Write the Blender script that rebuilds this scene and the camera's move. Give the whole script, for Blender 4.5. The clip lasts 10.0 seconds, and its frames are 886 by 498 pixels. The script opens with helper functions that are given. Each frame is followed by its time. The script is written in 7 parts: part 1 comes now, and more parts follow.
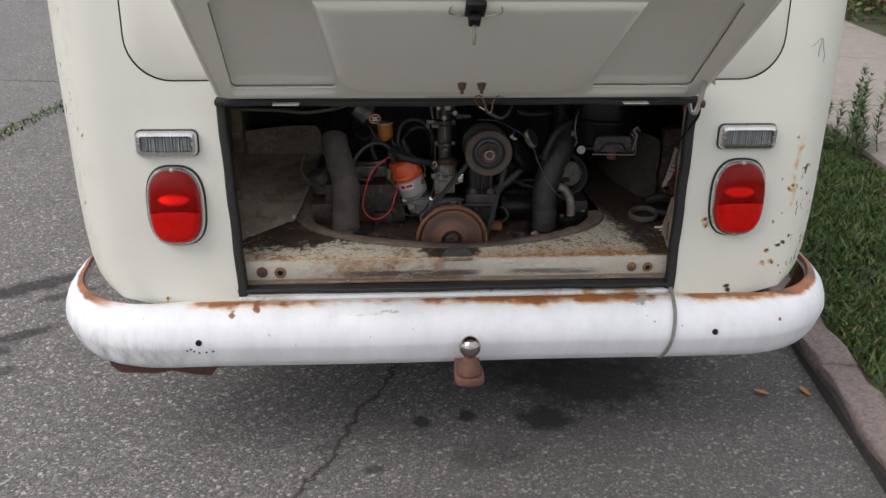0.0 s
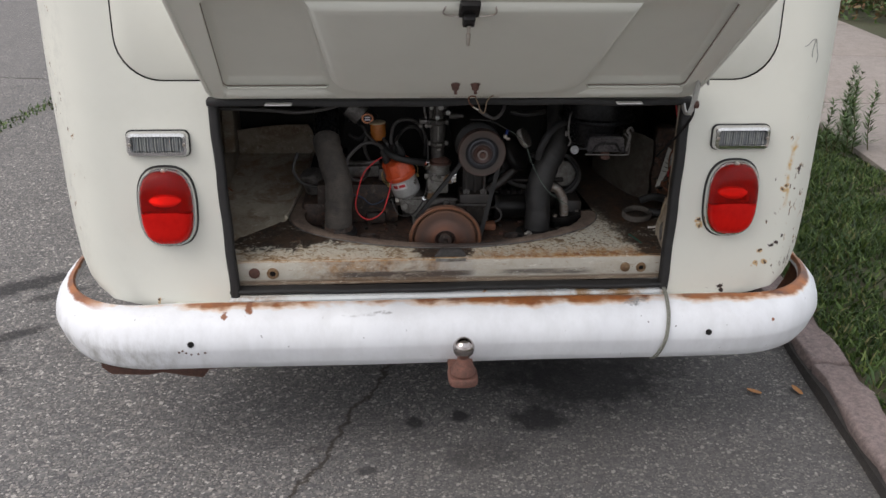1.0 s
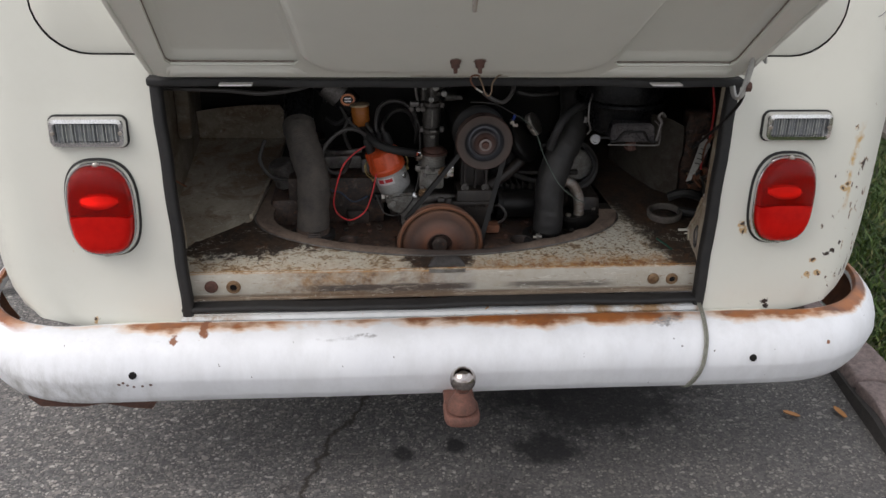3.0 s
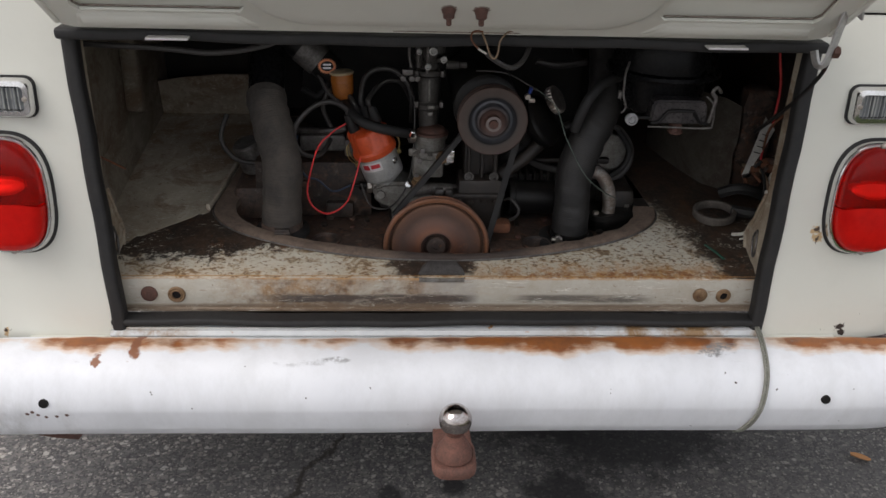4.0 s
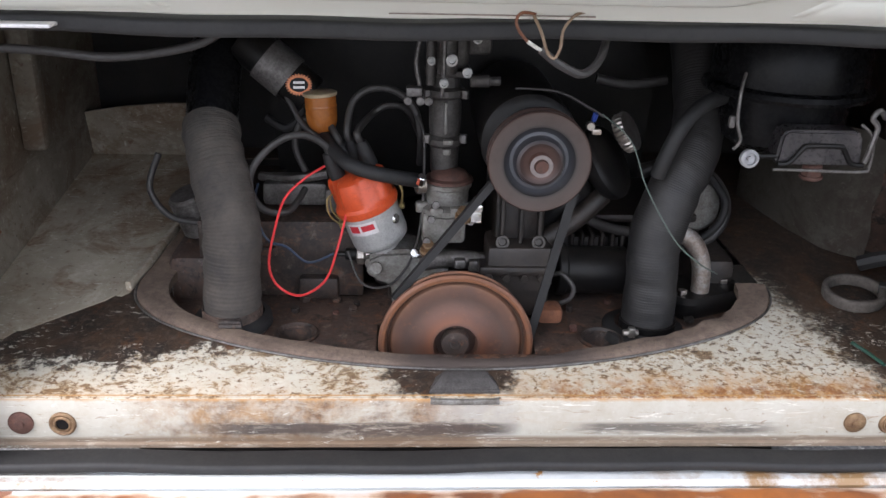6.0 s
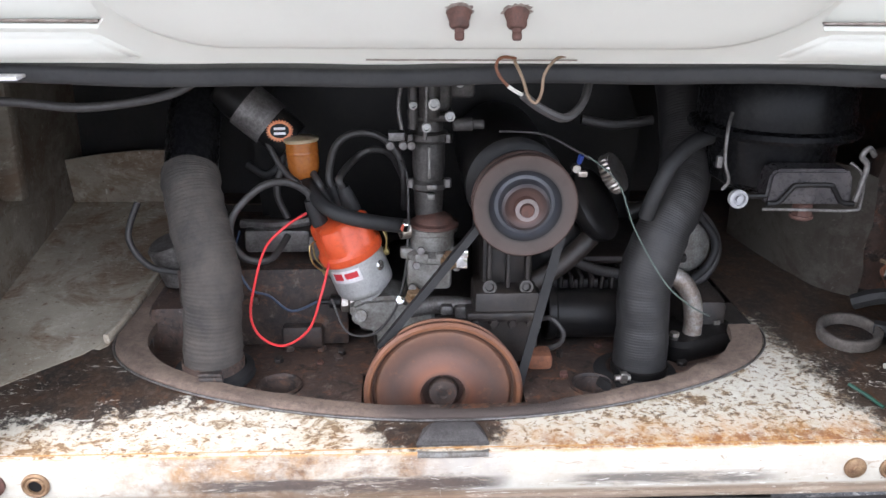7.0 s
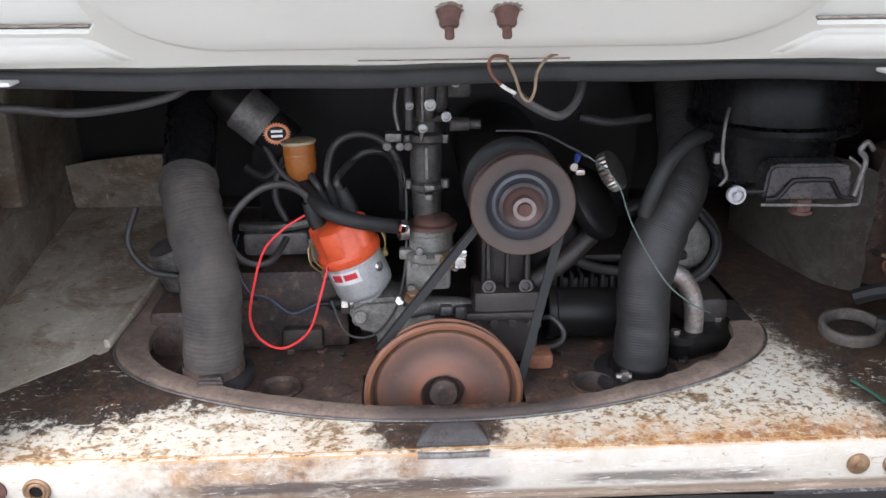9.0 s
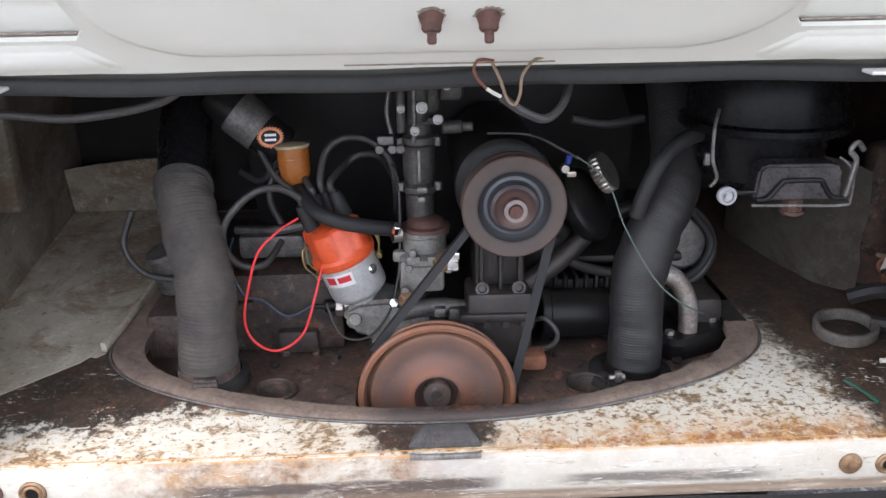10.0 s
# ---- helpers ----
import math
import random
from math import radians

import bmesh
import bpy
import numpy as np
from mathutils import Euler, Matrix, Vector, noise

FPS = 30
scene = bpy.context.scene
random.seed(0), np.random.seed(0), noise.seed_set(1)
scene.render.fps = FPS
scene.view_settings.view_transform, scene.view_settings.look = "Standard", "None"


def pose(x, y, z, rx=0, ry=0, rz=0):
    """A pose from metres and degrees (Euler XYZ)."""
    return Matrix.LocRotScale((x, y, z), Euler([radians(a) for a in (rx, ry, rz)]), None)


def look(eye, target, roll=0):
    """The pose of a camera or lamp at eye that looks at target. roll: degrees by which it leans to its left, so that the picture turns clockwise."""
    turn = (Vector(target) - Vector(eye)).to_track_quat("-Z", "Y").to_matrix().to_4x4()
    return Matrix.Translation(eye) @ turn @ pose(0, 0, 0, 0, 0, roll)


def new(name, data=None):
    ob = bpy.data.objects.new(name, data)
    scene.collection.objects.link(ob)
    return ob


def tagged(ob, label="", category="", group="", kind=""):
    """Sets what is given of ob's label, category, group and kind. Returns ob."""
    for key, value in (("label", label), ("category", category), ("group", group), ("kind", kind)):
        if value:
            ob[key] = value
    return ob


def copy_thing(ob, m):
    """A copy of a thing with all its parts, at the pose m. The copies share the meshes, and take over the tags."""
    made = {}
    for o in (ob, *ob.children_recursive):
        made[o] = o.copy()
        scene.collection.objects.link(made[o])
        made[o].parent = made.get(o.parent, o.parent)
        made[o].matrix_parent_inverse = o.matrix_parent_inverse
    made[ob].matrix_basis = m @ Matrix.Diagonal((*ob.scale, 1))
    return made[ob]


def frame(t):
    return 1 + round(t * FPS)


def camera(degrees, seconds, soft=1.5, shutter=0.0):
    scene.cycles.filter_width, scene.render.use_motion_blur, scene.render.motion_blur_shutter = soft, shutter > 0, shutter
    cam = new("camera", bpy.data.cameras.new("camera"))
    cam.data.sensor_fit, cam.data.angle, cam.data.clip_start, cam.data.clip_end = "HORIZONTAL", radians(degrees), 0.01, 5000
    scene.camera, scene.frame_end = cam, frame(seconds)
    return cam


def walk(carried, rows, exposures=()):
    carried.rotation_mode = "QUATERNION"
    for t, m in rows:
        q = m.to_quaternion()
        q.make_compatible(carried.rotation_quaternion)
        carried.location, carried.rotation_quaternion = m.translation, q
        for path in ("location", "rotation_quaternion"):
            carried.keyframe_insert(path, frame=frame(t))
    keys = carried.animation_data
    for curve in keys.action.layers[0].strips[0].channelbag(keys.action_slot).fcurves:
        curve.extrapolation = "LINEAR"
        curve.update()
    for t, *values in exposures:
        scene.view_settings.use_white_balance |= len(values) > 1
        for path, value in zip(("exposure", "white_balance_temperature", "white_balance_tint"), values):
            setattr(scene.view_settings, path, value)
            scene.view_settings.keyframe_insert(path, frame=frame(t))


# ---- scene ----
cam = camera(54.0, 10.0)
PATH = [
    (0, (-0.163, -1.79, 1.297), (-0.034, 0.044, 0.51), 0.7),
    (0.5, (-0.169, -1.788, 1.289), (-0.028, 0.047, 0.508), 0.8),
    (1, (-0.168, -1.779, 1.302), (-0.018, 0.051, 0.508), 0.9),
    (1.5, (-0.161, -1.779, 1.289), (-0.007, 0.055, 0.506), 0.8),
    (2, (-0.145, -1.742, 1.283), (0.0, 0.09, 0.492), 0.9),
    (2.5, (-0.15, -1.625, 1.271), (0.009, 0.199, 0.465), 1.1),
    (2.7, (-0.158, -1.552, 1.258), (0.021, 0.261, 0.43), 1.4),
    (3.8, (-0.105, -1.213, 1.157), (0.049, 0.577, 0.279), 1.8),
    (4, (-0.073, -1.148, 1.121), (0.037, 0.645, 0.241), 1.8),
    (4.5, (-0.055, -0.998, 1.048), (0.084, 0.803, 0.189), 2.8),
    (5, (-0.05, -0.857, 1.013), (0.071, 0.959, 0.185), 2.2),
    (5.5, (-0.058, -0.766, 0.982), (0.047, 1.057, 0.165), 1.2),
    (6, (-0.061, -0.718, 0.975), (0.022, 1.121, 0.194), 1.4),
    (6.2, (-0.058, -0.703, 0.98), (0.034, 1.147, 0.226), 1.5),
    (7.5, (-0.051, -0.694, 0.973), (0.047, 1.177, 0.272), 0.2),
    (8, (-0.052, -0.695, 0.969), (0.042, 1.173, 0.261), 0.3),
    (8.5, (-0.048, -0.693, 0.976), (0.044, 1.177, 0.273), -0.0),
    (9, (-0.042, -0.694, 0.976), (0.041, 1.177, 0.275), -0.4),
    (9.5, (-0.033, -0.697, 0.977), (0.039, 1.174, 0.275), -0.6),
    (10, (-0.026, -0.698, 0.979), (0.04, 1.175, 0.279), -0.9),
]
STOPS = [(0.0, 0.0, 6500, 13), (4.0, 0.0, 6550, 13), (5.0, 0.36, 6700, 14), (5.5, 0.86, 6850, 14), (6.0, 1.42, 6100, 15), (7.5, 2.02, 5920, 15), (8.0, 1.74, 5940, 15), (8.5, 1.78, 5940, 15), (9.5, 1.76, 5960, 15), (10.0, 1.76, 5960, 15)]
walk(cam, [(t, look(eye, target, roll)) for t, eye, target, roll in PATH], STOPS)


# ---- light: an overcast sky ----
world = bpy.data.worlds.new("sky")
scene.world = world
world.use_nodes = True
wn, wl = world.node_tree.nodes, world.node_tree.links
sky = wn.new("ShaderNodeTexSky")
sky.sky_type, sky.sun_disc = "NISHITA", False
sky.sun_elevation, sky.sun_rotation = radians(50), radians(241)
sky.air_density, sky.dust_density, sky.ozone_density = 1.0, 4.0, 1.0
grey = wn.new("ShaderNodeMixRGB")
grey.blend_type = "MIX"
grey.inputs[0].default_value = 0.72
grey.inputs[2].default_value = (8.6, 8.8, 8.9, 1)
wl.new(sky.outputs[0], grey.inputs[1])
wl.new(grey.outputs[0], wn["Background"].inputs[0])
wn["Background"].inputs[1].default_value = 0.140
sun = new("sun", bpy.data.lights.new("sun", "SUN"))
sun.data.energy, sun.data.angle, sun.data.color = 1.45, radians(40), (1.0, 0.97, 0.93)
sun.matrix_world = look((-4.0, -2.2, 5.5), (0, 0, 0))


# ---- materials ----
class Mat:
    """A node material with a short way to add textures and mixes."""

    def __init__(self, name, rough=0.5, metal=0.0, spec=0.5):
        self.m = bpy.data.materials.new(name)
        self.m.use_nodes = True
        self.n, self.l = self.m.node_tree.nodes, self.m.node_tree.links
        self.b = self.n["Principled BSDF"]
        self.b.inputs["Roughness"].default_value = rough
        self.b.inputs["Metallic"].default_value = metal
        self.b.inputs["Specular IOR Level"].default_value = spec
        self.co = self.n.new("ShaderNodeTexCoord").outputs["Object"]
        self.col = None
        self.height = None

    def _v(self, x, socket):
        if isinstance(x, (int, float)):
            socket.default_value = x
        elif isinstance(x, tuple):
            socket.default_value = (*x, 1) if len(x) == 3 and len(socket.default_value) == 4 else x
        else:
            self.l.new(x, socket)

    def scaled(self, s):
        m = self.n.new("ShaderNodeMapping")
        m.inputs["Scale"].default_value = s
        self.l.new(self.co, m.inputs[0])
        return m.outputs[0]

    def noise(self, scale, detail=4, rough=0.6, dist=0.0, at=None):
        t = self.n.new("ShaderNodeTexNoise")
        t.inputs["Scale"].default_value, t.inputs["Detail"].default_value = scale, detail
        t.inputs["Roughness"].default_value, t.inputs["Distortion"].default_value = rough, dist
        self.l.new(at or self.co, t.inputs["Vector"])
        return t.outputs[0]

    def voronoi(self, scale, feature="F1", out="Distance", at=None, rnd=1.0):
        t = self.n.new("ShaderNodeTexVoronoi")
        t.feature = feature
        t.inputs["Scale"].default_value = scale
        t.inputs["Randomness"].default_value = rnd
        self.l.new(at or self.co, t.inputs["Vector"])
        return t.outputs[out]

    def ramp(self, x, *stops):
        r = self.n.new("ShaderNodeValToRGB")
        e = r.color_ramp.elements
        while len(e) < len(stops):
            e.new(0.5)
        for el, (p, c) in zip(e, stops):
            el.position = p
            el.color = (c, c, c, 1) if isinstance(c, (int, float)) else (*c, 1)
        self.l.new(x, r.inputs[0])
        return r.outputs[0]

    def step(self, x, a, b):
        return self.ramp(x, (a, 0.0), (b, 1.0))

    def math(self, op, a, b=0.0, clamp=False):
        t = self.n.new("ShaderNodeMath")
        t.operation, t.use_clamp = op, clamp
        self._v(a, t.inputs[0])
        self._v(b, t.inputs[1])
        return t.outputs[0]

    def xyz(self):
        t = self.n.new("ShaderNodeSeparateXYZ")
        self.l.new(self.co, t.inputs[0])
        return t.outputs

    def between(self, x, lo, hi):
        t = self.n.new("ShaderNodeMapRange")
        t.inputs[1].default_value, t.inputs[2].default_value = lo, hi
        self.l.new(x, t.inputs[0])
        return t.outputs[0]

    def mix(self, f, a, b, mode="MIX"):
        t = self.n.new("ShaderNodeMixRGB")
        t.blend_type = mode
        self._v(f, t.inputs[0])
        self._v(a, t.inputs[1])
        self._v(b, t.inputs[2])
        return t.outputs[0]

    def near(self, x, z, r, wob=0.0, k=60):
        """1 inside a ragged spot about (x, z)."""
        c = self.xyz()
        dx, dz = self.math("SUBTRACT", c[0], x), self.math("SUBTRACT", c[2], z)
        d = self.math("SQRT", self.math("ADD", self.math("MULTIPLY", dx, dx), self.math("MULTIPLY", dz, dz)))
        if wob:
            d = self.math("ADD", d, self.math("MULTIPLY", self.math("SUBTRACT", self.noise(k), 0.5), wob))
        return self.between(d, r, r * 0.7)

    def done(self, col, bump=None, strength=0.2, dist=0.002, rough=None, metal=None):
        self._v(col, self.b.inputs["Base Color"])
        if rough is not None:
            self._v(rough, self.b.inputs["Roughness"])
        if metal is not None:
            self._v(metal, self.b.inputs["Metallic"])
        if bump is not None:
            t = self.n.new("ShaderNodeBump")
            t.inputs["Strength"].default_value, t.inputs["Distance"].default_value = strength, dist
            self.l.new(bump, t.inputs["Height"])
            self.l.new(t.outputs[0], self.b.inputs["Normal"])
        return self.m


def plain(name, a, b=None, rough=0.5, metal=0.0, scale=30, bump=0.15, spec=0.5, dust=0.0):
    """Two tones that run into each other, with fine grain, pits and, if wanted, settled dust."""
    m = Mat(name, rough, metal, spec)
    b = b or tuple(c * 0.7 for c in a)
    n = m.noise(scale, 8, 0.72)
    f = m.noise(scale * 7, 5, 0.7)
    g = m.noise(scale * 26, 2)
    c = m.mix(m.step(m.math("ADD", m.math("MULTIPLY", n, 0.65), m.math("MULTIPLY", f, 0.35)), 0.38, 0.62), a, b)
    c = m.mix(m.math("MULTIPLY", m.step(f, 0.52, 0.70), 0.45), c, tuple(x * 0.55 for x in a))
    if dust:
        up = m.n.new("ShaderNodeSeparateXYZ")
        m.l.new(m.n.new("ShaderNodeNewGeometry").outputs["Normal"], up.inputs[0])
        d = m.math("MULTIPLY", m.between(up.outputs[2], -0.1, 0.9), m.step(m.math("ADD", n, m.math("MULTIPLY", f, 0.4)), 0.45, 0.85))
        c = m.mix(m.math("MULTIPLY", d, dust), c, (0.22, 0.19, 0.16))
    r = m.math("ADD", rough - 0.12, m.math("MULTIPLY", f, 0.26))
    return m.done(c, m.math("ADD", f, m.math("MULTIPLY", g, 0.5)), bump, 0.0012, rough=r)


def make_cream():
    m = Mat("cream_paint", 0.42)
    c = m.mix(m.step(m.noise(2.2, 4), 0.35, 0.7), (0.690, 0.688, 0.620), (0.640, 0.641, 0.585))
    c = m.mix(m.math("MULTIPLY", m.step(m.noise(9, 6, 0.7), 0.5, 0.8), 0.22), c, (0.52, 0.51, 0.44))
    p = m.xyz()
    # chips with rusty rims, thick on the kerb-side corner
    corner = m.math("MULTIPLY", m.between(p[0], 0.68, 0.77), m.between(p[2], 0.84, 0.70))
    left = m.math("MULTIPLY", m.between(p[0], -0.74, -0.82), 1.0)
    dens = m.math("ADD", m.math("ADD", m.math("MULTIPLY", corner, 0.150), m.math("MULTIPLY", left, 0.10)), -0.045)
    chips = m.math("ADD", m.noise(62, 5, 0.66, at=m.scaled((1.1, 1, 0.6))), dens)
    c = m.mix(m.step(chips, 0.695, 0.712), c, m.mix(m.step(m.noise(8), 0.45, 0.6), (0.45, 0.28, 0.12), (0.22, 0.20, 0.17)))
    c = m.mix(m.step(chips, 0.715, 0.728), c, (0.045, 0.032, 0.028))
    for x, z, r in ((0.752, 0.775, 0.004), (0.748, 0.655, 0.006), (0.755, 0.664, 0.004), (-0.655, 0.418, 0.005), (0.563, 0.572, 0.005), (0.562, 0.588, 0.005), (0.715, 0.512, 0.005), (0.708, 0.480, 0.005), (0.728, 0.482, 0.005)):
        c = m.mix(m.math("MULTIPLY", m.near(x, z, r * 1.3, 0.036, 75), 0.8), c, (0.50, 0.30, 0.10))
        c = m.mix(m.near(x, z, r * 0.7, 0.030, 120), c, (0.06, 0.038, 0.028))
    for x, z, r in ((0.628, 0.424, 0.009), (0.632, 0.414, 0.008), (0.738, 0.522, 0.007), (0.752, 0.53, 0.004), (0.764, 0.545, 0.004), (0.60, 0.418, 0.002), (0.66, 0.448, 0.002)):
        c = m.mix(m.near(x, z, r * 0.8, 0.026, 95), c, (0.035, 0.024, 0.020))
    # grey scuffs down the street-side corner
    scuff = m.math("MULTIPLY", m.between(p[0], -0.78, -0.86), m.step(m.noise(38, 7, 0.75, at=m.scaled((1, 1, 0.5))), 0.50, 0.62))
    c = m.mix(m.math("MULTIPLY", scuff, 0.5), c, (0.36, 0.36, 0.35))
    # a rusty run down the corner
    run = m.math("MULTIPLY", m.between(m.math("ABSOLUTE", m.math("SUBTRACT", m.math("ADD", p[0], m.math("MULTIPLY", m.noise(14), 0.05)), 0.785)), 0.008, 0.002), m.math("MULTIPLY", m.between(p[2], 0.60, 0.66), m.between(p[2], 0.79, 0.75)))
    c = m.mix(m.math("MULTIPLY", run, m.step(m.noise(50), 0.4, 0.6)), c, (0.55, 0.36, 0.14))
    return m.done(c, m.noise(180, 2), 0.05, 0.0008, rough=m.math("ADD", 0.34, m.math("MULTIPLY", m.noise(20), 0.2)))


def make_bumper_white():
    m = Mat("bumper_white", 0.5)
    p = m.xyz()
    n = m.noise(11, 6, 0.65)
    c = m.mix(m.step(m.noise(5, 5), 0.4, 0.75), (0.80, 0.815, 0.845), (0.72, 0.735, 0.77))
    grime = m.math("MULTIPLY", m.between(p[0], -0.50, -0.70), m.between(p[2], 0.385, 0.335))
    c = m.mix(m.math("MULTIPLY", m.step(m.noise(16, 6, 0.7, at=m.scaled((1, 1, 0.4))), 0.42, 0.62), m.math("ADD", m.math("MULTIPLY", grime, 0.85), 0.17)), c, (0.40, 0.40, 0.385))
    spots = m.noise(75, 2, 0.5)
    c = m.mix(m.step(spots, 0.765, 0.78), c, (0.06, 0.045, 0.04))
    # rust along the upper edge, in long uneven patches
    long = m.math("ADD", m.math("MULTIPLY", m.math("SUBTRACT", m.noise(5.3, 4, 0.6, at=m.scaled((1, 0.4, 0.4))), 0.52), 0.034), m.math("MULTIPLY", m.math("SUBTRACT", m.between(p[0], -0.3, 0.2), 0.55), 0.004))
    fine = m.math("MULTIPLY", m.math("SUBTRACT", m.noise(30, 8, 0.7, at=m.scaled((0.5, 1, 1.2))), 0.5), 0.013)
    back = m.math("MULTIPLY", m.between(p[1], -0.075, -0.02), 0.004)
    top = m.math("ADD", m.math("ADD", p[2], back), m.math("ADD", long, fine))
    c = m.mix(m.math("MULTIPLY", m.between(top, 0.4160, 0.4205), 0.8), c, (0.62, 0.40, 0.24))
    rust = m.mix(m.step(n, 0.35, 0.65), (0.40, 0.135, 0.032), (0.125, 0.052, 0.032))
    c = m.mix(m.between(top, 0.4195, 0.4228), c, rust)
    c = m.mix(m.math("MULTIPLY", m.between(m.math("ABSOLUTE", p[0]), 0.76, 0.82), m.between(m.math("ADD", p[2], fine), 0.411, 0.415)), c, rust)
    c = m.mix(m.math("MULTIPLY", m.step(m.noise(13, 5, 0.6, at=m.scaled((0.6, 1, 2.5))), 0.64, 0.69), m.math("MULTIPLY", m.between(p[2], 0.404, 0.412), m.step(m.noise(120, 4, 0.7), 0.38, 0.55))), c, (0.27, 0.27, 0.275))
    for x, z, r in ((-0.503, 0.411, 0.006), (-0.452, 0.420, 0.009), (0.728, 0.380, 0.003)):
        c = m.mix(m.near(x, z, r, 0.02, 70), c, (0.26, 0.11, 0.06))
    for x, z in ((-0.60, 0.341), (-0.585, 0.339), (-0.575, 0.334), (-0.56, 0.335), (-0.545, 0.338), (-0.592, 0.345)):
        c = m.mix(m.near(x, z, 0.0032, 0.003, 200), c, (0.10, 0.05, 0.035))
    return m.done(c, m.noise(60, 4), 0.10, 0.0015)


def make_bay_paint():
    """Old white paint on the engine-bay floor: rust flecks, black grime and bare brown metal."""
    m = Mat("bay_paint", 0.55)
    p = m.xyz()
    big, mid, fine = m.noise(9, 7, 0.75), m.noise(34, 8, 0.78), m.noise(150, 5, 0.7)
    right = m.between(p[0], 0.02, 0.14)
    c = m.mix(m.step(mid, 0.35, 0.7), (0.63, 0.61, 0.53), (0.51, 0.46, 0.36))
    # clumps of rust: soft brown haloes with dark hearts, thick in some places and absent in others
    dens = m.noise(12, 4, 0.6)
    fl = m.math("ADD", m.math("MULTIPLY", m.noise(66, 7, 0.74, 0.5, at=m.scaled((0.8, 1.2, 1))), 0.70), m.math("MULTIPLY", dens, 0.42))
    c = m.mix(m.math("MULTIPLY", m.step(fl, 0.565, 0.63), 0.72), c, (0.40, 0.275, 0.14))
    c = m.mix(m.math("MULTIPLY", m.step(fl, 0.605, 0.65), 0.9), c, m.mix(fine, (0.17, 0.10, 0.05), (0.075, 0.05, 0.036)))
    # small flecks, more of them and darker towards the kerb side
    sm = m.math("ADD", m.noise(170, 5, 0.7, 0.3, at=m.scaled((0.85, 1.1, 1))), m.math("ADD", m.math("MULTIPLY", right, 0.022), m.math("MULTIPLY", m.math("SUBTRACT", dens, 0.5), 0.16)))
    c = m.mix(m.math("MULTIPLY", m.step(sm, 0.545, 0.585), 0.62), c, (0.30, 0.19, 0.085))
    c = m.mix(m.math("MULTIPLY", m.step(sm, 0.590, 0.615), 0.9), c, (0.085, 0.055, 0.038))
    # ochre run-off along the front fold, thickest on the kerb side
    front = m.math("ADD", p[1], m.math("MULTIPLY", m.math("SUBTRACT", mid, 0.5), 0.10))
    ochre = m.math("MULTIPLY", m.between(front, 0.088, 0.040), m.math("ADD", 0.22, m.math("MULTIPLY", right, 0.66)))
    c = m.mix(m.math("MULTIPLY", ochre, m.step(m.noise(70, 6, 0.75), 0.36, 0.60)), c, (0.45, 0.215, 0.05))
    c = m.mix(m.math("MULTIPLY", m.math("MULTIPLY", m.between(front, 0.066, 0.042), m.math("ADD", 0.15, m.math("MULTIPLY", right, 0.8))), m.step(m.noise(55, 7, 0.8), 0.46, 0.58)), c, m.mix(fine, (0.33, 0.12, 0.03), (0.14, 0.06, 0.028)))
    # black grime: street side at the back, kerb side outwards, and round the latch
    rag = m.math("ADD", m.math("MULTIPLY", m.math("SUBTRACT", mid, 0.5), 0.13), m.math("MULTIPLY", m.math("SUBTRACT", fine, 0.5), 0.05))
    edge = m.math("SUBTRACT", m.math("ADD", p[1], rag), m.math("MULTIPLY", m.between(p[0], -0.36, -0.29), 0.026))
    dl = m.math("MULTIPLY", m.between(edge, 0.082, 0.092), m.between(m.math("ADD", p[0], rag), -0.19, -0.215))
    dr = m.between(m.math("ADD", m.math("ADD", p[0], m.math("MULTIPLY", p[1], 0.32)), m.math("MULTIPLY", rag, 1.15)), 0.446, 0.474)
    dm = m.math("MULTIPLY", m.between(m.math("ADD", m.math("ABSOLUTE", m.math("ADD", p[0], 0.014)), m.math("MULTIPLY", rag, 0.7)), 0.070, 0.056), m.between(m.math("ADD", p[1], m.math("MULTIPLY", rag, 0.5)), 0.034, 0.046))
    back = m.between(m.math("ADD", p[1], rag), 0.24, 0.27)
    dark = m.math("MAXIMUM", m.math("MAXIMUM", dl, dr), m.math("MAXIMUM", dm, back))
    soot = m.mix(m.step(m.noise(20, 8, 0.75), 0.42, 0.62), (0.020, 0.016, 0.014), (0.064, 0.038, 0.023))
    soot = m.mix(m.math("MULTIPLY", m.step(m.noise(33, 7, 0.78, 0.5), 0.55, 0.64), 0.7), soot, (0.13, 0.058, 0.026))
    soot = m.mix(m.math("MULTIPLY", m.step(fine, 0.5, 0.65), 0.45), soot, (0.15, 0.12, 0.095))
    c = m.mix(dark, c, soot)
    # scratches through the grime
    sc = m.math("MULTIPLY", m.step(m.noise(75, 6, 0.7, 2.0, at=m.scaled((0.6, 1.5, 1))), 0.585, 0.615), m.math("MULTIPLY", m.step(big, 0.48, 0.55), m.between(p[1], 0.23, 0.20)))
    c = m.mix(m.math("MULTIPLY", sc, 0.85), c, (0.58, 0.56, 0.49))
    return m.done(c, m.math("ADD", mid, m.math("MULTIPLY", fine, 0.6)), 0.5, 0.0016, rough=m.math("ADD", 0.38, m.math("MULTIPLY", fine, 0.35)))


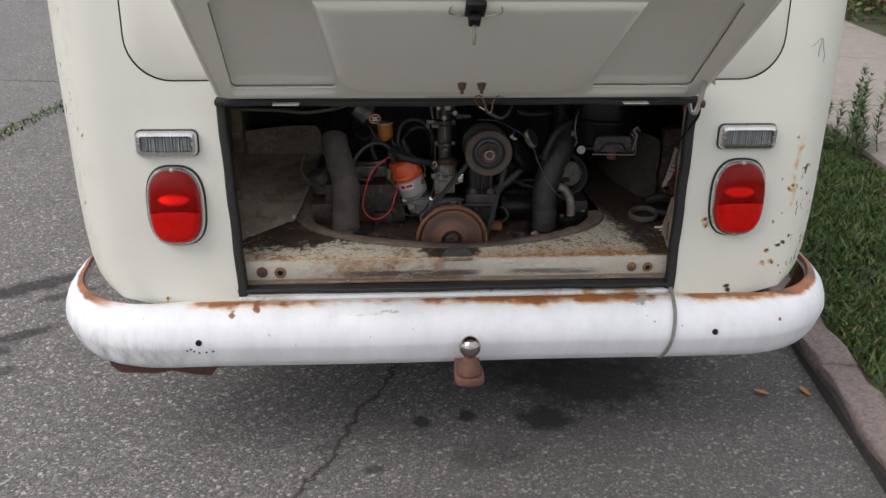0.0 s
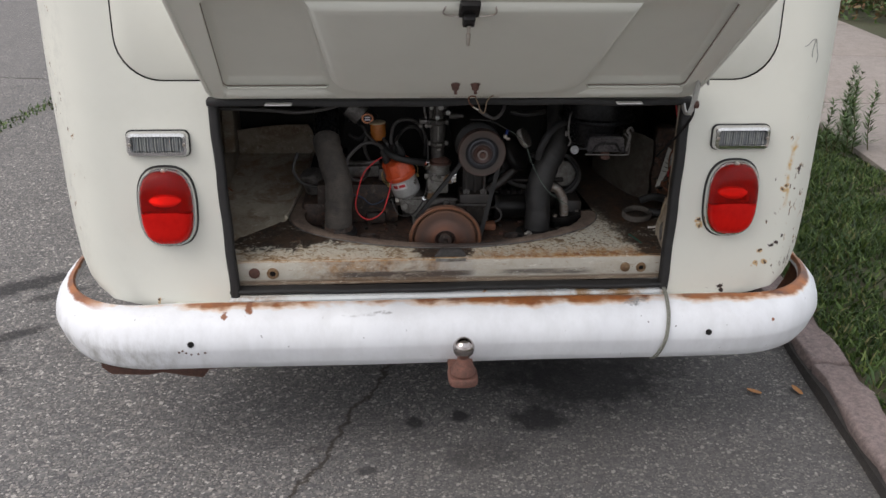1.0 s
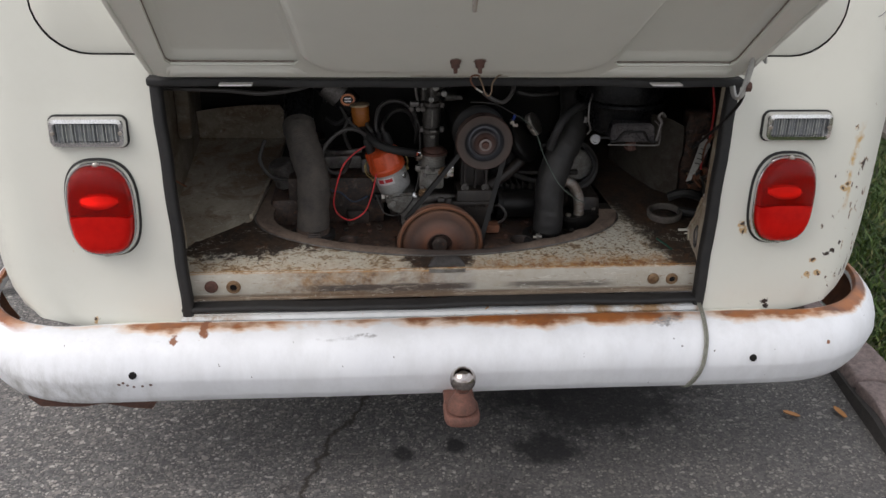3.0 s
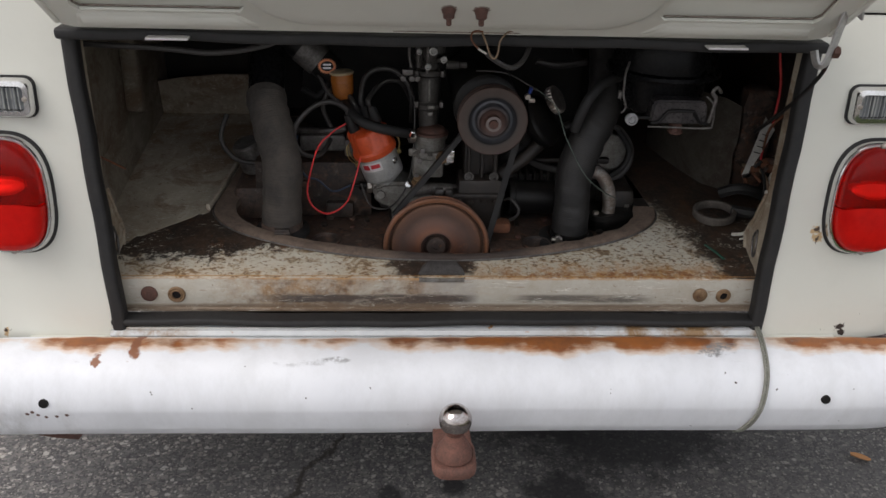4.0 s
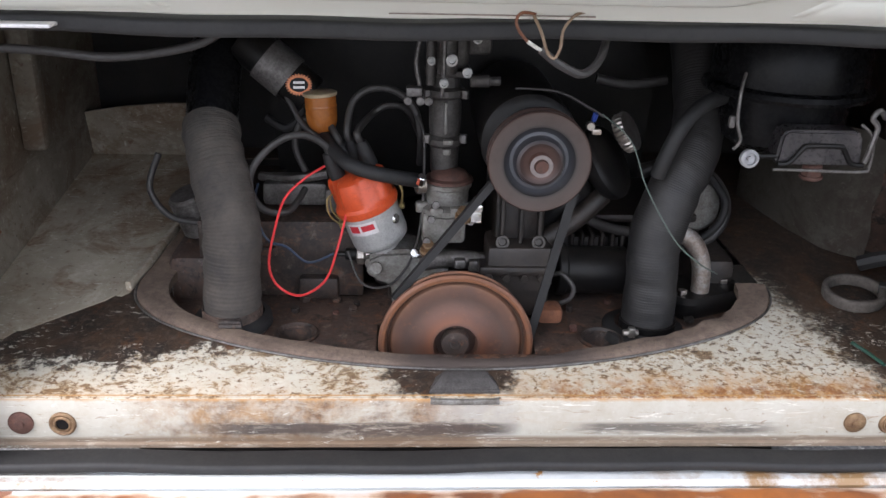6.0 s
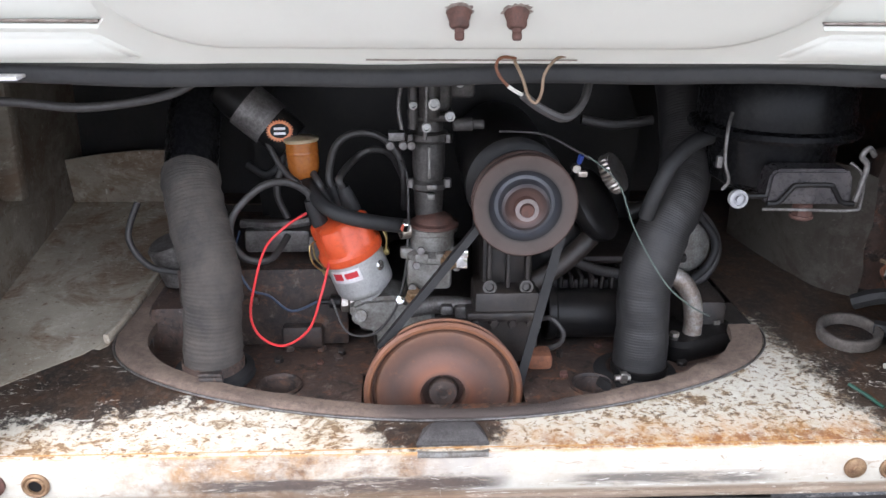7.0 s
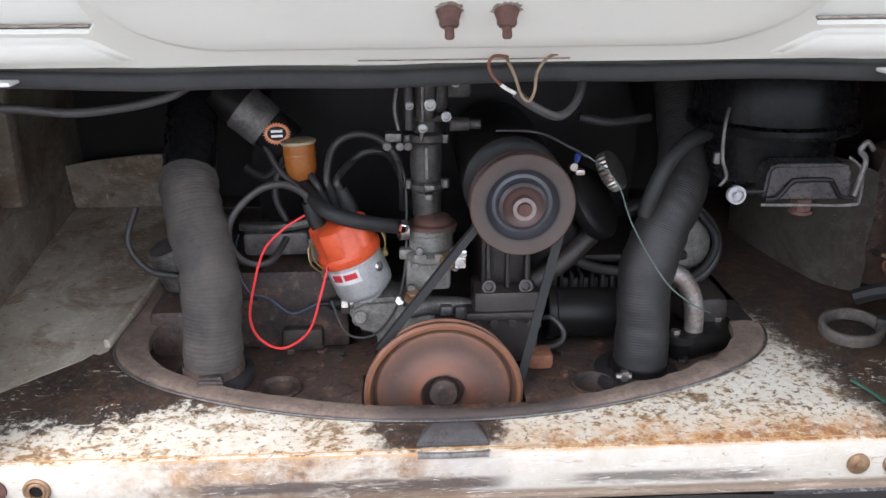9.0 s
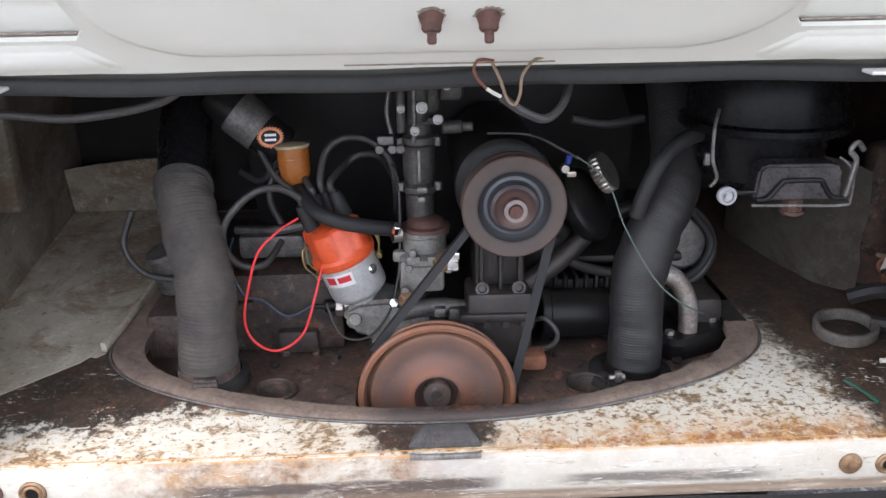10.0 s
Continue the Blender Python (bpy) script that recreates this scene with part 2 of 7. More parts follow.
def make_sill_paint():
    m = Mat("sill_paint", 0.5)
    p = m.xyz()
    mid, fine = m.noise(24, 8, 0.75), m.noise(130, 5, 0.7)
    c = m.mix(m.step(mid, 0.4, 0.7), (0.455, 0.435, 0.38), (0.37, 0.33, 0.265))
    # broad brown staining on the street side of the latch
    bx = m.math("MULTIPLY", m.between(m.math("ADD", p[0], m.math("MULTIPLY", m.math("SUBTRACT", mid, 0.5), 0.2)), -0.36, -0.26), m.between(p[0], 0.0, -0.03))
    st = m.step(m.noise(13, 8, 0.75, 0.4, at=m.scaled((0.8, 1, 1.5))), 0.36, 0.54)
    c = m.mix(m.math("MULTIPLY", m.math("MULTIPLY", bx, st), m.math("ADD", 0.45, m.math("MULTIPLY", m.step(m.noise(48, 8, 0.8), 0.38, 0.58), 0.55))), c, m.mix(m.step(m.noise(31, 8, 0.8), 0.42, 0.60), (0.30, 0.185, 0.095), (0.125, 0.072, 0.042)))
    gx = m.math("MULTIPLY", m.between(p[0], -0.05, -0.02), m.between(p[0], 0.06, 0.045))
    c = m.mix(m.math("MULTIPLY", gx, m.math("MULTIPLY", st, 0.6)), c, (0.30, 0.28, 0.26))
    # black scuffs in a long line
    ln = m.between(m.math("ABSOLUTE", m.math("ADD", m.math("SUBTRACT", p[2], 0.4555), m.math("MULTIPLY", m.math("SUBTRACT", mid, 0.5), 0.008))), 0.0085, 0.0045)
    sx = m.math("MAXIMUM", m.math("MULTIPLY", m.between(p[0], -0.30, -0.22), m.between(p[0], 0.06, 0.03)), m.math("MULTIPLY", m.math("MULTIPLY", m.between(p[0], 0.10, 0.14), m.between(p[0], 0.34, 0.30)), 0.8))
    c = m.mix(m.math("MULTIPLY", m.math("MULTIPLY", ln, sx), m.step(m.noise(16, 7, 0.75, at=m.scaled((0.6, 1, 5))), 0.36, 0.47)), c, m.mix(fine, (0.040, 0.034, 0.032), (0.105, 0.085, 0.072)))
    low = m.math("MULTIPLY", m.math("MULTIPLY", m.between(p[0], -0.24, -0.10), m.between(p[0], 0.03, 0.0)), m.between(m.math("ADD", p[2], m.math("MULTIPLY", m.math("SUBTRACT", m.noise(19, 7, 0.75, at=m.scaled((0.7, 1, 2))), 0.5), 0.05)), 0.463, 0.455))
    c = m.mix(m.math("MULTIPLY", low, 0.9), c, m.mix(fine, (0.045, 0.036, 0.034), (0.12, 0.082, 0.06)))
    # rust on the upper fold, dirt on the lower one
    c = m.mix(m.between(m.math("ADD", p[2], m.math("MULTIPLY", mid, 0.010)), 0.4925, 0.4965), c, (0.42, 0.22, 0.07))
    c = m.mix(m.math("MULTIPLY", m.between(m.math("ADD", p[2], m.math("MULTIPLY", m.math("SUBTRACT", mid, 0.5), 0.008)), 0.4475, 0.4435), 0.85), c, m.mix(mid, (0.26, 0.18, 0.115), (0.085, 0.058, 0.042)))
    c = m.mix(m.step(fine, 0.66, 0.71), c, (0.16, 0.10, 0.06))
    scuff = m.noise(46, 8, 0.8, 0.5, at=m.scaled((0.35, 1, 1.8)))
    c = m.mix(m.math("MULTIPLY", m.step(scuff, 0.53, 0.62), 0.55), c, (0.42, 0.37, 0.30))
    c = m.mix(m.math("MULTIPLY", m.step(m.noise(90, 6, 0.8, 1.0, at=m.scaled((0.3, 1, 1.6))), 0.60, 0.64), 0.8), c, (0.22, 0.15, 0.10))
    c = m.mix(m.math("MULTIPLY", m.step(m.noise(70, 6, 0.8, 1.5, at=m.scaled((0.25, 1, 2.2))), 0.61, 0.64), 0.8), c, (0.72, 0.70, 0.64))
    return m.done(c, m.math("ADD", mid, m.math("MULTIPLY", fine, 0.6)), 0.45, 0.0014)


def make_lip():
    m = Mat("lip_paint", 0.35)
    p = m.xyz()
    mid = m.noise(26, 7, 0.75)
    c = m.mix(m.step(mid, 0.35, 0.7), (0.60, 0.62, 0.62), (0.50, 0.52, 0.53))
    st = m.math("MAXIMUM", m.between(p[0], 0.14, 0.24), m.between(p[0], -0.36, -0.42))
    c = m.mix(m.math("MULTIPLY", st, m.step(m.noise(14, 7, 0.7), 0.42, 0.58)), c, (0.26, 0.16, 0.075))
    c = m.mix(m.step(m.noise(60, 5, 0.7), 0.66, 0.70), c, (0.42, 0.22, 0.08))
    return m.done(c, mid, 0.2, 0.001)


def make_asphalt():
    m = Mat("asphalt", 0.85, spec=0.3)
    base = m.mix(m.step(m.noise(1.6, 5), 0.3, 0.7), (0.085, 0.084, 0.085), (0.125, 0.122, 0.121))
    c = m.mix(m.step(m.noise(420, 3, 0.7), 0.40, 0.62), m.mix(0.65, base, (0.045, 0.043, 0.043)), base)
    d = None
    # small chippings first, larger ones over them; not every cell holds a stone, and no two are of one size
    for size, share, tone in ((290, 0.10, 0.95), (190, 0.12, 1.05), (130, 0.22, 1.15), (85, 0.62, 1.15)):
        warp = m.n.new("ShaderNodeVectorMath")
        warp.operation = "MULTIPLY_ADD"
        wn3 = m.n.new("ShaderNodeTexNoise")
        wn3.inputs["Scale"].default_value = size * 1.3
        m.l.new(m.co, wn3.inputs["Vector"])
        m.l.new(wn3.outputs[1], warp.inputs[0])
        warp.inputs[1].default_value = (0.9 / size,) * 3
        m.l.new(m.co, warp.inputs[2])
        g = m.n.new("ShaderNodeSeparateColor")
        m.l.new(m.voronoi(size, out="Color", at=warp.outputs[0]), g.inputs[0])
        q = m.math("SUBTRACT", m.voronoi(size, at=warp.outputs[0]), m.math("MULTIPLY", g.outputs[1], 0.38))
        f = m.math("MULTIPLY", m.between(q, 0.38, 0.22), m.step(g.outputs[2], share, share + 0.02))
        stones = m.ramp(g.outputs[0], (0.0, (0.085 * tone, 0.084 * tone, 0.088 * tone)), (0.40, (0.155 * tone, 0.150 * tone, 0.148 * tone)), (0.75, (0.205 * tone, 0.192 * tone, 0.182 * tone)), (0.88, (0.31 * tone, 0.283 * tone, 0.258 * tone)), (0.96, (0.46 * tone, 0.435 * tone, 0.40 * tone)))
        c = m.mix(m.math("MULTIPLY", f, 0.82), c, stones)
        d = f if d is None else m.math("MAXIMUM", d, f)
    c = m.mix(m.math("MULTIPLY", m.step(m.noise(4, 6, 0.7), 0.48, 0.75), 0.30), c, (0.085, 0.079, 0.074))
    c = m.mix(m.math("MULTIPLY", m.step(m.noise(2.3, 6, 0.75), 0.55, 0.75), 0.25), c, (0.20, 0.185, 0.172))
    p = m.xyz()
    # the parking strip is darker towards the kerb: shade put into the road colour
    strip = m.between(m.math("ADD", p[0], m.math("MULTIPLY", m.math("SUBTRACT", m.noise(3.2, 6, 0.7), 0.5), 0.9)), -0.60, 0.20)
    c = m.mix(m.math("MULTIPLY", strip, 0.45), c, (0.055, 0.052, 0.050))
    w = m.noise(22, 4)

    def blot(x, y, rx, ry, col, amount, c):
        ex, ey = m.math("SUBTRACT", p[0], x), m.math("SUBTRACT", p[1], y)
        if x < -1:
            ey = m.math("SUBTRACT", ey, m.math("MULTIPLY", ex, 0.55))
        dx, dy = m.math("DIVIDE", ex, rx), m.math("DIVIDE", ey, ry)
        q = m.math("SQRT", m.math("ADD", m.math("MULTIPLY", dx, dx), m.math("MULTIPLY", dy, dy)))
        q = m.math("ADD", q, m.math("MULTIPLY", m.math("SUBTRACT", w, 0.5), 1.3))
        return m.mix(m.math("MULTIPLY", m.between(q, 1.1, 0.6), amount), c, col)

    oil = (0.022, 0.021, 0.022)
    for x, y, rx, ry, k in ((0.04, 0.123, 0.03, 0.03, 0.9), (-0.08, 0.10, 0.03, 0.03, 0.85), (0.245, 0.10, 0.085, 0.06, 0.85), (0.40, 0.28, 0.24, 0.15, 0.8), (0.20, 0.33, 0.18, 0.10, 0.6), (0.62, 0.40, 0.16, 0.12, 0.5), (0.08, -0.05, 0.10, 0.07, 0.35), (-0.10, -0.30, 0.03, 0.02, 0.5), (0.02, -0.22, 0.02, 0.02, 0.5), (-0.20, -0.09, 0.03, 0.02, 0.6), (-0.33, 0.0, 0.025, 0.02, 0.5), (0.3, 0.7, 0.45, 0.4, 0.6),
                             (-1.355, 0.97, 0.19, 0.07, 0.8), (-1.22, 0.90, 0.1, 0.04, 0.7), (-1.27, 0.62, 0.10, 0.04, 0.75), (-1.33, 0.50, 0.07, 0.05, 0.7), (-1.25, 0.40, 0.04, 0.03, 0.6)):
        c = blot(x, y, rx, ry, oil, k, c)
    # long cracks in the surface
    wob = m.math("MULTIPLY", m.math("SUBTRACT", m.noise(5, 6, 0.7), 0.5), 0.16)
    for ax, ay, bx, by, wd in ((-0.40, -0.25, -0.05, 0.62, 0.010), (-2.55, 1.6, -2.0, 4.1, 0.018), (-3.4, 4.35, -2.1, 4.15, 0.014), (-4.4, 3.2, -2.6, 2.9, 0.012)):
        ln = math.hypot(bx - ax, by - ay)
        ux, uy = (bx - ax) / ln, (by - ay) / ln
        dx, dy = m.math("SUBTRACT", p[0], ax), m.math("SUBTRACT", p[1], ay)
        al = m.math("ADD", m.math("MULTIPLY", dx, ux), m.math("MULTIPLY", dy, uy))
        ac = m.math("ABSOLUTE", m.math("ADD", m.math("SUBTRACT", m.math("MULTIPLY", dx, uy), m.math("MULTIPLY", dy, ux)), wob))
        f = m.math("MULTIPLY", m.between(ac, wd, wd * 0.3), m.math("MULTIPLY", m.between(al, 0, 0.05), m.between(al, ln, ln - 0.05)))
        c = m.mix(m.math("MULTIPLY", f, 0.85), c, (0.038, 0.031, 0.025))
    return m.done(c, m.math("ADD", d, m.math("MULTIPLY", m.noise(500, 2), 0.5)), 0.5, 0.0022)


def make_rust_disc():
    m = Mat("rusty_pulley", 0.55, 0.3)
    n = m.noise(26, 6, 0.7)
    p = m.xyz()
    dx, dz = m.math("ADD", p[0], 0.005), m.math("SUBTRACT", p[2], 0.489)
    r = m.math("SQRT", m.math("ADD", m.math("MULTIPLY", dx, dx), m.math("MULTIPLY", dz, dz)))
    c = m.ramp(m.between(r, 0.0, 0.09), (0.0, (0.05, 0.04, 0.04)), (0.17, (0.05, 0.036, 0.03)), (0.25, (0.08, 0.045, 0.036)), (0.33, (0.19, 0.078, 0.044)), (0.42, (0.15, 0.072, 0.050)), (0.62, (0.125, 0.078, 0.062)), (0.76, (0.155, 0.080, 0.055)), (0.82, (0.20, 0.10, 0.06)), (0.865, (0.060, 0.036, 0.027)), (0.905, (0.25, 0.105, 0.052)), (1.0, (0.20, 0.095, 0.06)))
    c = m.mix(m.math("MULTIPLY", m.step(n, 0.45, 0.7), 0.55), c, (0.085, 0.06, 0.055))
    c = m.mix(m.math("MULTIPLY", m.step(m.noise(60, 4), 0.6, 0.7), 0.5), c, (0.30, 0.13, 0.07))
    return m.done(c, m.noise(150, 4), 0.2, 0.001)


def make_red_lens(name, ribs, clear):
    m = Mat(name, 0.14, spec=0.25)
    c = m.mix(m.step(m.noise(40), 0.4, 0.7), (0.56, 0.010, 0.007), (0.46, 0.006, 0.005)) if not clear else (0.90, 0.012, 0.007)
    h = m.n.new("ShaderNodeTexWave")
    h.wave_type, h.bands_direction = "BANDS", "X"
    h.inputs["Scale"].default_value = ribs
    m.l.new(m.co, h.inputs[0])
    m.b.inputs["Transmission Weight"].default_value = 0.85 if clear else 0.0
    m.b.inputs["IOR"].default_value = 1.3
    return m.done(c, h.outputs[1], 0.3, 0.0012)


def make_grass():
    m = Mat("grass", 0.6)
    r = m.n.new("ShaderNodeNewGeometry").outputs["Random Per Island"]
    c = m.ramp(r, (0.0, (0.016, 0.038, 0.008)), (0.45, (0.042, 0.085, 0.015)), (0.75, (0.090, 0.150, 0.028)), (0.93, (0.14, 0.19, 0.045)), (1.0, (0.24, 0.19, 0.09)))
    m.b.inputs["Subsurface Weight"].default_value = 0.0
    return m.done(c)


CREAM, WHITE, BAY, SILL, ASPHALT = make_cream(), make_bumper_white(), make_bay_paint(), make_sill_paint(), make_asphalt()
def make_pulley():
    """Rubbed pulley face: brown outer flat, blue-grey dish, reddish hub."""
    m = Mat("dark_pulley", 0.42, 0.35)
    p = m.xyz()
    dx, dz = m.math("SUBTRACT", p[0], 0.080), m.math("SUBTRACT", p[2], 0.700)
    r = m.math("SQRT", m.math("ADD", m.math("MULTIPLY", dx, dx), m.math("MULTIPLY", dz, dz)))
    c = m.ramp(m.between(r, 0.0, 0.056), (0.0, (0.10, 0.055, 0.045)), (0.30, (0.105, 0.062, 0.052)), (0.44, (0.040, 0.034, 0.036)), (0.52, (0.085, 0.088, 0.10)), (0.62, (0.050, 0.052, 0.060)), (0.69, (0.030, 0.027, 0.027)), (0.74, (0.080, 0.064, 0.058)), (0.93, (0.092, 0.070, 0.062)), (1.0, (0.075, 0.045, 0.036)))
    c = m.mix(m.math("MULTIPLY", m.step(m.noise(40, 7, 0.75), 0.5, 0.7), 0.4), c, (0.05, 0.035, 0.03))
    return m.done(c, m.noise(160, 4), 0.15, 0.0008)


RUSTY = make_rust_disc()
BROWNBOLT = plain("brown_rust", (0.13, 0.06, 0.045), (0.07, 0.04, 0.032), 0.75, 0.2, 90, 0.4)
RUST = plain("rust", (0.22, 0.085, 0.04), (0.10, 0.045, 0.03), 0.85, 0.1, 40, 0.5)
LENS_TOP, LENS_LOW = make_red_lens("red_lens", 70, True), make_red_lens("red_reflector", 260, False)
GRASS = make_grass()
CHROME = plain("chrome", (0.75, 0.75, 0.76), (0.62, 0.61, 0.60), 0.16, 1.0, 60, 0.02)
BALL = plain("worn_chrome", (0.55, 0.53, 0.52), (0.26, 0.21, 0.19), 0.14, 1.0, 70, 0.02)
RUBBER = plain("black_rubber", (0.009, 0.009, 0.010), (0.019, 0.018, 0.0175), 0.66, 0, 40, 0.2)
BLACK = plain("black_paint", (0.005, 0.005, 0.006), (0.012, 0.011, 0.010), 0.36, 0, 25, 0.25, spec=0.18, dust=0.05)
ENAMEL = plain("black_enamel", (0.004, 0.004, 0.005), (0.008, 0.008, 0.008), 0.26, 0, 25, 0.12, spec=0.12)
GRIME = plain("oily_black", (0.010, 0.0095, 0.0095), (0.036, 0.026, 0.021), 0.42, 0, 45, 0.6, dust=0.07)
DARKWALL = plain("dark_insulation", (0.010, 0.010, 0.011), (0.024, 0.021, 0.018), 0.9, 0, 14, 0.4)
def make_tin(name, k):
    """Black tin gone brown: soot, rust bloom and settled oil."""
    m = Mat(name, 0.6, 0.1)
    c = m.mix(m.step(m.noise(12, 8, 0.75), 0.38, 0.62), (0.030 * k, 0.025 * k, 0.023 * k), (0.085 * k, 0.052 * k, 0.038 * k))
    c = m.mix(m.math("MULTIPLY", m.step(m.noise(27, 8, 0.78, 0.6), 0.53, 0.66), 0.8), c, (0.20 * k, 0.085 * k, 0.042 * k))
    c = m.mix(m.math("MULTIPLY", m.step(m.noise(60, 7, 0.78), 0.56, 0.66), 0.7), c, (0.17 * k, 0.14 * k, 0.12 * k))
    c = m.mix(m.math("MULTIPLY", m.step(m.noise(38, 7, 0.75, 0.4), 0.55, 0.62), 0.85), c, (0.015, 0.013, 0.012))
    f = m.noise(170, 5, 0.7)
    return m.done(c, m.math("ADD", m.noise(40, 7, 0.75), m.math("MULTIPLY", f, 0.6)), 0.6, 0.0022, rough=m.math("ADD", 0.40, m.math("MULTIPLY", f, 0.4)))


TIN, SOOT = make_tin("grimy_tin", 1.25), make_tin("rusty_soot", 0.75)
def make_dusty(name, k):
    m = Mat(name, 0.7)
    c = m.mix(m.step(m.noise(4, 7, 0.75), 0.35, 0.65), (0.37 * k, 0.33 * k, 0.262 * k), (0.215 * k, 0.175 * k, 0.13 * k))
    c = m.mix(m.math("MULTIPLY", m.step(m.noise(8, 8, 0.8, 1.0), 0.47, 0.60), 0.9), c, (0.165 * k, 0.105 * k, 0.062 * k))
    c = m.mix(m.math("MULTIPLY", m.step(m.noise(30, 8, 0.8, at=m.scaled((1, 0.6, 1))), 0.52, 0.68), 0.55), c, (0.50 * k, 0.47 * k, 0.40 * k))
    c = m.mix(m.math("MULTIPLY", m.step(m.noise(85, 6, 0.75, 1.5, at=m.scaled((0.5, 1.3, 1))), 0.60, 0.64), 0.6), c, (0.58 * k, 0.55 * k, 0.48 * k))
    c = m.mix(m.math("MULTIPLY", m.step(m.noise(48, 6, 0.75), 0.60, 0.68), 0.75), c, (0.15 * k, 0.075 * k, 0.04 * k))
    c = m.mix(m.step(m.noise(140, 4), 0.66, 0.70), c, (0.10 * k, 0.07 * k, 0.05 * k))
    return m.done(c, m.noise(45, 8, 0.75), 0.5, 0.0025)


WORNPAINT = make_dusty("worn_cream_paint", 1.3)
# the second is the same dusty metal with shade multiplied into its tones
DUSTY, DUSTYSHADE = make_dusty("dusty_metal", 1.25), make_dusty("shaded_dusty_metal", 0.55)
def make_foam():
    """Perished brown foam, black with oil where the pulley throws it."""
    m = Mat("brown_foam", 0.95)
    p = m.xyz()
    n, f = m.noise(22, 8, 0.75), m.noise(150, 5, 0.7)
    c = m.mix(m.step(n, 0.38, 0.62), (0.215, 0.158, 0.122), (0.125, 0.090, 0.070))
    c = m.mix(m.math("MULTIPLY", m.step(f, 0.5, 0.7), 0.5), c, (0.06, 0.046, 0.04))
    oil = m.between(m.math("ADD", m.math("ABSOLUTE", m.math("SUBTRACT", p[0], 0.035)), m.math("MULTIPLY", m.math("SUBTRACT", n, 0.5), 0.14)), 0.125, 0.085)
    c = m.mix(m.math("MULTIPLY", oil, 0.85), c, m.mix(f, (0.028, 0.022, 0.021), (0.075, 0.058, 0.052)))
    return m.done(c, m.math("ADD", n, f), 0.8, 0.002)


FOAM = make_foam()
ALU = plain("cast_aluminium", (0.52, 0.52, 0.51), (0.38, 0.38, 0.37), 0.5, 0.55, 60, 0.3)
ALUDIRTY = plain("dirty_aluminium", (0.21, 0.20, 0.195), (0.055, 0.048, 0.043), 0.48, 0.55, 45, 0.4, dust=0.2)
STEEL = plain("steel", (0.52, 0.50, 0.47), (0.34, 0.28, 0.23), 0.35, 0.9, 60, 0.2)
ORANGE = plain("orange_plastic", (0.60, 0.085, 0.022), (0.50, 0.065, 0.02), 0.38, 0, 30, 0.05)
AMBER = plain("amber_plastic", (0.36, 0.125, 0.024), (0.27, 0.085, 0.018), 0.18, 0, 30, 0.05)
REDWIRE = plain("red_insulation", (0.62, 0.035, 0.04), (0.5, 0.03, 0.03), 0.4, 0, 30, 0.02)
BLUEWIRE = plain("blue_insulation", (0.012, 0.030, 0.070), None, 0.4, 0, 30, 0.02)
LEAD = plain("grey_lead", (0.046, 0.043, 0.042), (0.022, 0.020, 0.020), 0.5, 0, 30, 0.1, dust=0.14)
TANWIRE = plain("tan_wire", (0.24, 0.165, 0.10), (0.15, 0.10, 0.065), 0.5, 0, 40, 0.05)
WHITEPLASTIC = plain("white_plastic", (0.70, 0.69, 0.64), (0.5, 0.48, 0.42), 0.5, 0, 40, 0.1)
LABELRED = plain("label_red", (0.50, 0.03, 0.04), None, 0.4, 0, 60, 0.02)
LABELWHITE = plain("label_silver", (0.72, 0.70, 0.70), (0.6, 0.58, 0.58), 0.35, 0.2, 60, 0.02)
FLAME = plain("label_orange", (0.72, 0.28, 0.10), (0.60, 0.16, 0.07), 0.4, 0, 60, 0.02)
CLOTH_GREY = plain("dusty_cloth_hose", (0.036, 0.033, 0.031), (0.075, 0.064, 0.055), 0.9, 0, 25, 0.5, dust=0.2)
CLOTH_BLACK = plain("black_cloth_hose", (0.009, 0.009, 0.010), (0.022, 0.021, 0.021), 0.55, 0, 25, 0.3, dust=0.10)
ROPE = plain("grey_cord", (0.30, 0.30, 0.26), (0.18, 0.18, 0.15), 0.9, 0, 90, 0.5)
GRANITE = plain("granite", (0.33, 0.255, 0.240), (0.13, 0.104, 0.10), 0.9, 0, 80, 1.4)
TONGUE = plain("pitted_brown_rust", (0.19, 0.085, 0.062), (0.095, 0.050, 0.040), 0.8, 0.1, 55, 0.6)
CHIP = plain("flaked_paint", (0.42, 0.37, 0.32), (0.12, 0.075, 0.06), 0.8, 0, 160, 0.5)
SCRATCH = plain("grey_scratch", (0.26, 0.26, 0.25), None, 0.7)
CARB = plain("greasy_dark_casting", (0.105, 0.098, 0.092), (0.030, 0.026, 0.024), 0.45, 0.45, 55, 0.6, dust=0.12)
PUMPCAST = plain("dirty_pump_casting", (0.27, 0.27, 0.255), (0.10, 0.082, 0.066), 0.5, 0.4, 50, 0.4)
LATCH = plain("grimy_latch_steel", (0.082, 0.076, 0.073), (0.030, 0.026, 0.025), 0.7, 0.1, 90, 0.4)
GREENWIRE = plain("dull_green_insulation", (0.10, 0.13, 0.11), None, 0.5)
BRASSRUST = plain("rusty_brass", (0.30, 0.20, 0.11), (0.15, 0.085, 0.05), 0.5, 0.5, 70, 0.4)
CONCRETE = plain("concrete", (0.315, 0.275, 0.248), (0.245, 0.212, 0.19), 0.9, 0, 9, 0.3)
SOIL = plain("soil", (0.06, 0.045, 0.03), (0.05, 0.07, 0.025), 0.95, 0, 12, 0.8)
LEAF = plain("leaf", (0.075, 0.135, 0.03), (0.05, 0.09, 0.025), 0.55, 0, 14, 0.05)
LEAFRED = plain("reddish_leaf", (0.20, 0.075, 0.035), (0.09, 0.10, 0.03), 0.6, 0, 9, 0.05)
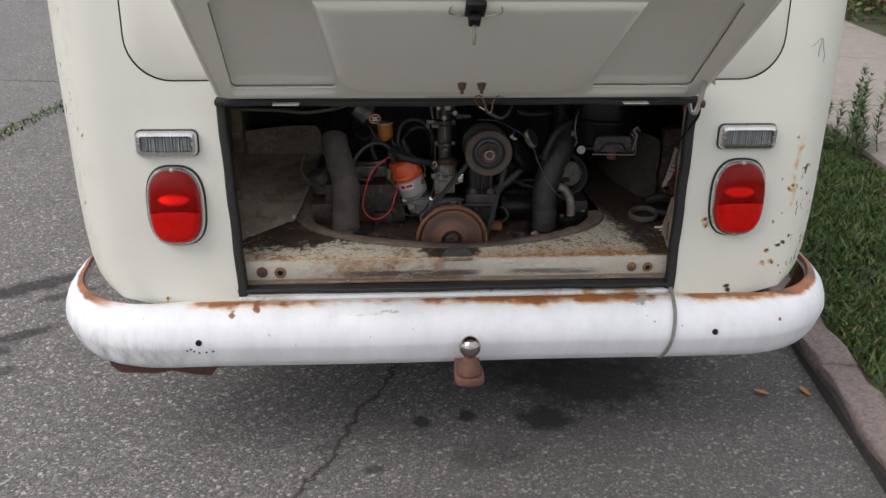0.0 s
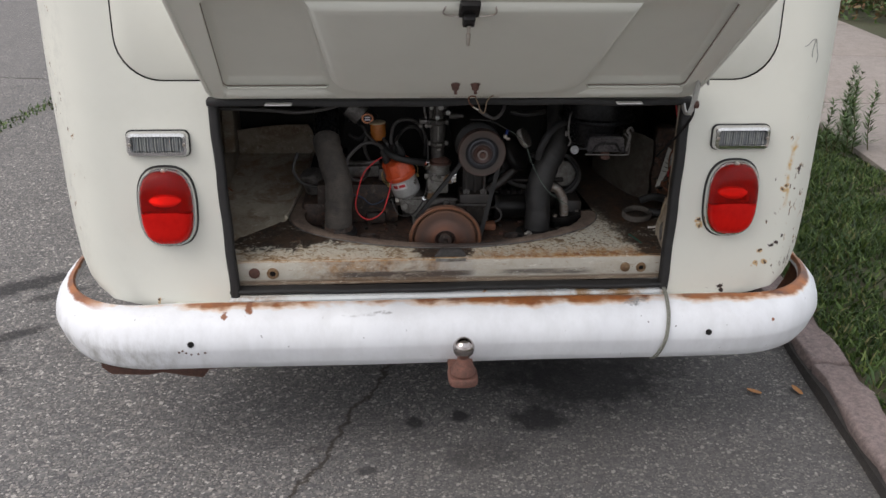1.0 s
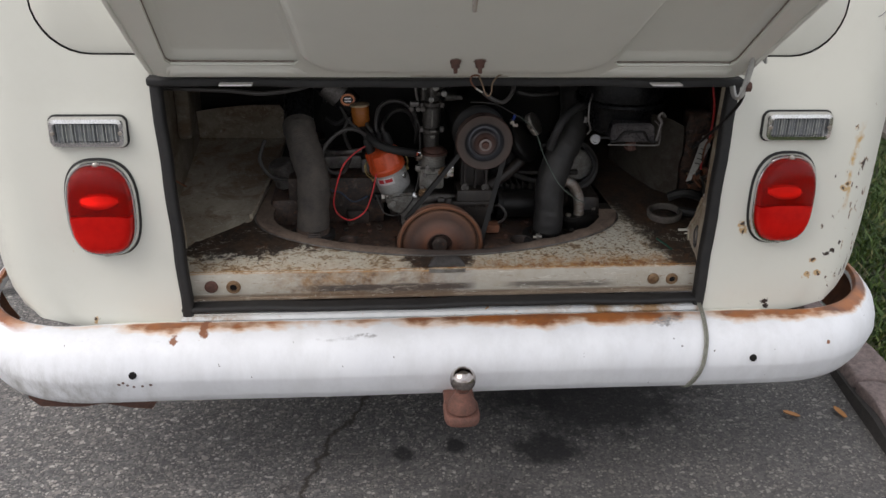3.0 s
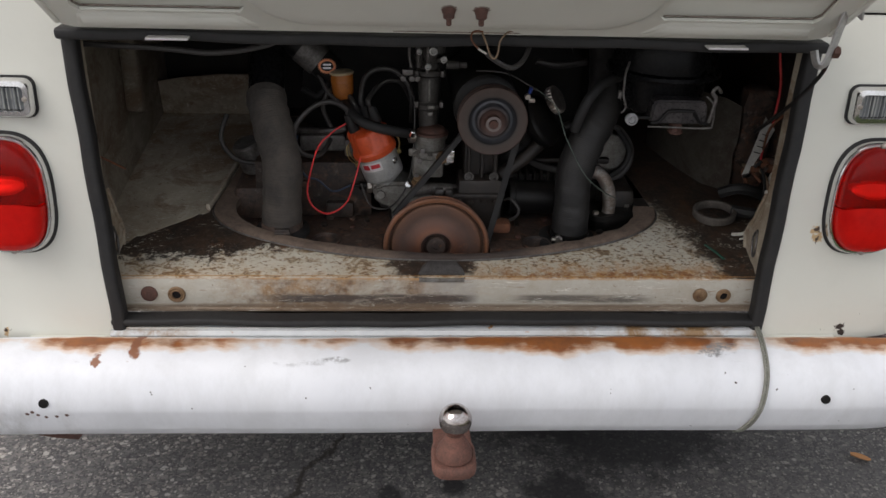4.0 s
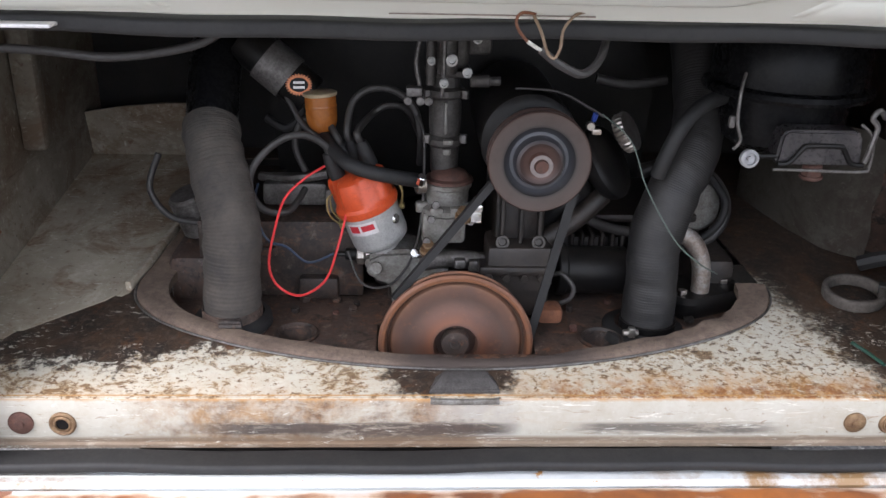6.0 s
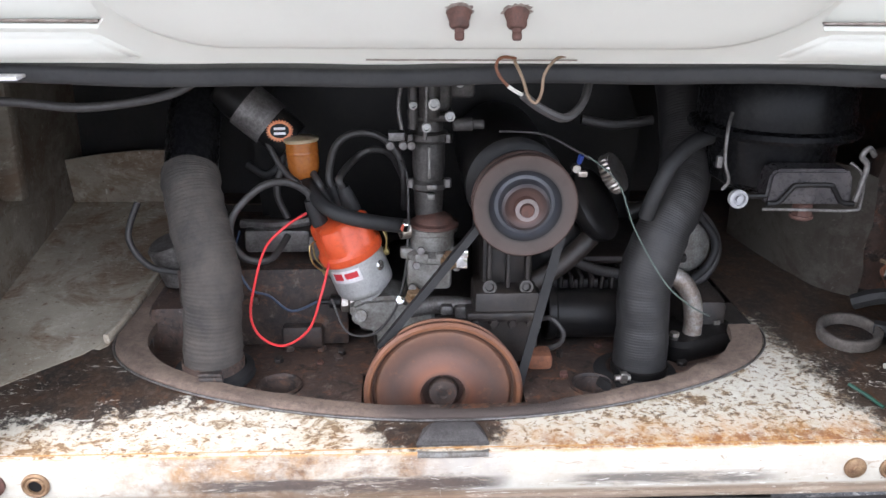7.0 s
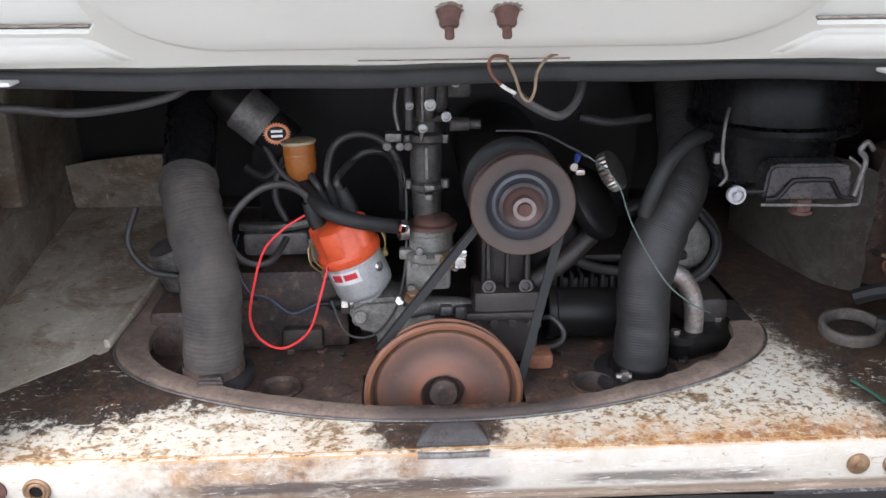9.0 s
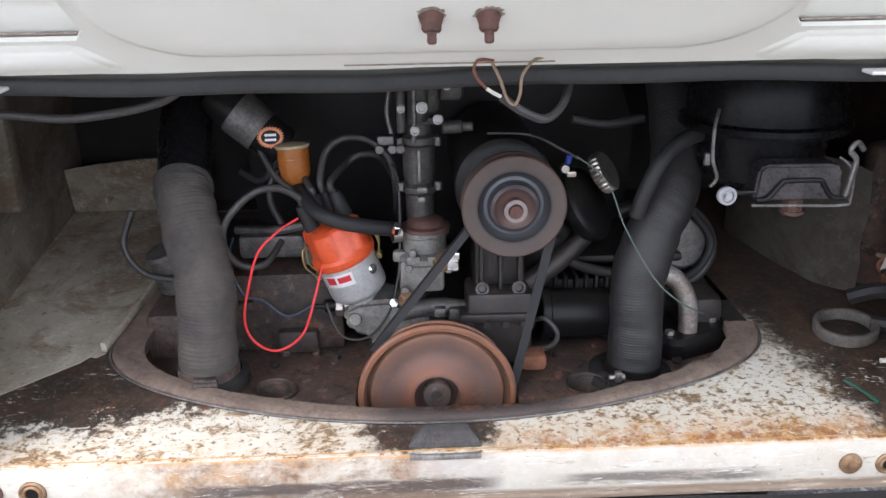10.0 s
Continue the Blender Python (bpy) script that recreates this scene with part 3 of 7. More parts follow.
STALK = plain("stalk", (0.10, 0.12, 0.045), (0.13, 0.09, 0.05), 0.7, 0, 30, 0.05)
DRYLEAF = plain("dry_leaf", (0.45, 0.20, 0.06), (0.35, 0.16, 0.05), 0.7, 0, 60, 0.1)
TYRE = plain("tyre_rubber", (0.02, 0.02, 0.021), (0.035, 0.034, 0.033), 0.8, 0, 40, 0.3)


def make_clear_lens():
    m = Mat("clear_lens", 0.12)
    w = m.n.new("ShaderNodeTexWave")
    w.bands_direction = "X"
    w.inputs["Scale"].default_value = 62
    m.l.new(m.co, w.inputs[0])
    c = m.ramp(w.outputs[1], (0.1, (0.13, 0.138, 0.140)), (0.6, (0.20, 0.21, 0.21)), (0.9, (0.34, 0.35, 0.33)))
    c = m.mix(m.math("MULTIPLY", m.step(m.noise(60, 3), 0.45, 0.6), 0.5), c, (0.13, 0.14, 0.16))
    return m.done(c, w.outputs[1], 0.6, 0.002)


CLEAR = make_clear_lens()


# ---- shapes ----
def thing(name, at, label, category, group="", kind=""):
    ob = new(name)
    ob.empty_display_size = 0.05
    ob.matrix_basis = Matrix.Translation(at)
    return tagged(ob, label, category, group, kind)


def finish(me, mat, sharp=40):
    me.materials.append(mat)
    me.polygons.foreach_set("use_smooth", [True] * len(me.polygons))
    me.set_sharp_from_angle(angle=radians(sharp))


def part(name, bm, mat, parent=None, label="", sharp=40, turn=True):
    """Links a bmesh, given in the world's metres, as one mesh object under a thing or a part."""
    if turn:
        bmesh.ops.recalc_face_normals(bm, faces=bm.faces)
    me = bpy.data.meshes.new(name)
    bm.to_mesh(me)
    bm.free()
    finish(me, mat, sharp)
    ob = new(name, me)
    if parent is not None:
        ob.parent = parent
        if parent.type == "EMPTY":
            ob.matrix_parent_inverse = parent.matrix_basis.inverted()
    if label:
        ob["label"] = label
    return ob


def aim(p, d, roll=0.0):
    """A pose at p whose local z points along d."""
    return Matrix.Translation(p) @ Vector(d).to_track_quat("Z", "Y").to_matrix().to_4x4() @ Matrix.Rotation(radians(roll), 4, "Z")


def box(bm, c, s, m=None, bev=0.0, seg=2):
    r = bmesh.ops.create_cube(bm, size=1.0, matrix=(m or Matrix()) @ Matrix.Translation(c) @ Matrix.Diagonal((*s, 1)))
    if bev:
        es = list({e for v in r["verts"] for e in v.link_edges})
        bmesh.ops.bevel(bm, geom=es, offset=bev, segments=seg, affect="EDGES", profile=0.5)
    return bm


def lathe(bm, prof, m, seg=32, sq=1.0):
    """Turns a profile of (radius, height) about the local z of m."""
    rings = []
    for r, h in prof:
        if r < 1e-6:
            rings.append([bm.verts.new(m @ Vector((0, 0, h)))])
        else:
            rings.append([bm.verts.new(m @ Vector((r * math.cos(2 * math.pi * i / seg), sq * r * math.sin(2 * math.pi * i / seg), h))) for i in range(seg)])
    for a, b in zip(rings, rings[1:]):
        for i in range(seg):
            j = (i + 1) % seg
            if len(a) == 1 and len(b) == 1:
                continue
            if len(a) == 1:
                bm.faces.new((a[0], b[j], b[i]))
            elif len(b) == 1:
                bm.faces.new((a[i], a[j], b[0]))
            else:
                bm.faces.new((a[i], a[j], b[j], b[i]))
    return bm


def cyl(bm, p, d, r, h, seg=24, bev=0.15):
    b = min(r, h) * bev
    return lathe(bm, [(0, 0), (r - b, 0), (r, b), (r, h - b), (r - b, h), (0, h)], aim(p, d), seg)


def spline(pts, n=8):
    pts = [Vector(p) for p in pts]
    out = []
    for i in range(len(pts) - 1):
        p0, p1, p2, p3 = pts[max(i - 1, 0)], pts[i], pts[i + 1], pts[min(i + 2, len(pts) - 1)]
        for k in range(n):
            t = k / n
            out.append(0.5 * (2 * p1 + (p2 - p0) * t + (2 * p0 - 5 * p1 + 4 * p2 - p3) * t * t + (3 * p1 - p0 - 3 * p2 + p3) * t ** 3))
    return out + [pts[-1]]


def sweep(bm, path, outline, close=True, cap=True):
    """Carries a closed outline of (a, b) along a path; outline may be a function of the share of the way."""
    path = [Vector(p) for p in path]
    tan = [(path[min(i + 1, len(path) - 1)] - path[max(i - 1, 0)]).normalized() for i in range(len(path))]
    up = Vector((0, 0, 1)) if abs(tan[0].z) < 0.9 else Vector((0, 1, 0))
    nrm = (up - tan[0] * up.dot(tan[0])).normalized()
    rings = []
    for i, (p, t) in enumerate(zip(path, tan)):
        nrm = (nrm - t * nrm.dot(t)).normalized()
        bi = t.cross(nrm)
        o = outline(i / max(len(path) - 1, 1)) if callable(outline) else outline
        rings.append([bm.verts.new(p + nrm * b + bi * a) for a, b in o])
    k = len(rings[0])
    for a, b in zip(rings, rings[1:]):
        for i in range(k if close else k - 1):
            j = (i + 1) % k
            bm.faces.new((a[i], a[j], b[j], b[i]))
    if cap and close:
        bm.faces.new(rings[0][::-1])
        bm.faces.new(rings[-1])
    return bm


def ring(r, seg=10):
    return [(r * math.cos(2 * math.pi * i / seg), r * math.sin(2 * math.pi * i / seg)) for i in range(seg)]


def tube(bm, pts, r, seg=10, n=8):
    return sweep(bm, spline(pts, n), ring(r, seg))


def corrugated(bm, pts, r, pitch=0.006, depth=0.06, seg=28, wide=None):
    """A ribbed hose along a path."""
    base = spline(pts, 40)
    length = sum((b - a).length for a, b in zip(base, base[1:]))
    count = int(length / pitch) * 4
    path = [base[int(i / count * (len(base) - 1))].lerp(base[min(int(i / count * (len(base) - 1)) + 1, len(base) - 1)], (i / count * (len(base) - 1)) % 1) for i in range(count + 1)]

    def out(s):
        k = 1 - depth * (0.55 + 0.9 * abs(noise.noise(Vector((s * count / 4 * 0.8, r * 90, 3))))) * (0.5 + 0.5 * math.cos(2 * math.pi * s * count / 4))
        w = wide(s) if wide else 1.0
        lump = 1 + 0.022 * math.sin(s * 23) + 0.014 * math.sin(s * 61 + 1)
        return [(a * (1 + 0.03 * noise.noise(Vector((a * 60, b * 60, s * 40)))), b * (1 + 0.03 * noise.noise(Vector((b * 60, a * 60, s * 40 + 9))))) for a, b in ring(r * k * w * lump, seg)]
    return sweep(bm, path, out)


def rounded(w, h, r, seg=6):
    """The outline of a rounded rectangle about the origin."""
    out = []
    for cx, cy, a0 in ((w / 2 - r, h / 2 - r, 0), (-w / 2 + r, h / 2 - r, 90), (-w / 2 + r, -h / 2 + r, 180), (w / 2 - r, -h / 2 + r, 270)):
        out += [(cx + r * math.cos(radians(a0 + 90 * i / seg)), cy + r * math.sin(radians(a0 + 90 * i / seg))) for i in range(seg + 1)]
    return out


def stack(bm, layers, m, cap0=True, cap1=True):
    """Joins outlines, each at a local height, into one solid."""
    rings = [[bm.verts.new(m @ Vector((a, b, h))) for a, b in o] for o, h in layers]
    k = len(rings[0])
    for a, b in zip(rings, rings[1:]):
        for i in range(k):
            bm.faces.new((a[i], a[(i + 1) % k], b[(i + 1) % k], b[i]))
    if cap0:
        bm.faces.new(rings[0][::-1])
    if cap1:
        bm.faces.new(rings[-1])
    return bm


def sheet(bm, loops, lift, thick=0.0, way=(0, 0, 1)):
    """A flat sheet bounded by the first loop, with the others as holes; lift turns (a, b) into a place."""
    es = []
    for lp in loops:
        vs = [bm.verts.new(lift(a, b)) for a, b in lp]
        es += [bm.edges.new((vs[i], vs[(i + 1) % len(vs)])) for i in range(len(vs))]
    r = bmesh.ops.triangle_fill(bm, use_beauty=True, edges=es)
    fs = [g for g in r["geom"] if isinstance(g, bmesh.types.BMFace)]
    if thick:
        ex = bmesh.ops.extrude_face_region(bm, geom=fs, use_keep_orig=True)
        bmesh.ops.translate(bm, vec=Vector(way) * thick, verts=[g for g in ex["geom"] if isinstance(g, bmesh.types.BMVert)])
    return bm


B = bmesh.new


# ---- the street ----
KERB = pose(1.018, 0, 0, 0, 0, -6.43)  # local y runs along the kerb, local x towards the pavement


def street():
    bm = B()
    box(bm, (0, 0, -0.05), (900, 900, 0.1))
    tagged(part("road", bm, ASPHALT, label="worn grey asphalt with pale stones, oil blots and cracks"), category="road", kind="structure")
    # granite kerb stones, end to end
    kerb = thing("kerb", KERB.translation, "rough pinkish-grey granite kerb beside the road", "kerb", kind="structure")
    y, rnd = -6.0, random.Random(3)
    while y < 14:
        ln = rnd.uniform(1.3, 1.9)
        bm = B()
        box(bm, (0.052, y + ln / 2, 0.0), (0.104, ln - 0.008, 0.115), bev=0.010)
        bmesh.ops.subdivide_edges(bm, edges=[e for e in bm.edges if e.calc_length() > 0.05], cuts=22, use_grid_fill=True)
        for v in bm.verts:
            k = noise.noise(v.co * 14) * 0.010
            v.co.x += k
            v.co.z += noise.noise(v.co * 12 + Vector((3, 1, 0))) * 0.012 + noise.noise(v.co * 40) * 0.007
            v.co.x += noise.noise(v.co * 33 + Vector((0, 7, 0))) * 0.005
        bm.transform(KERB)
        part("kerb_stone", bm, GRANITE, kerb)
        y += ln
    # thin black strip added along the kerb face to stand for its shade
    bm = B()
    n = 160
    rows = []
    for i in range(n + 1):
        yy = -6 + 20 * i / n
        h = 0.026 + 0.010 * noise.noise(Vector((yy * 4, 0, 0))) + 0.008 * noise.noise(Vector((yy * 13, 2, 0)))
        rows.append([bm.verts.new(KERB @ Vector(q)) for q in ((-0.014 + 0.008 * noise.noise(Vector((yy * 9, 5, 0))), yy, 0.001), (-0.012, yy, 0.012), (-0.011, yy, h), (0.012, yy, h + 0.004))])
    for a, b in zip(rows, rows[1:]):
        for i in range(3):
            bm.faces.new((a[i], a[i + 1], b[i + 1], b[i]))
    part("kerb_face_shade", bm, plain("kerb_shade_black", (0.022, 0.02, 0.02), (0.045, 0.04, 0.036), 0.8, 0, 30, 0.5), kerb, "added black strip for the shade on the kerb face", turn=False)
    # verge and pavement
    bm = B()
    bmesh.ops.create_grid(bm, x_segments=24, y_segments=160, size=0.5, matrix=KERB @ Matrix.Translation((0.53, 4, 0.042)) @ Matrix.Diagonal((0.86, 20, 1, 1)))
    for v in bm.verts:
        v.co.z += noise.noise(v.co * 4) * 0.008 - 0.002
    tagged(part("verge", bm, SOIL, label="strip of dark earth under the grass", turn=False), category="ground", kind="structure")
    pavement = thing("pavement", KERB @ Vector((1.7, 2, 0.08)), "pinkish-grey concrete pavement slabs beyond the grass", "pavement", kind="structure")
    for i in range(12):
        bm = B()
        box(bm, (1.72, -5.2 + 1.55 * i, 0.022), (1.56, 1.535, 0.1), bev=0.008)
        bm.transform(KERB)
        part("slab", bm, CONCRETE, pavement)
    bm = B()
    box(bm, (42.5, 0, 0.012), (80, 400, 0.1))
    bm.transform(KERB)
    tagged(part("garden_soil", bm, SOIL, label="dark earth with fallen leaves behind the pavement"), category="ground", kind="structure")


def blades(name, spots, label, rnd, high=(0.022, 0.066)):
    vs, fs = [], []
    for x, y in spots:
        h, w, a = rnd.uniform(*high) * (0.65 + 0.6 * noise.noise(Vector((x * 5, y * 5, 4)))), rnd.uniform(0.0016, 0.0046), rnd.uniform(0, 6.283)
        lean, b = rnd.uniform(0.2, 1.5) * h, rnd.uniform(0, 6.283)
        p = KERB @ Vector((x, y, 0.040))
        s, l = Vector((math.cos(a) * w, math.sin(a) * w, 0)), Vector((math.cos(b) * lean, math.sin(b) * lean, 0))
        k = len(vs)
        vs += [p - s, p + s, p + l * 0.35 + s * 0.8 + Vector((0, 0, h * 0.6)), p + l * 0.35 - s * 0.8 + Vector((0, 0, h * 0.6)), p + l + Vector((0, 0, h))]
        fs += [(k, k + 1, k + 2, k + 3), (k + 3, k + 2, k + 4)]
    me = bpy.data.meshes.new(name)
    me.from_pydata(vs, [], fs)
    finish(me, GRASS, 180)
    tagged(new(name, me), label, "grass", kind="stuff")


def greenery():
    rnd = random.Random(11)
    spots = []
    for _ in range(110000):
        y = rnd.uniform(-3.5, 7.0)
        x = rnd.uniform(0.104, 0.99) + (0.010 * math.sin(y * 7))
        if noise.noise(Vector((x * 3, y * 3, 1))) + 0.5 * noise.noise(Vector((x * 11, y * 11, 3))) > rnd.uniform(-0.75, -0.05):
            spots.append((x, y))
    blades("grass", spots, "uneven green grass on the verge", rnd)
    crack = []
    for _ in range(700):
        t = rnd.random()
        x, y = -2.45 + 0.45 * t + rnd.gauss(0, 0.035), 1.7 + 2.3 * t + 0.06 * math.sin(9 * t) + rnd.gauss(0, 0.02)
        q = KERB.inverted() @ Vector((x, y, 0))
        crack.append((q.x, q.y))
    vs, fs = [], []
    for x, y in crack:
        p, a, h = KERB @ Vector((x, y, 0.0)), rnd.uniform(0, 6.28), rnd.uniform(0.008, 0.03)
        s, l = Vector((math.cos(a), math.sin(a), 0)) * 0.006, Vector((math.sin(a), -math.cos(a), 0)) * rnd.uniform(0, 0.03)
        k = len(vs)
        vs += [p - s, p + s, p + l + Vector((0, 0, h))]
        fs.append((k, k + 1, k + 2))
    me = bpy.data.meshes.new("crack_grass")
    me.from_pydata(vs, [], fs)
    finish(me, GRASS, 180)
    tagged(new("crack_grass", me), "short grass and moss in a crack of the asphalt", "grass", kind="stuff")
    # tall weeds at the edge of the pavement
    for i, (x, y, h) in enumerate(((2.08, 2.2, 0.34), (2.13, 2.25, 0.42), (2.2, 2.3, 0.26), (2.26, 2.2, 0.33), (2.03, 2.35, 0.22), (2.3, 2.45, 0.3), (2.10, 2.12, 0.20), (2.16, 2.18, 0.30), (2.22, 2.36, 0.36), (1.98, 2.28, 0.16), (2.05, 2.18, 0.26))):
        weed = thing("weed", (x, y, 0.08), "tall thin green weed with narrow leaves in the grass", "weed", "weeds by the pavement")
        lean = Vector((rnd.uniform(-0.06, 0.06), rnd.uniform(-0.05, 0.05), h))
        bm = B()
        sweep(bm, [Vector((x, y, 0.07)) + lean * t + Vector((0.015 * math.sin(4 * t + i), 0, 0)) for t in (0, 0.25, 0.5, 0.75, 1)], lambda s: ring(0.0028 * (1.1 - s), 5))
        part("stalk", bm, STALK, weed)
        bm = B()
        for k in range(110):
            t, a, ln = rnd.uniform(0.05, 1), rnd.uniform(0, 6.28), rnd.uniform(0.03, 0.085)
            p = Vector((x, y, 0.07)) + lean * t + Vector((0.015 * math.sin(4 * t + i), 0, 0))
            d = Vector((math.cos(a), math.sin(a), rnd.uniform(0.2, 1.0))).normalized() * ln * (1.2 - 0.7 * t)
            s = d.cross(Vector((0, 0, 1))).normalized() * 0.0045
            v = [bm.verts.new(q) for q in (p, p + d * 0.45 + s, p + d, p + d * 0.45 - s)]
            bm.faces.new(v)
        part("foliage", bm, LEAF, weed, turn=False)
    # low hedge behind the pavement
    for i in range(9):
        c = KERB @ Vector((3.0 + 0.25 * (i % 3), 2.5 + 0.75 * i, 0))
        bush = thing("bush", c, "low leafy bush with green and reddish leaves", "bush", "bushes behind the pavement")
        bm = B()
        for k in range(5):
            a = 1.3 * k + i
            sweep(bm, [c + Vector((0, 0, 0.05)), c + Vector((0.1 * math.cos(a), 0.1 * math.sin(a), 0.25)), c + Vector((0.28 * math.cos(a), 0.28 * math.sin(a), 0.5))], lambda s: ring(0.012 * (1.1 - s), 5))
        part("stem", bm, STALK, bush)
        for nm, mt, cnt in (("foliage", LEAF, 900), ("reddish_foliage", LEAFRED, 500)):
            bm = B()
            for _ in range(cnt):
                a, u, r = rnd.uniform(0, 6.28), rnd.uniform(0.0, 1), rnd.uniform(0.5, 1) ** 0.5
                q = c + Vector((0.5 * r * math.cos(a) * math.sqrt(1 - u * u * 0.8), 0.5 * r * math.sin(a) * math.sqrt(1 - u * u * 0.8), 0.08 + 0.55 * u * r))
                q += Vector((rnd.gauss(0, 0.04), rnd.gauss(0, 0.04), rnd.gauss(0, 0.04)))
                d = Vector((rnd.gauss(0, 1), rnd.gauss(0, 1), rnd.gauss(0, 0.6))).normalized() * rnd.uniform(0.02, 0.045)
                s = d.cross(Vector((rnd.gauss(0, 1), rnd.gauss(0, 1), 1))).normalized() * d.length * 0.45
                bm.faces.new([bm.verts.new(p) for p in (q - d, q + s, q + d, q - s)])
            part(nm, bm, mt, bush, turn=False)
    for x, y, a in ((0.978, 0.186, 20), (0.856, 0.186, 70)):
        bm = B()
        m = pose(x, y, 0.006, 8, 4, a)
        stack(bm, [([(0.004 * math.cos(t) , 0.018 * math.sin(t)) for t in [6.283 * k / 10 for k in range(10)]], 0.0), ([(0.009 * math.cos(t), 0.021 * math.sin(t)) for t in [6.283 * k / 10 for k in range(10)]], 0.004)], m)
        tagged(part("dry_leaf", bm, DRYLEAF, label="small orange-brown dry leaf lying on the asphalt"), category="leaf", group="leaves on the road")


# ---- the van's body ----
def lean(z):
    """Where the rear panel lies at a height."""
    return 0.06 * (z - 0.41) + max(0.0, z - 1.3) * 0.28


ROWS_Z = (0.40, 0.408, 0.42, 0.44, 0.46, 0.50, 0.56, 0.65, 0.75, 0.85, 0.95, 1.05, 1.15, 1.30, 1.5, 1.7, 1.83, 1.91, 1.945)
HALF = (0.70, 0.742, 0.784, 0.820, 0.839, 0.855, 0.865, 0.873, 0.876, 0.881, 0.884, 0.884, 0.883, 0.877, 0.835, 0.79, 0.72, 0.60, 0.42)


def half_at(z):
    return float(np.interp(z, ROWS_Z, HALF))


def flat_at(z):
    return min(0.735, half_at(z) - 0.05)


def rear_lift(x, z, out=0.0):
    return Vector((x, lean(z) - out, z))


OPENING = [(-0.495, 0.423), (0.503, 0.419), (0.515, 0.852), (-0.515, 0.857)]
TAILGATE = [(a, b + 1.09) for a, b in rounded(1.384, 0.376, 0.09, 8)]


def van():
    v = thing("van", (0, 2.1, 0), "cream-painted old van with chipped, rust-spotted panels, parked by the kerb", "van")
    # flat rear panel with the engine opening and the tailgate opening
    side = [(flat_at(z), z) for z in ROWS_Z if z <= 1.3]
    outer = [(-a, z) for a, z in side] + [(a, z) for a, z in reversed(side)]
    bm = B()
    sheet(bm, [outer, OPENING, TAILGATE], rear_lift)
    # corners, sides, front and roof in one skin
    ring_rows = []
    for z, w in zip(ROWS_Z, HALF):
        x0, y0, row = flat_at(z), lean(z), []
        ry = 0.06 + 0.2 * min(1, (w - x0) / 0.17)
        if z > 1.85:
            x0 = w - 0.05
        for i in range(13):
            a = math.pi / 2 * i / 12
            row.append((x0 + (w - x0) * math.sin(a) ** (2 / 2.3), y0 + ry * (1 - math.cos(a) ** (2 / 2.3))))
        for y in (0.7, 1.5, 2.6, 3.6):
            row.append((w, y))
        yf = 4.28 - 0.25 * max(0, z - 1.0)
        for i in range(1, 9):
            a = math.pi / 2 * i / 8
            row.append((w * (0.5 + 0.5 * math.cos(a)), 3.6 + (yf - 3.6) * math.sin(a)))
        full = [bm.verts.new((x, y, z)) for x, y in row] + [bm.verts.new((-x, y, z)) for x, y in reversed(row)]
        ring_rows.append(full)
    k = len(ring_rows[0])
    for z, a, b in zip(ROWS_Z, ring_rows, ring_rows[1:]):
        for i in range(k - 1):
            bm.faces.new((a[i], a[i + 1], b[i + 1], b[i]))
        if z >= 1.3:
            bm.faces.new((a[-1], a[0], b[0], b[-1]))
    bm.faces.new(ring_rows[-1])
    bmesh.ops.remove_doubles(bm, verts=bm.verts, dist=0.0008)
    body = part("body", bm, CREAM, v, sharp=35)
    # rolled flange round the opening and the lower lip
    bm = B()
    tube(bm, [(-0.62, -0.004, 0.404), (-0.3, -0.006, 0.404), (0.3, -0.006, 0.404), (0.62, -0.004, 0.404)], 0.007, 10, 4)
    part("lower_lip", bm, CREAM, v)
    # tailgate skin in its opening, with a dark joint round it
    bm = B()
    inner = [(a * 0.9955, (b - 1.09) * 0.984 + 1.09) for a, b in TAILGATE]
    inner2 = [(a * 0.991, (b - 1.09) * 0.968 + 1.09) for a, b in TAILGATE]
    rings = []
    for lp, o in ((TAILGATE, -0.02), (inner, -0.02), (inner, 0.0), (inner2, 0.0025)):
        rings.append([bm.verts.new(rear_lift(a, b, o)) for a, b in lp])
    n = len(TAILGATE)
    for a, b in zip(rings[1:], rings[2:]):
        for i in range(n):
            bm.faces.new((a[i], a[(i + 1) % n], b[(i + 1) % n], b[i]))
    bm.faces.new(rings[-1])
    part("tailgate", bm, CREAM, v)
    bm = B()
    rings = [[bm.verts.new(rear_lift(a * s, (b - 1.09) * (1 + (s - 1) * 2.5) + 1.09, o)) for a, b in TAILGATE] for s, o in ((1.004, -0.004), (1.004, -0.012), (0.975, -0.012))]
    for a, b in zip(rings, rings[1:]):
        for i in range(n):
            bm.faces.new((a[i], a[(i + 1) % n], b[(i + 1) % n], b[i]))
    part("tailgate_seal", bm, RUBBER, v, "black rubber in the joint")
    def skin(x, z):
        w, x0 = half_at(z), flat_at(z)
        a = math.asin(max(0.0, min(1.0, (x - x0) / (w - x0))) ** 1.15)
        return Vector((x, lean(z) + (0.06 + 0.2 * min(1, (w - x0) / 0.17)) * (1 - math.cos(a) ** 0.87) - 0.0006, z))
    for pts in ([(0.750, 0.973), (0.757, 0.976), (0.768, 0.987), (0.776, 0.986), (0.781, 0.966), (0.786, 0.952), (0.784, 0.938)], [(0.774, 0.987), (0.770, 0.962), (0.771, 0.950)]):
        bm = B()
        tube(bm, [skin(x, z) for x, z in pts], 0.0007, 5, 5)
        part("scratch", bm, SCRATCH, body, "grey scratch")
    # underside
    bm = B()
    box(bm, (0, 2.35, 0.34), (1.3, 3.5, 0.1))
    part("underside", bm, GRIME, v)
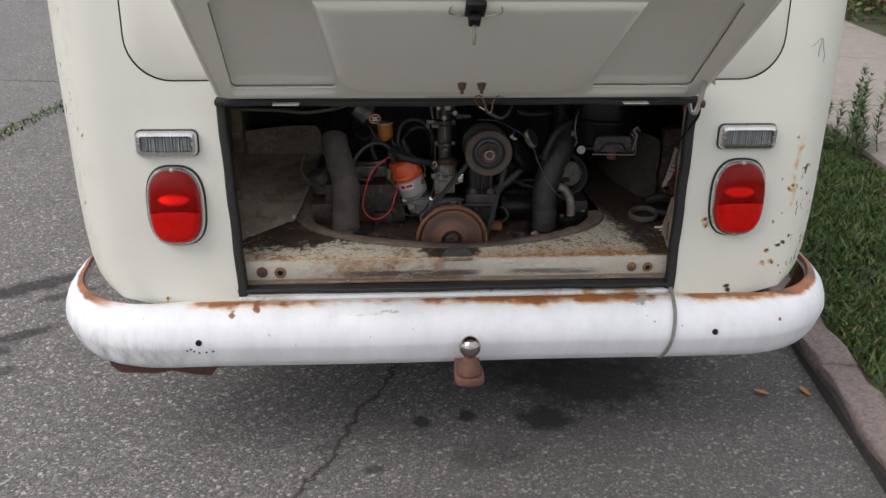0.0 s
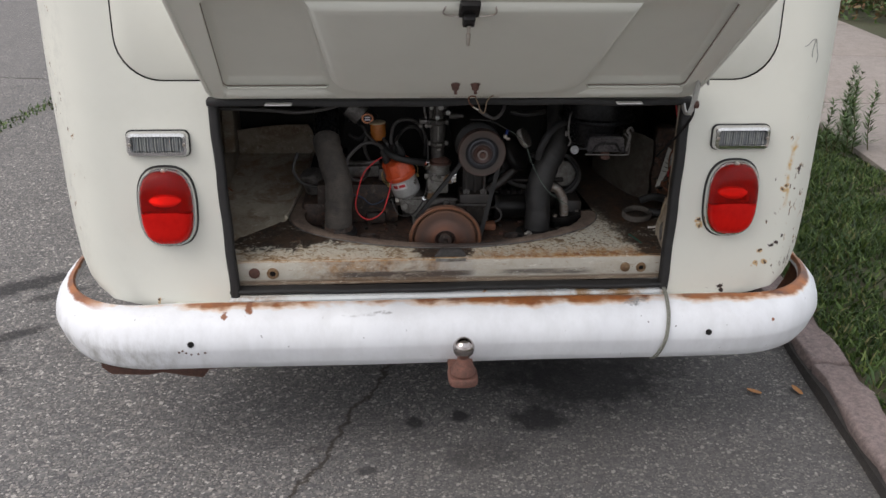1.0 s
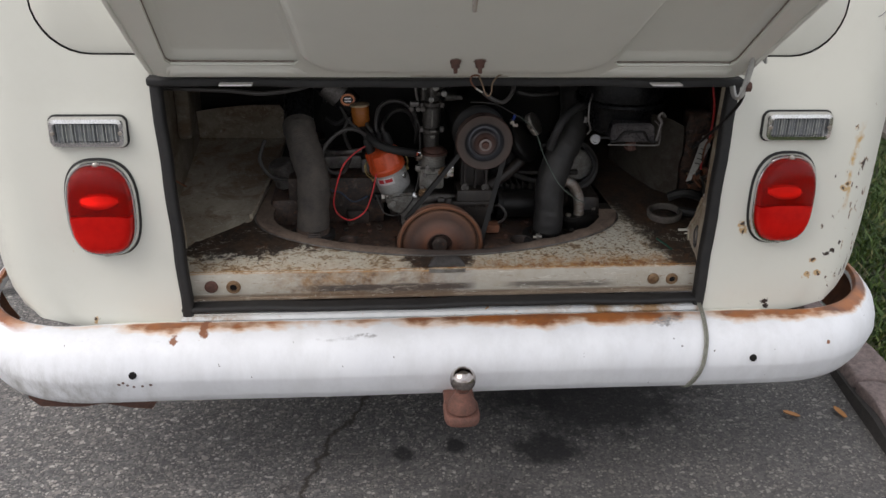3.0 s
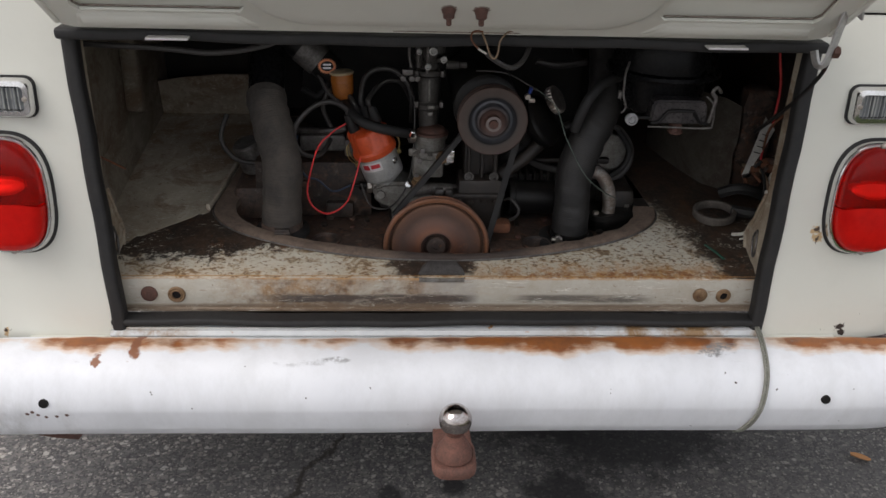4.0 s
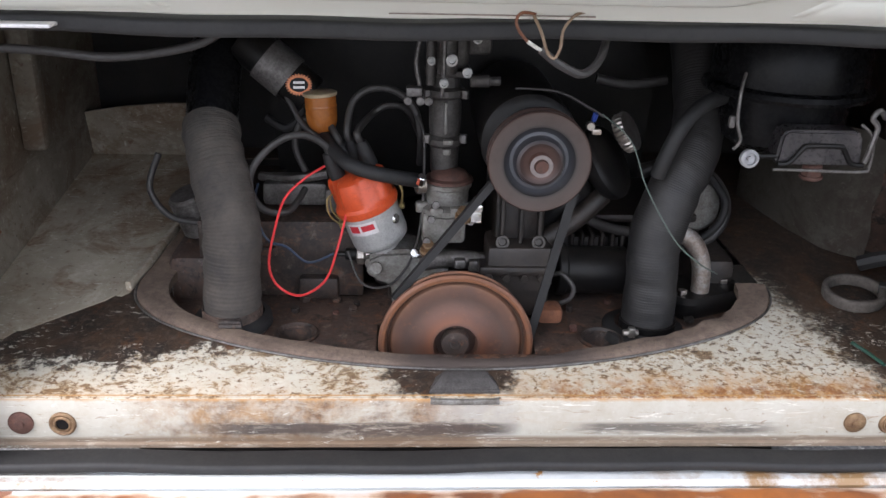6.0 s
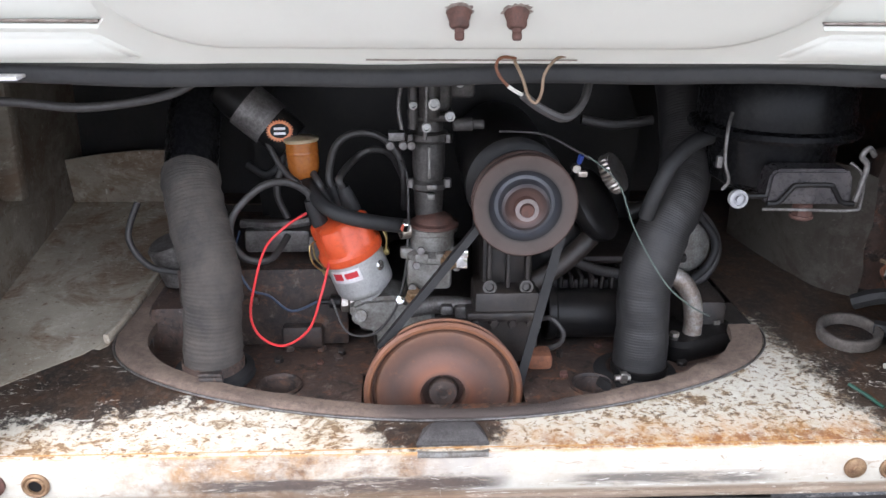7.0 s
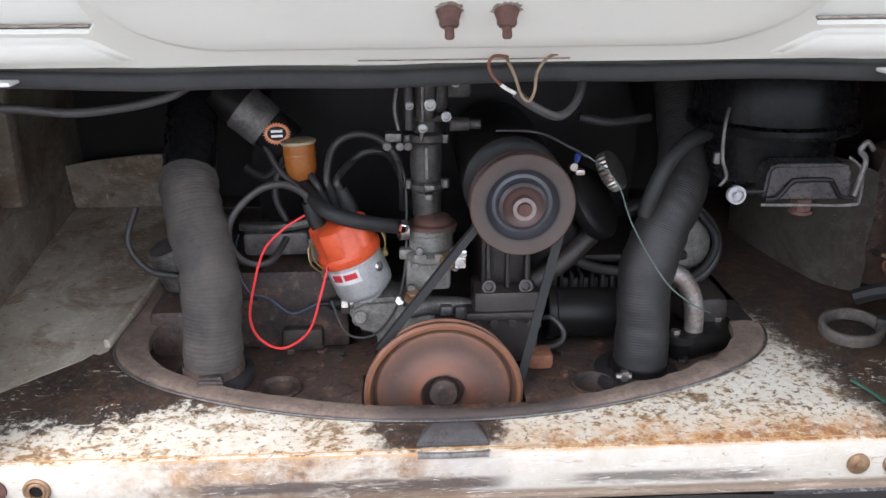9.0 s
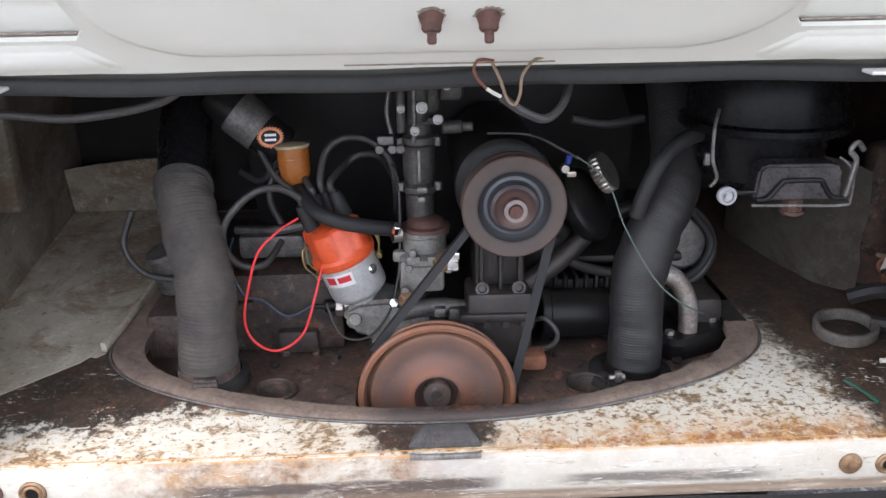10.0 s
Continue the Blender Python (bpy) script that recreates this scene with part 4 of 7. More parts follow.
    # wheels
    for sx in (-0.70, 0.70):
        for y in (1.02, 3.42):
            c = Vector((sx, y, 0.32))
            d = Vector((1 if sx > 0 else -1, 0, 0))
            bm = B()
            lathe(bm, [(0.19, -0.08), (0.28, -0.085), (0.312, -0.06), (0.32, -0.02), (0.32, 0.02), (0.312, 0.06), (0.28, 0.085), (0.19, 0.08), (0.19, -0.08)], aim(c, d), 40)
            wheel = part("tyre", bm, TYRE, v)
            bm = B()
            lathe(bm, [(0.0, 0.02), (0.09, 0.03), (0.12, 0.01), (0.17, 0.015), (0.192, 0.07), (0.195, -0.07), (0.0, -0.05)], aim(c, d), 32)
            part("rim", bm, WHITE, wheel)
    return v


def bumper():
    b = thing("bumper", (0, -0.08, 0.28), "white-painted wrap-round steel bumper with rust along its upper edge", "bumper")
    prof = [(0.062, 0.404), (0.060, 0.414), (0.045, 0.4195), (0.020, 0.418), (-0.006, 0.408), (-0.022, 0.390), (-0.030, 0.368), (-0.033, 0.350), (-0.031, 0.340), (-0.021, 0.308), (-0.010, 0.288), (0.004, 0.279), (0.022, 0.278)]
    inner = [(prof[0][0] - 0.006, prof[0][1])] + [(o + 0.007, z - (0.005 if z > 0.37 else -0.004)) for o, z in prof[2:-1]]
    # plan of the outer face: straight, then round the corner
    path, nor = [], []
    for i in range(9):
        path.append((0.64 * i / 8, 0.0))
        nor.append((0, -1))
    for i in range(1, 19):
        a = math.pi / 2 * i / 18
        path.append((0.64 + 0.262 * math.sin(a) ** 0.92, 0.27 * (1 - math.cos(a) ** 0.92)))
        nor.append((math.sin(a), -math.cos(a)))
    for y in (0.29, 0.33):
        path.append((0.905, y))
        nor.append((1, 0))
    full = [(-x, y, -nx, ny) for (x, y), (nx, ny) in zip(path[:0:-1], nor[:0:-1])] + [(x, y, nx, ny) for (x, y), (nx, ny) in zip(path, nor)]
    for nm, outline, mt, lb in (("bar", prof + [(o + 0.002, z - (0.0015 if z > 0.37 else -0.0015)) for o, z in reversed(prof)], WHITE, ""), ("inner_face", inner + [(o + 0.002, z) for o, z in reversed(inner)], RUST, "rusty inner face")):
        bm = B()
        rings = []
        for x, y, nx, ny in full:
            # the shelf narrows round the corner
            s = 1 - 0.72 * abs(nx)
            rings.append([bm.verts.new((x - nx * (o if o < 0 else o * s), y - 0.073 - ny * (o if o < 0 else o * s), z + 0.001 * math.sin(x * 9))) for o, z in outline])
        k = len(outline)
        for a, c in zip(rings, rings[1:]):
            for i in range(k):
                bm.faces.new((a[i], a[(i + 1) % k], c[(i + 1) % k], c[i]))
        bm.faces.new(rings[0])
        bm.faces.new(rings[-1])
        part(nm, bm, mt, b, lb, sharp=50)
    for x, z in ((-0.5735, 0.36), (0.5735, 0.36)):
        bm = B()
        lathe(bm, [(0.0, 0.0042), (0.0062, 0.0042), (0.0069, 0.0032), (0.0071, 0.0)], aim((x, -0.1035, z), (0, -1, 0.25)), 20)
        part("bolt_hole", bm, BLACK, b, "empty dark bolt hole")
    # cord tied round the bar
    c = thing("cord", (0.50, -0.1, 0.29), "thin grey-green cord tied round the white bumper", "cord")
    for dx in (0.0, 0.0045):
        bm = B()
        tube(bm, [(0.492 + dx, 0.0, 0.425), (0.485 + dx, -0.045, 0.4225), (0.478 + dx, -0.092, 0.402), (0.474 + dx, -0.1085, 0.365), (0.470 + dx, -0.108, 0.335), (0.463 + dx * 1.5, -0.092, 0.30), (0.458 + dx, -0.068, 0.276), (0.46, -0.03, 0.29)], 0.0021, 8, 5)
        part("strand", bm, ROPE, c)
    # tow ball on its tongue
    h = thing("tow_ball", (0.013, -0.12, 0.27), "chromed tow ball on a rusty tongue under the bumper", "tow ball")
    bm = B()
    m = aim((0.013, -0.156, 0.288), (0, 0, 1))
    lathe(bm, [(0, 0.1012), (0.0045, 0.1010)] + [(0.0235 * math.sin(radians(a)), 0.078 + 0.0235 * math.cos(radians(a))) for a in range(14, 150, 8)] + [(0.0125, 0.055), (0.0125, 0.046)], m, 32)
    part("ball", bm, BALL, h)
    bm = B()
    lathe(bm, [(0.0126, 0.055), (0.015, 0.045), (0.024, 0.030), (0.026, 0.022), (0.026, 0.016)], m, 28)
    part("neck", bm, TONGUE, h)
    bm = B()
    stack(bm, [(rounded(0.060, 0.072, 0.018, 3), 0.0), (rounded(0.064, 0.076, 0.020, 3), 0.003), (rounded(0.064, 0.076, 0.020, 3), 0.014), (rounded(0.058, 0.070, 0.018, 3), 0.018)], Matrix.Translation((0.013, -0.150, 0.283)))
    box(bm, (0.013, 0.05, 0.291), (0.056, 0.36, 0.014), bev=0.002)
    part("tongue", bm, TONGUE, h)
    bm = B()
    lathe(bm, [(0, 0), (0.019, 0), (0.021, 0.003), (0.021, 0.010), (0.0, 0.010)], Matrix.Translation((0.013, -0.156, 0.274)), 6)
    part("nut", bm, TONGUE, h)
    # rusty bracket hanging under the street-side end
    r = thing("bumper_bracket", (-0.6, 0.0, 0.24), "rust-eaten steel bracket hanging below the bumper", "bracket")
    bm = B()
    pts = [(-0.80, 0.256), (-0.78, 0.236), (-0.70, 0.232), (-0.665, 0.238), (-0.61, 0.226), (-0.575, 0.222), (-0.56, 0.243), (-0.44, 0.25), (-0.42, 0.29), (-0.80, 0.29)]
    sheet(bm, [pts], lambda a, z: Vector((a, -0.012, z)), 0.03, (0, 1, 0.1))
    part("plate", bm, BROWNBOLT, r)


def tail_lamps():
    o0 = (-0.6155, 0.0, 0.636)
    y = lean(0.636)
    lamp = thing("tail_lamp", (o0[0], y, o0[2]), "oval red tail lamp in a chromed rim, two-part lens", "tail lamp", "tail lamps")
    m = Matrix.Translation((o0[0], y, o0[2])) @ pose(0, 0, 0, 90 - 3.4, 0, 0)

    def oval(w, h):
        # broad straight-sided oval, a little fuller above
        pts = []
        for i in range(48):
            a = 2 * math.pi * i / 48
            c, s = math.cos(a), math.sin(a)
            n = 2.7 if s > 0 else 2.9
            pts.append((w / 2 * math.copysign(abs(c) ** (2 / n), c), h / 2 * math.copysign(abs(s) ** (2 / n), s)))
        return pts
    bm = B()
    stack(bm, [(oval(0.126, 0.180), -0.004), (oval(0.128, 0.182), 0.002), (oval(0.120, 0.174), 0.006)], m)
    part("gasket", bm, RUBBER, lamp)
    bm = B()
    stack(bm, [(oval(0.122, 0.175), 0.003), (oval(0.120, 0.173), 0.012), (oval(0.115, 0.168), 0.0155), (oval(0.110, 0.163), 0.0155), (oval(0.105, 0.158), 0.011)], m, cap1=False)
    part("rim", bm, CHROME, lamp, "chromed rim")
    prof = ((1.0, 0.011), (1.0, 0.021), (0.975, 0.027), (0.93, 0.031), (0.8, 0.034), (0.5, 0.036))
    for nm, mt, up in (("upper_lens", LENS_TOP, True), ("lower_lens", LENS_LOW, False)):
        bm = B()
        lay = []
        for s, h in prof:
            lay.append(([(a * s, (max(b, -0.008) if up else min(b, -0.0105)) * s) for a, b in oval(0.106, 0.159)], h))
        stack(bm, lay, m)
        bmesh.ops.remove_doubles(bm, verts=bm.verts, dist=0.0002)
        part(nm, bm, mt, lamp, "clear ribbed red lens" if up else "finely grained red lens")
    bm = B()
    lathe(bm, [(0.050, 0.006), (0.047, 0.0085), (0.038, 0.0105), (0.022, 0.012), (0.0, 0.0125)], m @ Matrix.Translation((-0.002, 0.013, 0.006)) @ Matrix.Rotation(radians(-36), 4, "X") @ Matrix.Diagonal((0.64, 0.30, 1, 1)), 32)
    part("reflector", bm, plain("satin_reflector", (0.92, 0.92, 0.92), (0.85, 0.85, 0.85), 0.35, 0.7, 30, 0.02), lamp, "bright satin reflector behind the upper lens")
    for z in (0.0815, -0.0815):
        bm = B()
        lathe(bm, [(0.005, 0.012), (0.005, 0.018), (0.003, 0.0195), (0, 0.0195)], m @ Matrix.Translation((0, z, 0)), 12)
        part("screw", bm, STEEL, lamp)
    copy_thing(lamp, Matrix.Translation((0.627, y, 0.640)))
    # reversing lamps
    y = lean(0.774)
    rev = thing("reversing_lamp", (-0.622, y, 0.774), "small chromed reversing lamp with a ribbed clear lens", "lamp", "reversing lamps")
    m = Matrix.Translation((-0.622, y, 0.774)) @ pose(0, 0, 0, 90 - 3.4, 0, 0)
    bm = B()
    stack(bm, [(rounded(0.130, 0.056, 0.013), -0.004), (rounded(0.132, 0.058, 0.014), 0.003)], m)
    part("gasket", bm, RUBBER, rev)
    bm = B()
    stack(bm, [(rounded(0.127, 0.053, 0.012), 0.0), (rounded(0.127, 0.053, 0.012), 0.012), (rounded(0.121, 0.047, 0.011), 0.018), (rounded(0.108, 0.034, 0.006), 0.019), (rounded(0.102, 0.029, 0.004), 0.012)], m, cap1=False)
    part("bezel", bm, CHROME, rev, "chromed bezel")
    bm = B()
    prof = [(-0.051 + 0.102 * i / 112, 0.0125 + 0.003 * abs(math.sin(math.pi * i / 8))) for i in range(113)]
    stack(bm, [([(a, h) for a, h in prof] + [(0.051, 0.006), (-0.051, 0.006)], z) for z in (-0.0145, 0.0145)], m @ Matrix.Rotation(radians(90), 4, "X"))
    part("lens", bm, CLEAR, rev, "ribbed clear lens")
    for x in (-0.0555, 0.0555):
        bm = B()
        lathe(bm, [(0.0035, 0.016), (0.0035, 0.0205), (0, 0.021)], m @ Matrix.Translation((x, 0, 0)), 10)
        part("screw", bm, STEEL, rev)
    copy_thing(rev, Matrix.Translation((0.6315, y, 0.779)))


# ---- the raised engine lid ----
LID = Matrix.Translation((0, -0.004, 0.873)) @ pose(0, 0, 0, -36.5, 0, 0) @ Matrix.Rotation(math.pi, 4, "Z")
# local y runs from the hinge to the free edge (towards the street behind the van), local z up and out of its skin; local x is turned


def engine_lid(v):
    L = 0.440
    # outer skin with a folded rim
    bm = B()

    def rr(w, y0, y1, r=0.03):
        return [(a, b + (y0 + y1) / 2) for a, b in rounded(w, y1 - y0, r, 5)]
    stack(bm, [(rr(1.006, 0.0, L), 0.001), (rr(1.014, -0.002, L + 0.003), 0.008), (rr(1.014, -0.002, L + 0.003), 0.034), (rr(1.004, 0.002, L), 0.038)], LID, cap0=False)
    lid = part("engine_lid", bm, CREAM, v, "raised cream engine lid with a pressed inner panel")
    # inner frame with two openings, and a sunk panel behind each
    bm = B()
    border = rr(1.008, 0.001, L - 0.001)
    wells = []
    for s in (-1, 1):
        w = [(0.460, 0.052), (0.466, 0.064), (0.448, 0.388), (0.438, 0.400), (0.286, 0.400), (0.278, 0.388), (0.258, 0.064), (0.266, 0.052)]
        wells.append([(s * a, b) for a, b in w])
    sheet(bm, [border] + wells, lambda a, b: LID @ Vector((a, b, 0.0)), 0.004, LID.to_3x3() @ Vector((0, 0, 1)))
    part("inner_frame", bm, CREAM, lid, sharp=25)
    for w in wells:
        cx, cy = sum(a for a, _ in w) / 8, sum(b for _, b in w) / 8
        bm = B()
        stack(bm, [([(cx + (a - cx) * k, cy + (b - cy) * k) for a, b in w], h) for k, h in ((1.06, 0.0075), (0.99, 0.0085), (0.90, 0.016), (0.86, 0.017))], LID, cap0=False)
        part("sunk_panel", bm, CREAM, lid, sharp=50)
        # dark joint where the frame laps over the panel, along the outer and lower edges
        bm = B()
        sweep(bm, [LID @ Vector((a, b, 0.0062)) for a, b in (w[3], w[2], w[1], w[0], w[7])], rounded(0.0022, 0.0022, 0.0006, 1))
        part("lap_joint", bm, CHIP, lid, "grimy joint of the inner frame")
        bm = B()
        s = 1 if cx > 0 else -1
        sweep(bm, [LID @ Vector((s * a, b, -0.001)) for a, b in ((0.498, 0.02), (0.500, 0.10), (0.500, 0.30), (0.498, 0.425))], rounded(0.007, 0.006, 0.0025, 3))
        part("hem", bm, CREAM, lid)

    def mid(k, e):
        pts = []
        bl, tl, r = 0.252 - k, 0.276 - k, 0.075
        for s in (1, -1):
            seg = [(s * tl, L - 0.045 - e)] + [(s * (bl - r * (1 - math.sin(radians(a)))), 0.040 + e + r * (1 - math.cos(radians(a)))) for a in range(90, -1, -10)]
            pts += seg if s == 1 else seg[::-1]
        return pts
    bm = B()
    stack(bm, [(mid(-0.004, -0.004), 0.003), (mid(0.0, 0.0), -0.004), (mid(0.007, 0.004), -0.011), (mid(0.013, 0.009), -0.0128), (mid(0.03, 0.024), -0.0132)], LID)
    part("raised_panel", bm, CREAM, lid, sharp=50)
    # slanted lower folds and hinge plates
    for s in (-1, 1):
        bm = B()
        stack(bm, [([(s * 0.480, 0.004), (s * 0.235, 0.004), (s * 0.266, 0.050), (s * 0.470, 0.050)], 0.004), ([(s * 0.472, 0.012), (s * 0.25, 0.012), (s * 0.274, 0.042), (s * 0.462, 0.042)], -0.005)], LID)
        bmesh.ops.bevel(bm, geom=bm.edges[:], offset=0.004, segments=3, affect="EDGES")
        part("lower_fold", bm, CREAM, lid, sharp=60)
        bm = B()
        box(bm, (s * 0.365, -0.014, 0.864), (0.054, 0.018, 0.003), bev=0.001)
        part("hinge_plate", bm, LABELWHITE, lid, "bare bright hinge plate")
    # two rusty bolts
    for x in (-0.020, 0.019):
        bm = B()
        m = LID @ Matrix.Translation((-x - 0.010, 0.098, -0.013)) @ Matrix.Rotation(math.pi, 4, "X") @ Matrix.Rotation(radians(-16), 4, "X")
        lathe(bm, [(0.0085, -0.004), (0.0088, 0.001), (0.0078, 0.0045), (0.0070, 0.006), (0.0070, 0.0095), (0.0058, 0.011), (0.0034, 0.0113), (0.0034, 0.0135), (0.0030, 0.014), (0.0034, 0.0145), (0.0034, 0.018), (0.0026, 0.019), (0, 0.019)], m, 9)
        part("bolt", bm, BROWNBOLT, lid, "rusty threaded bolt")
        bm = B()
        edge = [(0.0098 * (1 + 0.4 * noise.noise(Vector((math.cos(t) * 3 + x * 90, math.sin(t) * 3, 1)))) * math.cos(t) - x - 0.010, 0.1005 + 0.0092 * (1 + 0.4 * noise.noise(Vector((math.cos(t) * 3, math.sin(t) * 3 + x * 90, 5)))) * math.sin(t)) for t in [6.2832 * k / 40 for k in range(40)]]
        sheet(bm, [edge], lambda a, b: LID @ Vector((a, b, -0.0136)), 0.0003, LID.to_3x3() @ Vector((0, 0, 1)))
        part("paint_chip", bm, CHIP, lid, "flaked paint round the bolt")
    # dark seam along the lower flange
    bm = B()
    box(bm, (-0.006, 0.0085, -0.0012), (0.165, 0.0007, 0.0010), LID)
    part("flange_seam", bm, CHIP, lid, "rusty open seam")
    # lock with its hanging rod
    bm = B()
    box(bm, (0.012, L - 0.040, -0.014), (0.034, 0.04, 0.012), LID, bev=0.003)
    box(bm, (0.012, L - 0.058, -0.022), (0.020, 0.026, 0.02), LID, bev=0.003)
    part("lock", bm, BLACK, lid, "black lock")
    bm = B()
    p = LID @ Vector((0.012, L - 0.062, -0.032))
    lathe(bm, [(0, 0), (0.0035, 0), (0.0025, 0.012), (0.004, 0.015), (0.003, 0.034), (0, 0.036)], aim(p, (0, 0.2, -1)), 10)
    part("lock_rod", bm, STEEL, lid)
    bm = B()
    tube(bm, [LID @ Vector(p) for p in ((-0.03, L - 0.03, -0.016), (-0.03, L - 0.055, -0.016), (0.012, L - 0.062, -0.016), (0.052, L - 0.055, -0.016), (0.052, L - 0.03, -0.016))], 0.0015, 6, 6)
    part("lock_spring", bm, STEEL, lid)
    # bracket and bolt of the lid's stay at the kerb-side edge
    bm = B()
    sweep(bm, spline([(0.472, -0.040, 0.868), (0.476, -0.046, 0.852), (0.484, -0.050, 0.852), (0.489, -0.052, 0.872), (0.490, -0.060, 0.905), (0.492, -0.070, 0.935), (0.500, -0.074, 0.938), (0.506, -0.068, 0.918)], 6), rounded(0.004, 0.020, 0.0015, 2))
    part("stay_bracket", bm, ALU, lid, "grey steel stay bracket")
    bm = B()
    cyl(bm, (0.492, -0.046, 0.868), (1, 0, 0), 0.0085, 0.010, 6)
    part("stay_bolt", bm, BROWNBOLT, lid, "rusty bolt")
    bm = B()
    tube(bm, [(0.494, -0.038, 0.872), (0.505, -0.012, 0.835), (0.496, 0.02, 0.79), (0.482, 0.06, 0.745), (0.476, 0.10, 0.71)], 0.0030, 8, 8)
    part("stay_rod", bm, BLACK, lid)
    # wires out of the lid's lower edge
    for nm, pts, r, mt in (("red_wire", [(0.040, -0.012, 0.873), (0.028, -0.018, 0.874), (0.024, -0.02, 0.868), (0.027, -0.02, 0.860), (0.034, -0.018, 0.852)], 0.0013, RUST),
                           ("bare_end", [(0.034, -0.018, 0.852), (0.040, -0.017, 0.848), (0.047, -0.015, 0.844)], 0.0015, WHITEPLASTIC),
                           ("loop_wire", [(0.038, -0.01, 0.873), (0.044, -0.022, 0.860), (0.050, -0.022, 0.844), (0.056, -0.022, 0.840), (0.060, -0.022, 0.848), (0.062, -0.02, 0.862), (0.072, -0.015, 0.873), (0.086, -0.01, 0.875)], 0.0013, TANWIRE),
                           ("sheathed_cable", [(0.046, -0.015, 0.845), (0.062, -0.012, 0.833), (0.084, 0.0, 0.823), (0.102, 0.02, 0.832), (0.112, 0.045, 0.85)], 0.0037, LEAD)):
        bm = B()
        tube(bm, pts, r, 8, 8)
        bmesh.ops.translate(bm, vec=(0, 0, 0.006), verts=bm.verts)
        part(nm, bm, mt, lid)


# ---- the engine bay ----
def floor_z(y):
    return 0.491 + 0.135 * (y - 0.032)


def rim(half, y0, a):
    """A place on the front rim of the engine's cut-out; a runs from -1 to 1."""
    t = a * math.pi / 2
    x = half * math.sin(t)
    return x, y0 + 0.66 * x * x + 0.062 * (1 - math.cos(t)) ** 3


def mouth(half, y0, n=40, back=0.60):
    """Outline of the engine's cut-out in the bay floor."""
    pts = [rim(half, y0, -1 + 2 * i / n) for i in range(n + 1)]
    return pts + [(half * 0.93, 0.42), (half * 0.9, back), (-half * 0.9, back), (-half * 0.93, 0.42)]


def bay():
    fl = thing("engine_bay", (0, 0.3, 0.49), "engine bay of worn white paint, rust and black grime", "engine bay", kind="structure")
    bm = B()
    sheet(bm, [[(-0.66, 0.034), (0.66, 0.034), (0.66, 0.64), (-0.66, 0.64)], mouth(0.381, 0.077)], lambda x, y: Vector((x, y, floor_z(y))), 0.002, (0, 0, -1))
    part("floor", bm, BAY, fl, "rust-flecked white floor sheet")
    # sill with a folded upper edge
    bm = B()
    pr = [(0.036, 0.4345), (0.030, 0.4345), (0.030, 0.4385), (0.0335, 0.4395), (0.0325, 0.4435), (0.0325, 0.4870), (0.0340, 0.4905), (0.039, 0.4922), (0.039, 0.488), (0.037, 0.483)]
    rings = [[bm.verts.new((x, y, z)) for y, z in pr] for x in [-0.505 + 1.01 * i / 24 for i in range(25)]]
    for a, b in zip(rings, rings[1:]):
        for i in range(len(pr)):
            bm.faces.new((a[i], a[(i + 1) % len(pr)], b[(i + 1) % len(pr)], b[i]))
    part("sill", bm, SILL, fl, "stained cream sill")
    bm = B()
    pr = [(0.0, 0.408), (-0.008, 0.408), (-0.010, 0.415), (-0.006, 0.4205), (0.032, 0.424), (0.032, 0.418), (0.0, 0.412)]
    rings = [[bm.verts.new((x, y, z)) for y, z in pr] for x in (-0.50, -0.2, 0.2, 0.50)]
    for a, b in zip(rings, rings[1:]):
        for i in range(len(pr)):
            bm.faces.new((a[i], a[(i + 1) % len(pr)], b[(i + 1) % len(pr)], b[i]))
    part("lip", bm, make_lip(), fl, "pale lip stained with rust")
    # plugs and holes in the sill
    for x, z, r, nm, mt, lb in ((-0.447, 0.464, 0.0125, "plug", BROWNBOLT, "rusty plug"), (0.408, 0.463, 0.0115, "plug", BRASSRUST, "brown corroded plug")):
        bm = B()
        lathe(bm, [(r, 0), (r, 0.0025), (r * 0.75, 0.004), (r * 0.4, 0.0045), (r * 0.35, 0.006), (0, 0.0062)], aim((x, 0.0325, z), (0, -1, 0)), 20)
        part(nm, bm, mt, fl, lb)
    for x, z, r in ((-0.406, 0.4625, 0.0135), (0.446, 0.4615, 0.012)):
        bm = B()
        lathe(bm, [(r, 0.0), (r, 0.0018), (r * 0.86, 0.0032), (r * 0.7, 0.0022), (r * 0.6, 0.0035), (r * 0.5, 0.0035), (r * 0.5, 0.0006)], aim((x, 0.0325, z), (0, -1, 0)), 24)
        g = part("grommet", bm, BRASSRUST, fl, "rust-ringed threaded hole")
        bm = B()
        lathe(bm, [(r * 0.5, 0.0012), (0, 0.0010)], aim((x, 0.0325, z), (0, -1, 0)), 16)
        part("hole", bm, BLACK, g)
    # latch plate in the middle
    bm = B()
    v = [bm.verts.new(p) for p in ((-0.038, 0.040, 0.4965), (0.036, 0.040, 0.4965), (0.030, 0.047, 0.5025), (0.022, 0.066, 0.5055), (-0.020, 0.066, 0.5055), (-0.030, 0.047, 0.5025), (-0.038, 0.041, 0.490), (0.036, 0.041, 0.490), (0.032, 0.068, 0.494), (-0.032, 0.068, 0.494))]
    for f in ((0, 1, 2, 5), (5, 2, 3, 4), (0, 6, 7, 1), (1, 7, 8, 2), (2, 8, 3), (0, 5, 9, 6), (5, 4, 9), (4, 3, 8, 9)):
        bm.faces.new([v[i] for i in f])
    bmesh.ops.bevel(bm, geom=bm.edges[:], offset=0.0015, segments=2, affect="EDGES")
    part("latch_plate", bm, LATCH, fl, "dark grimy latch plate")
    bm = B()
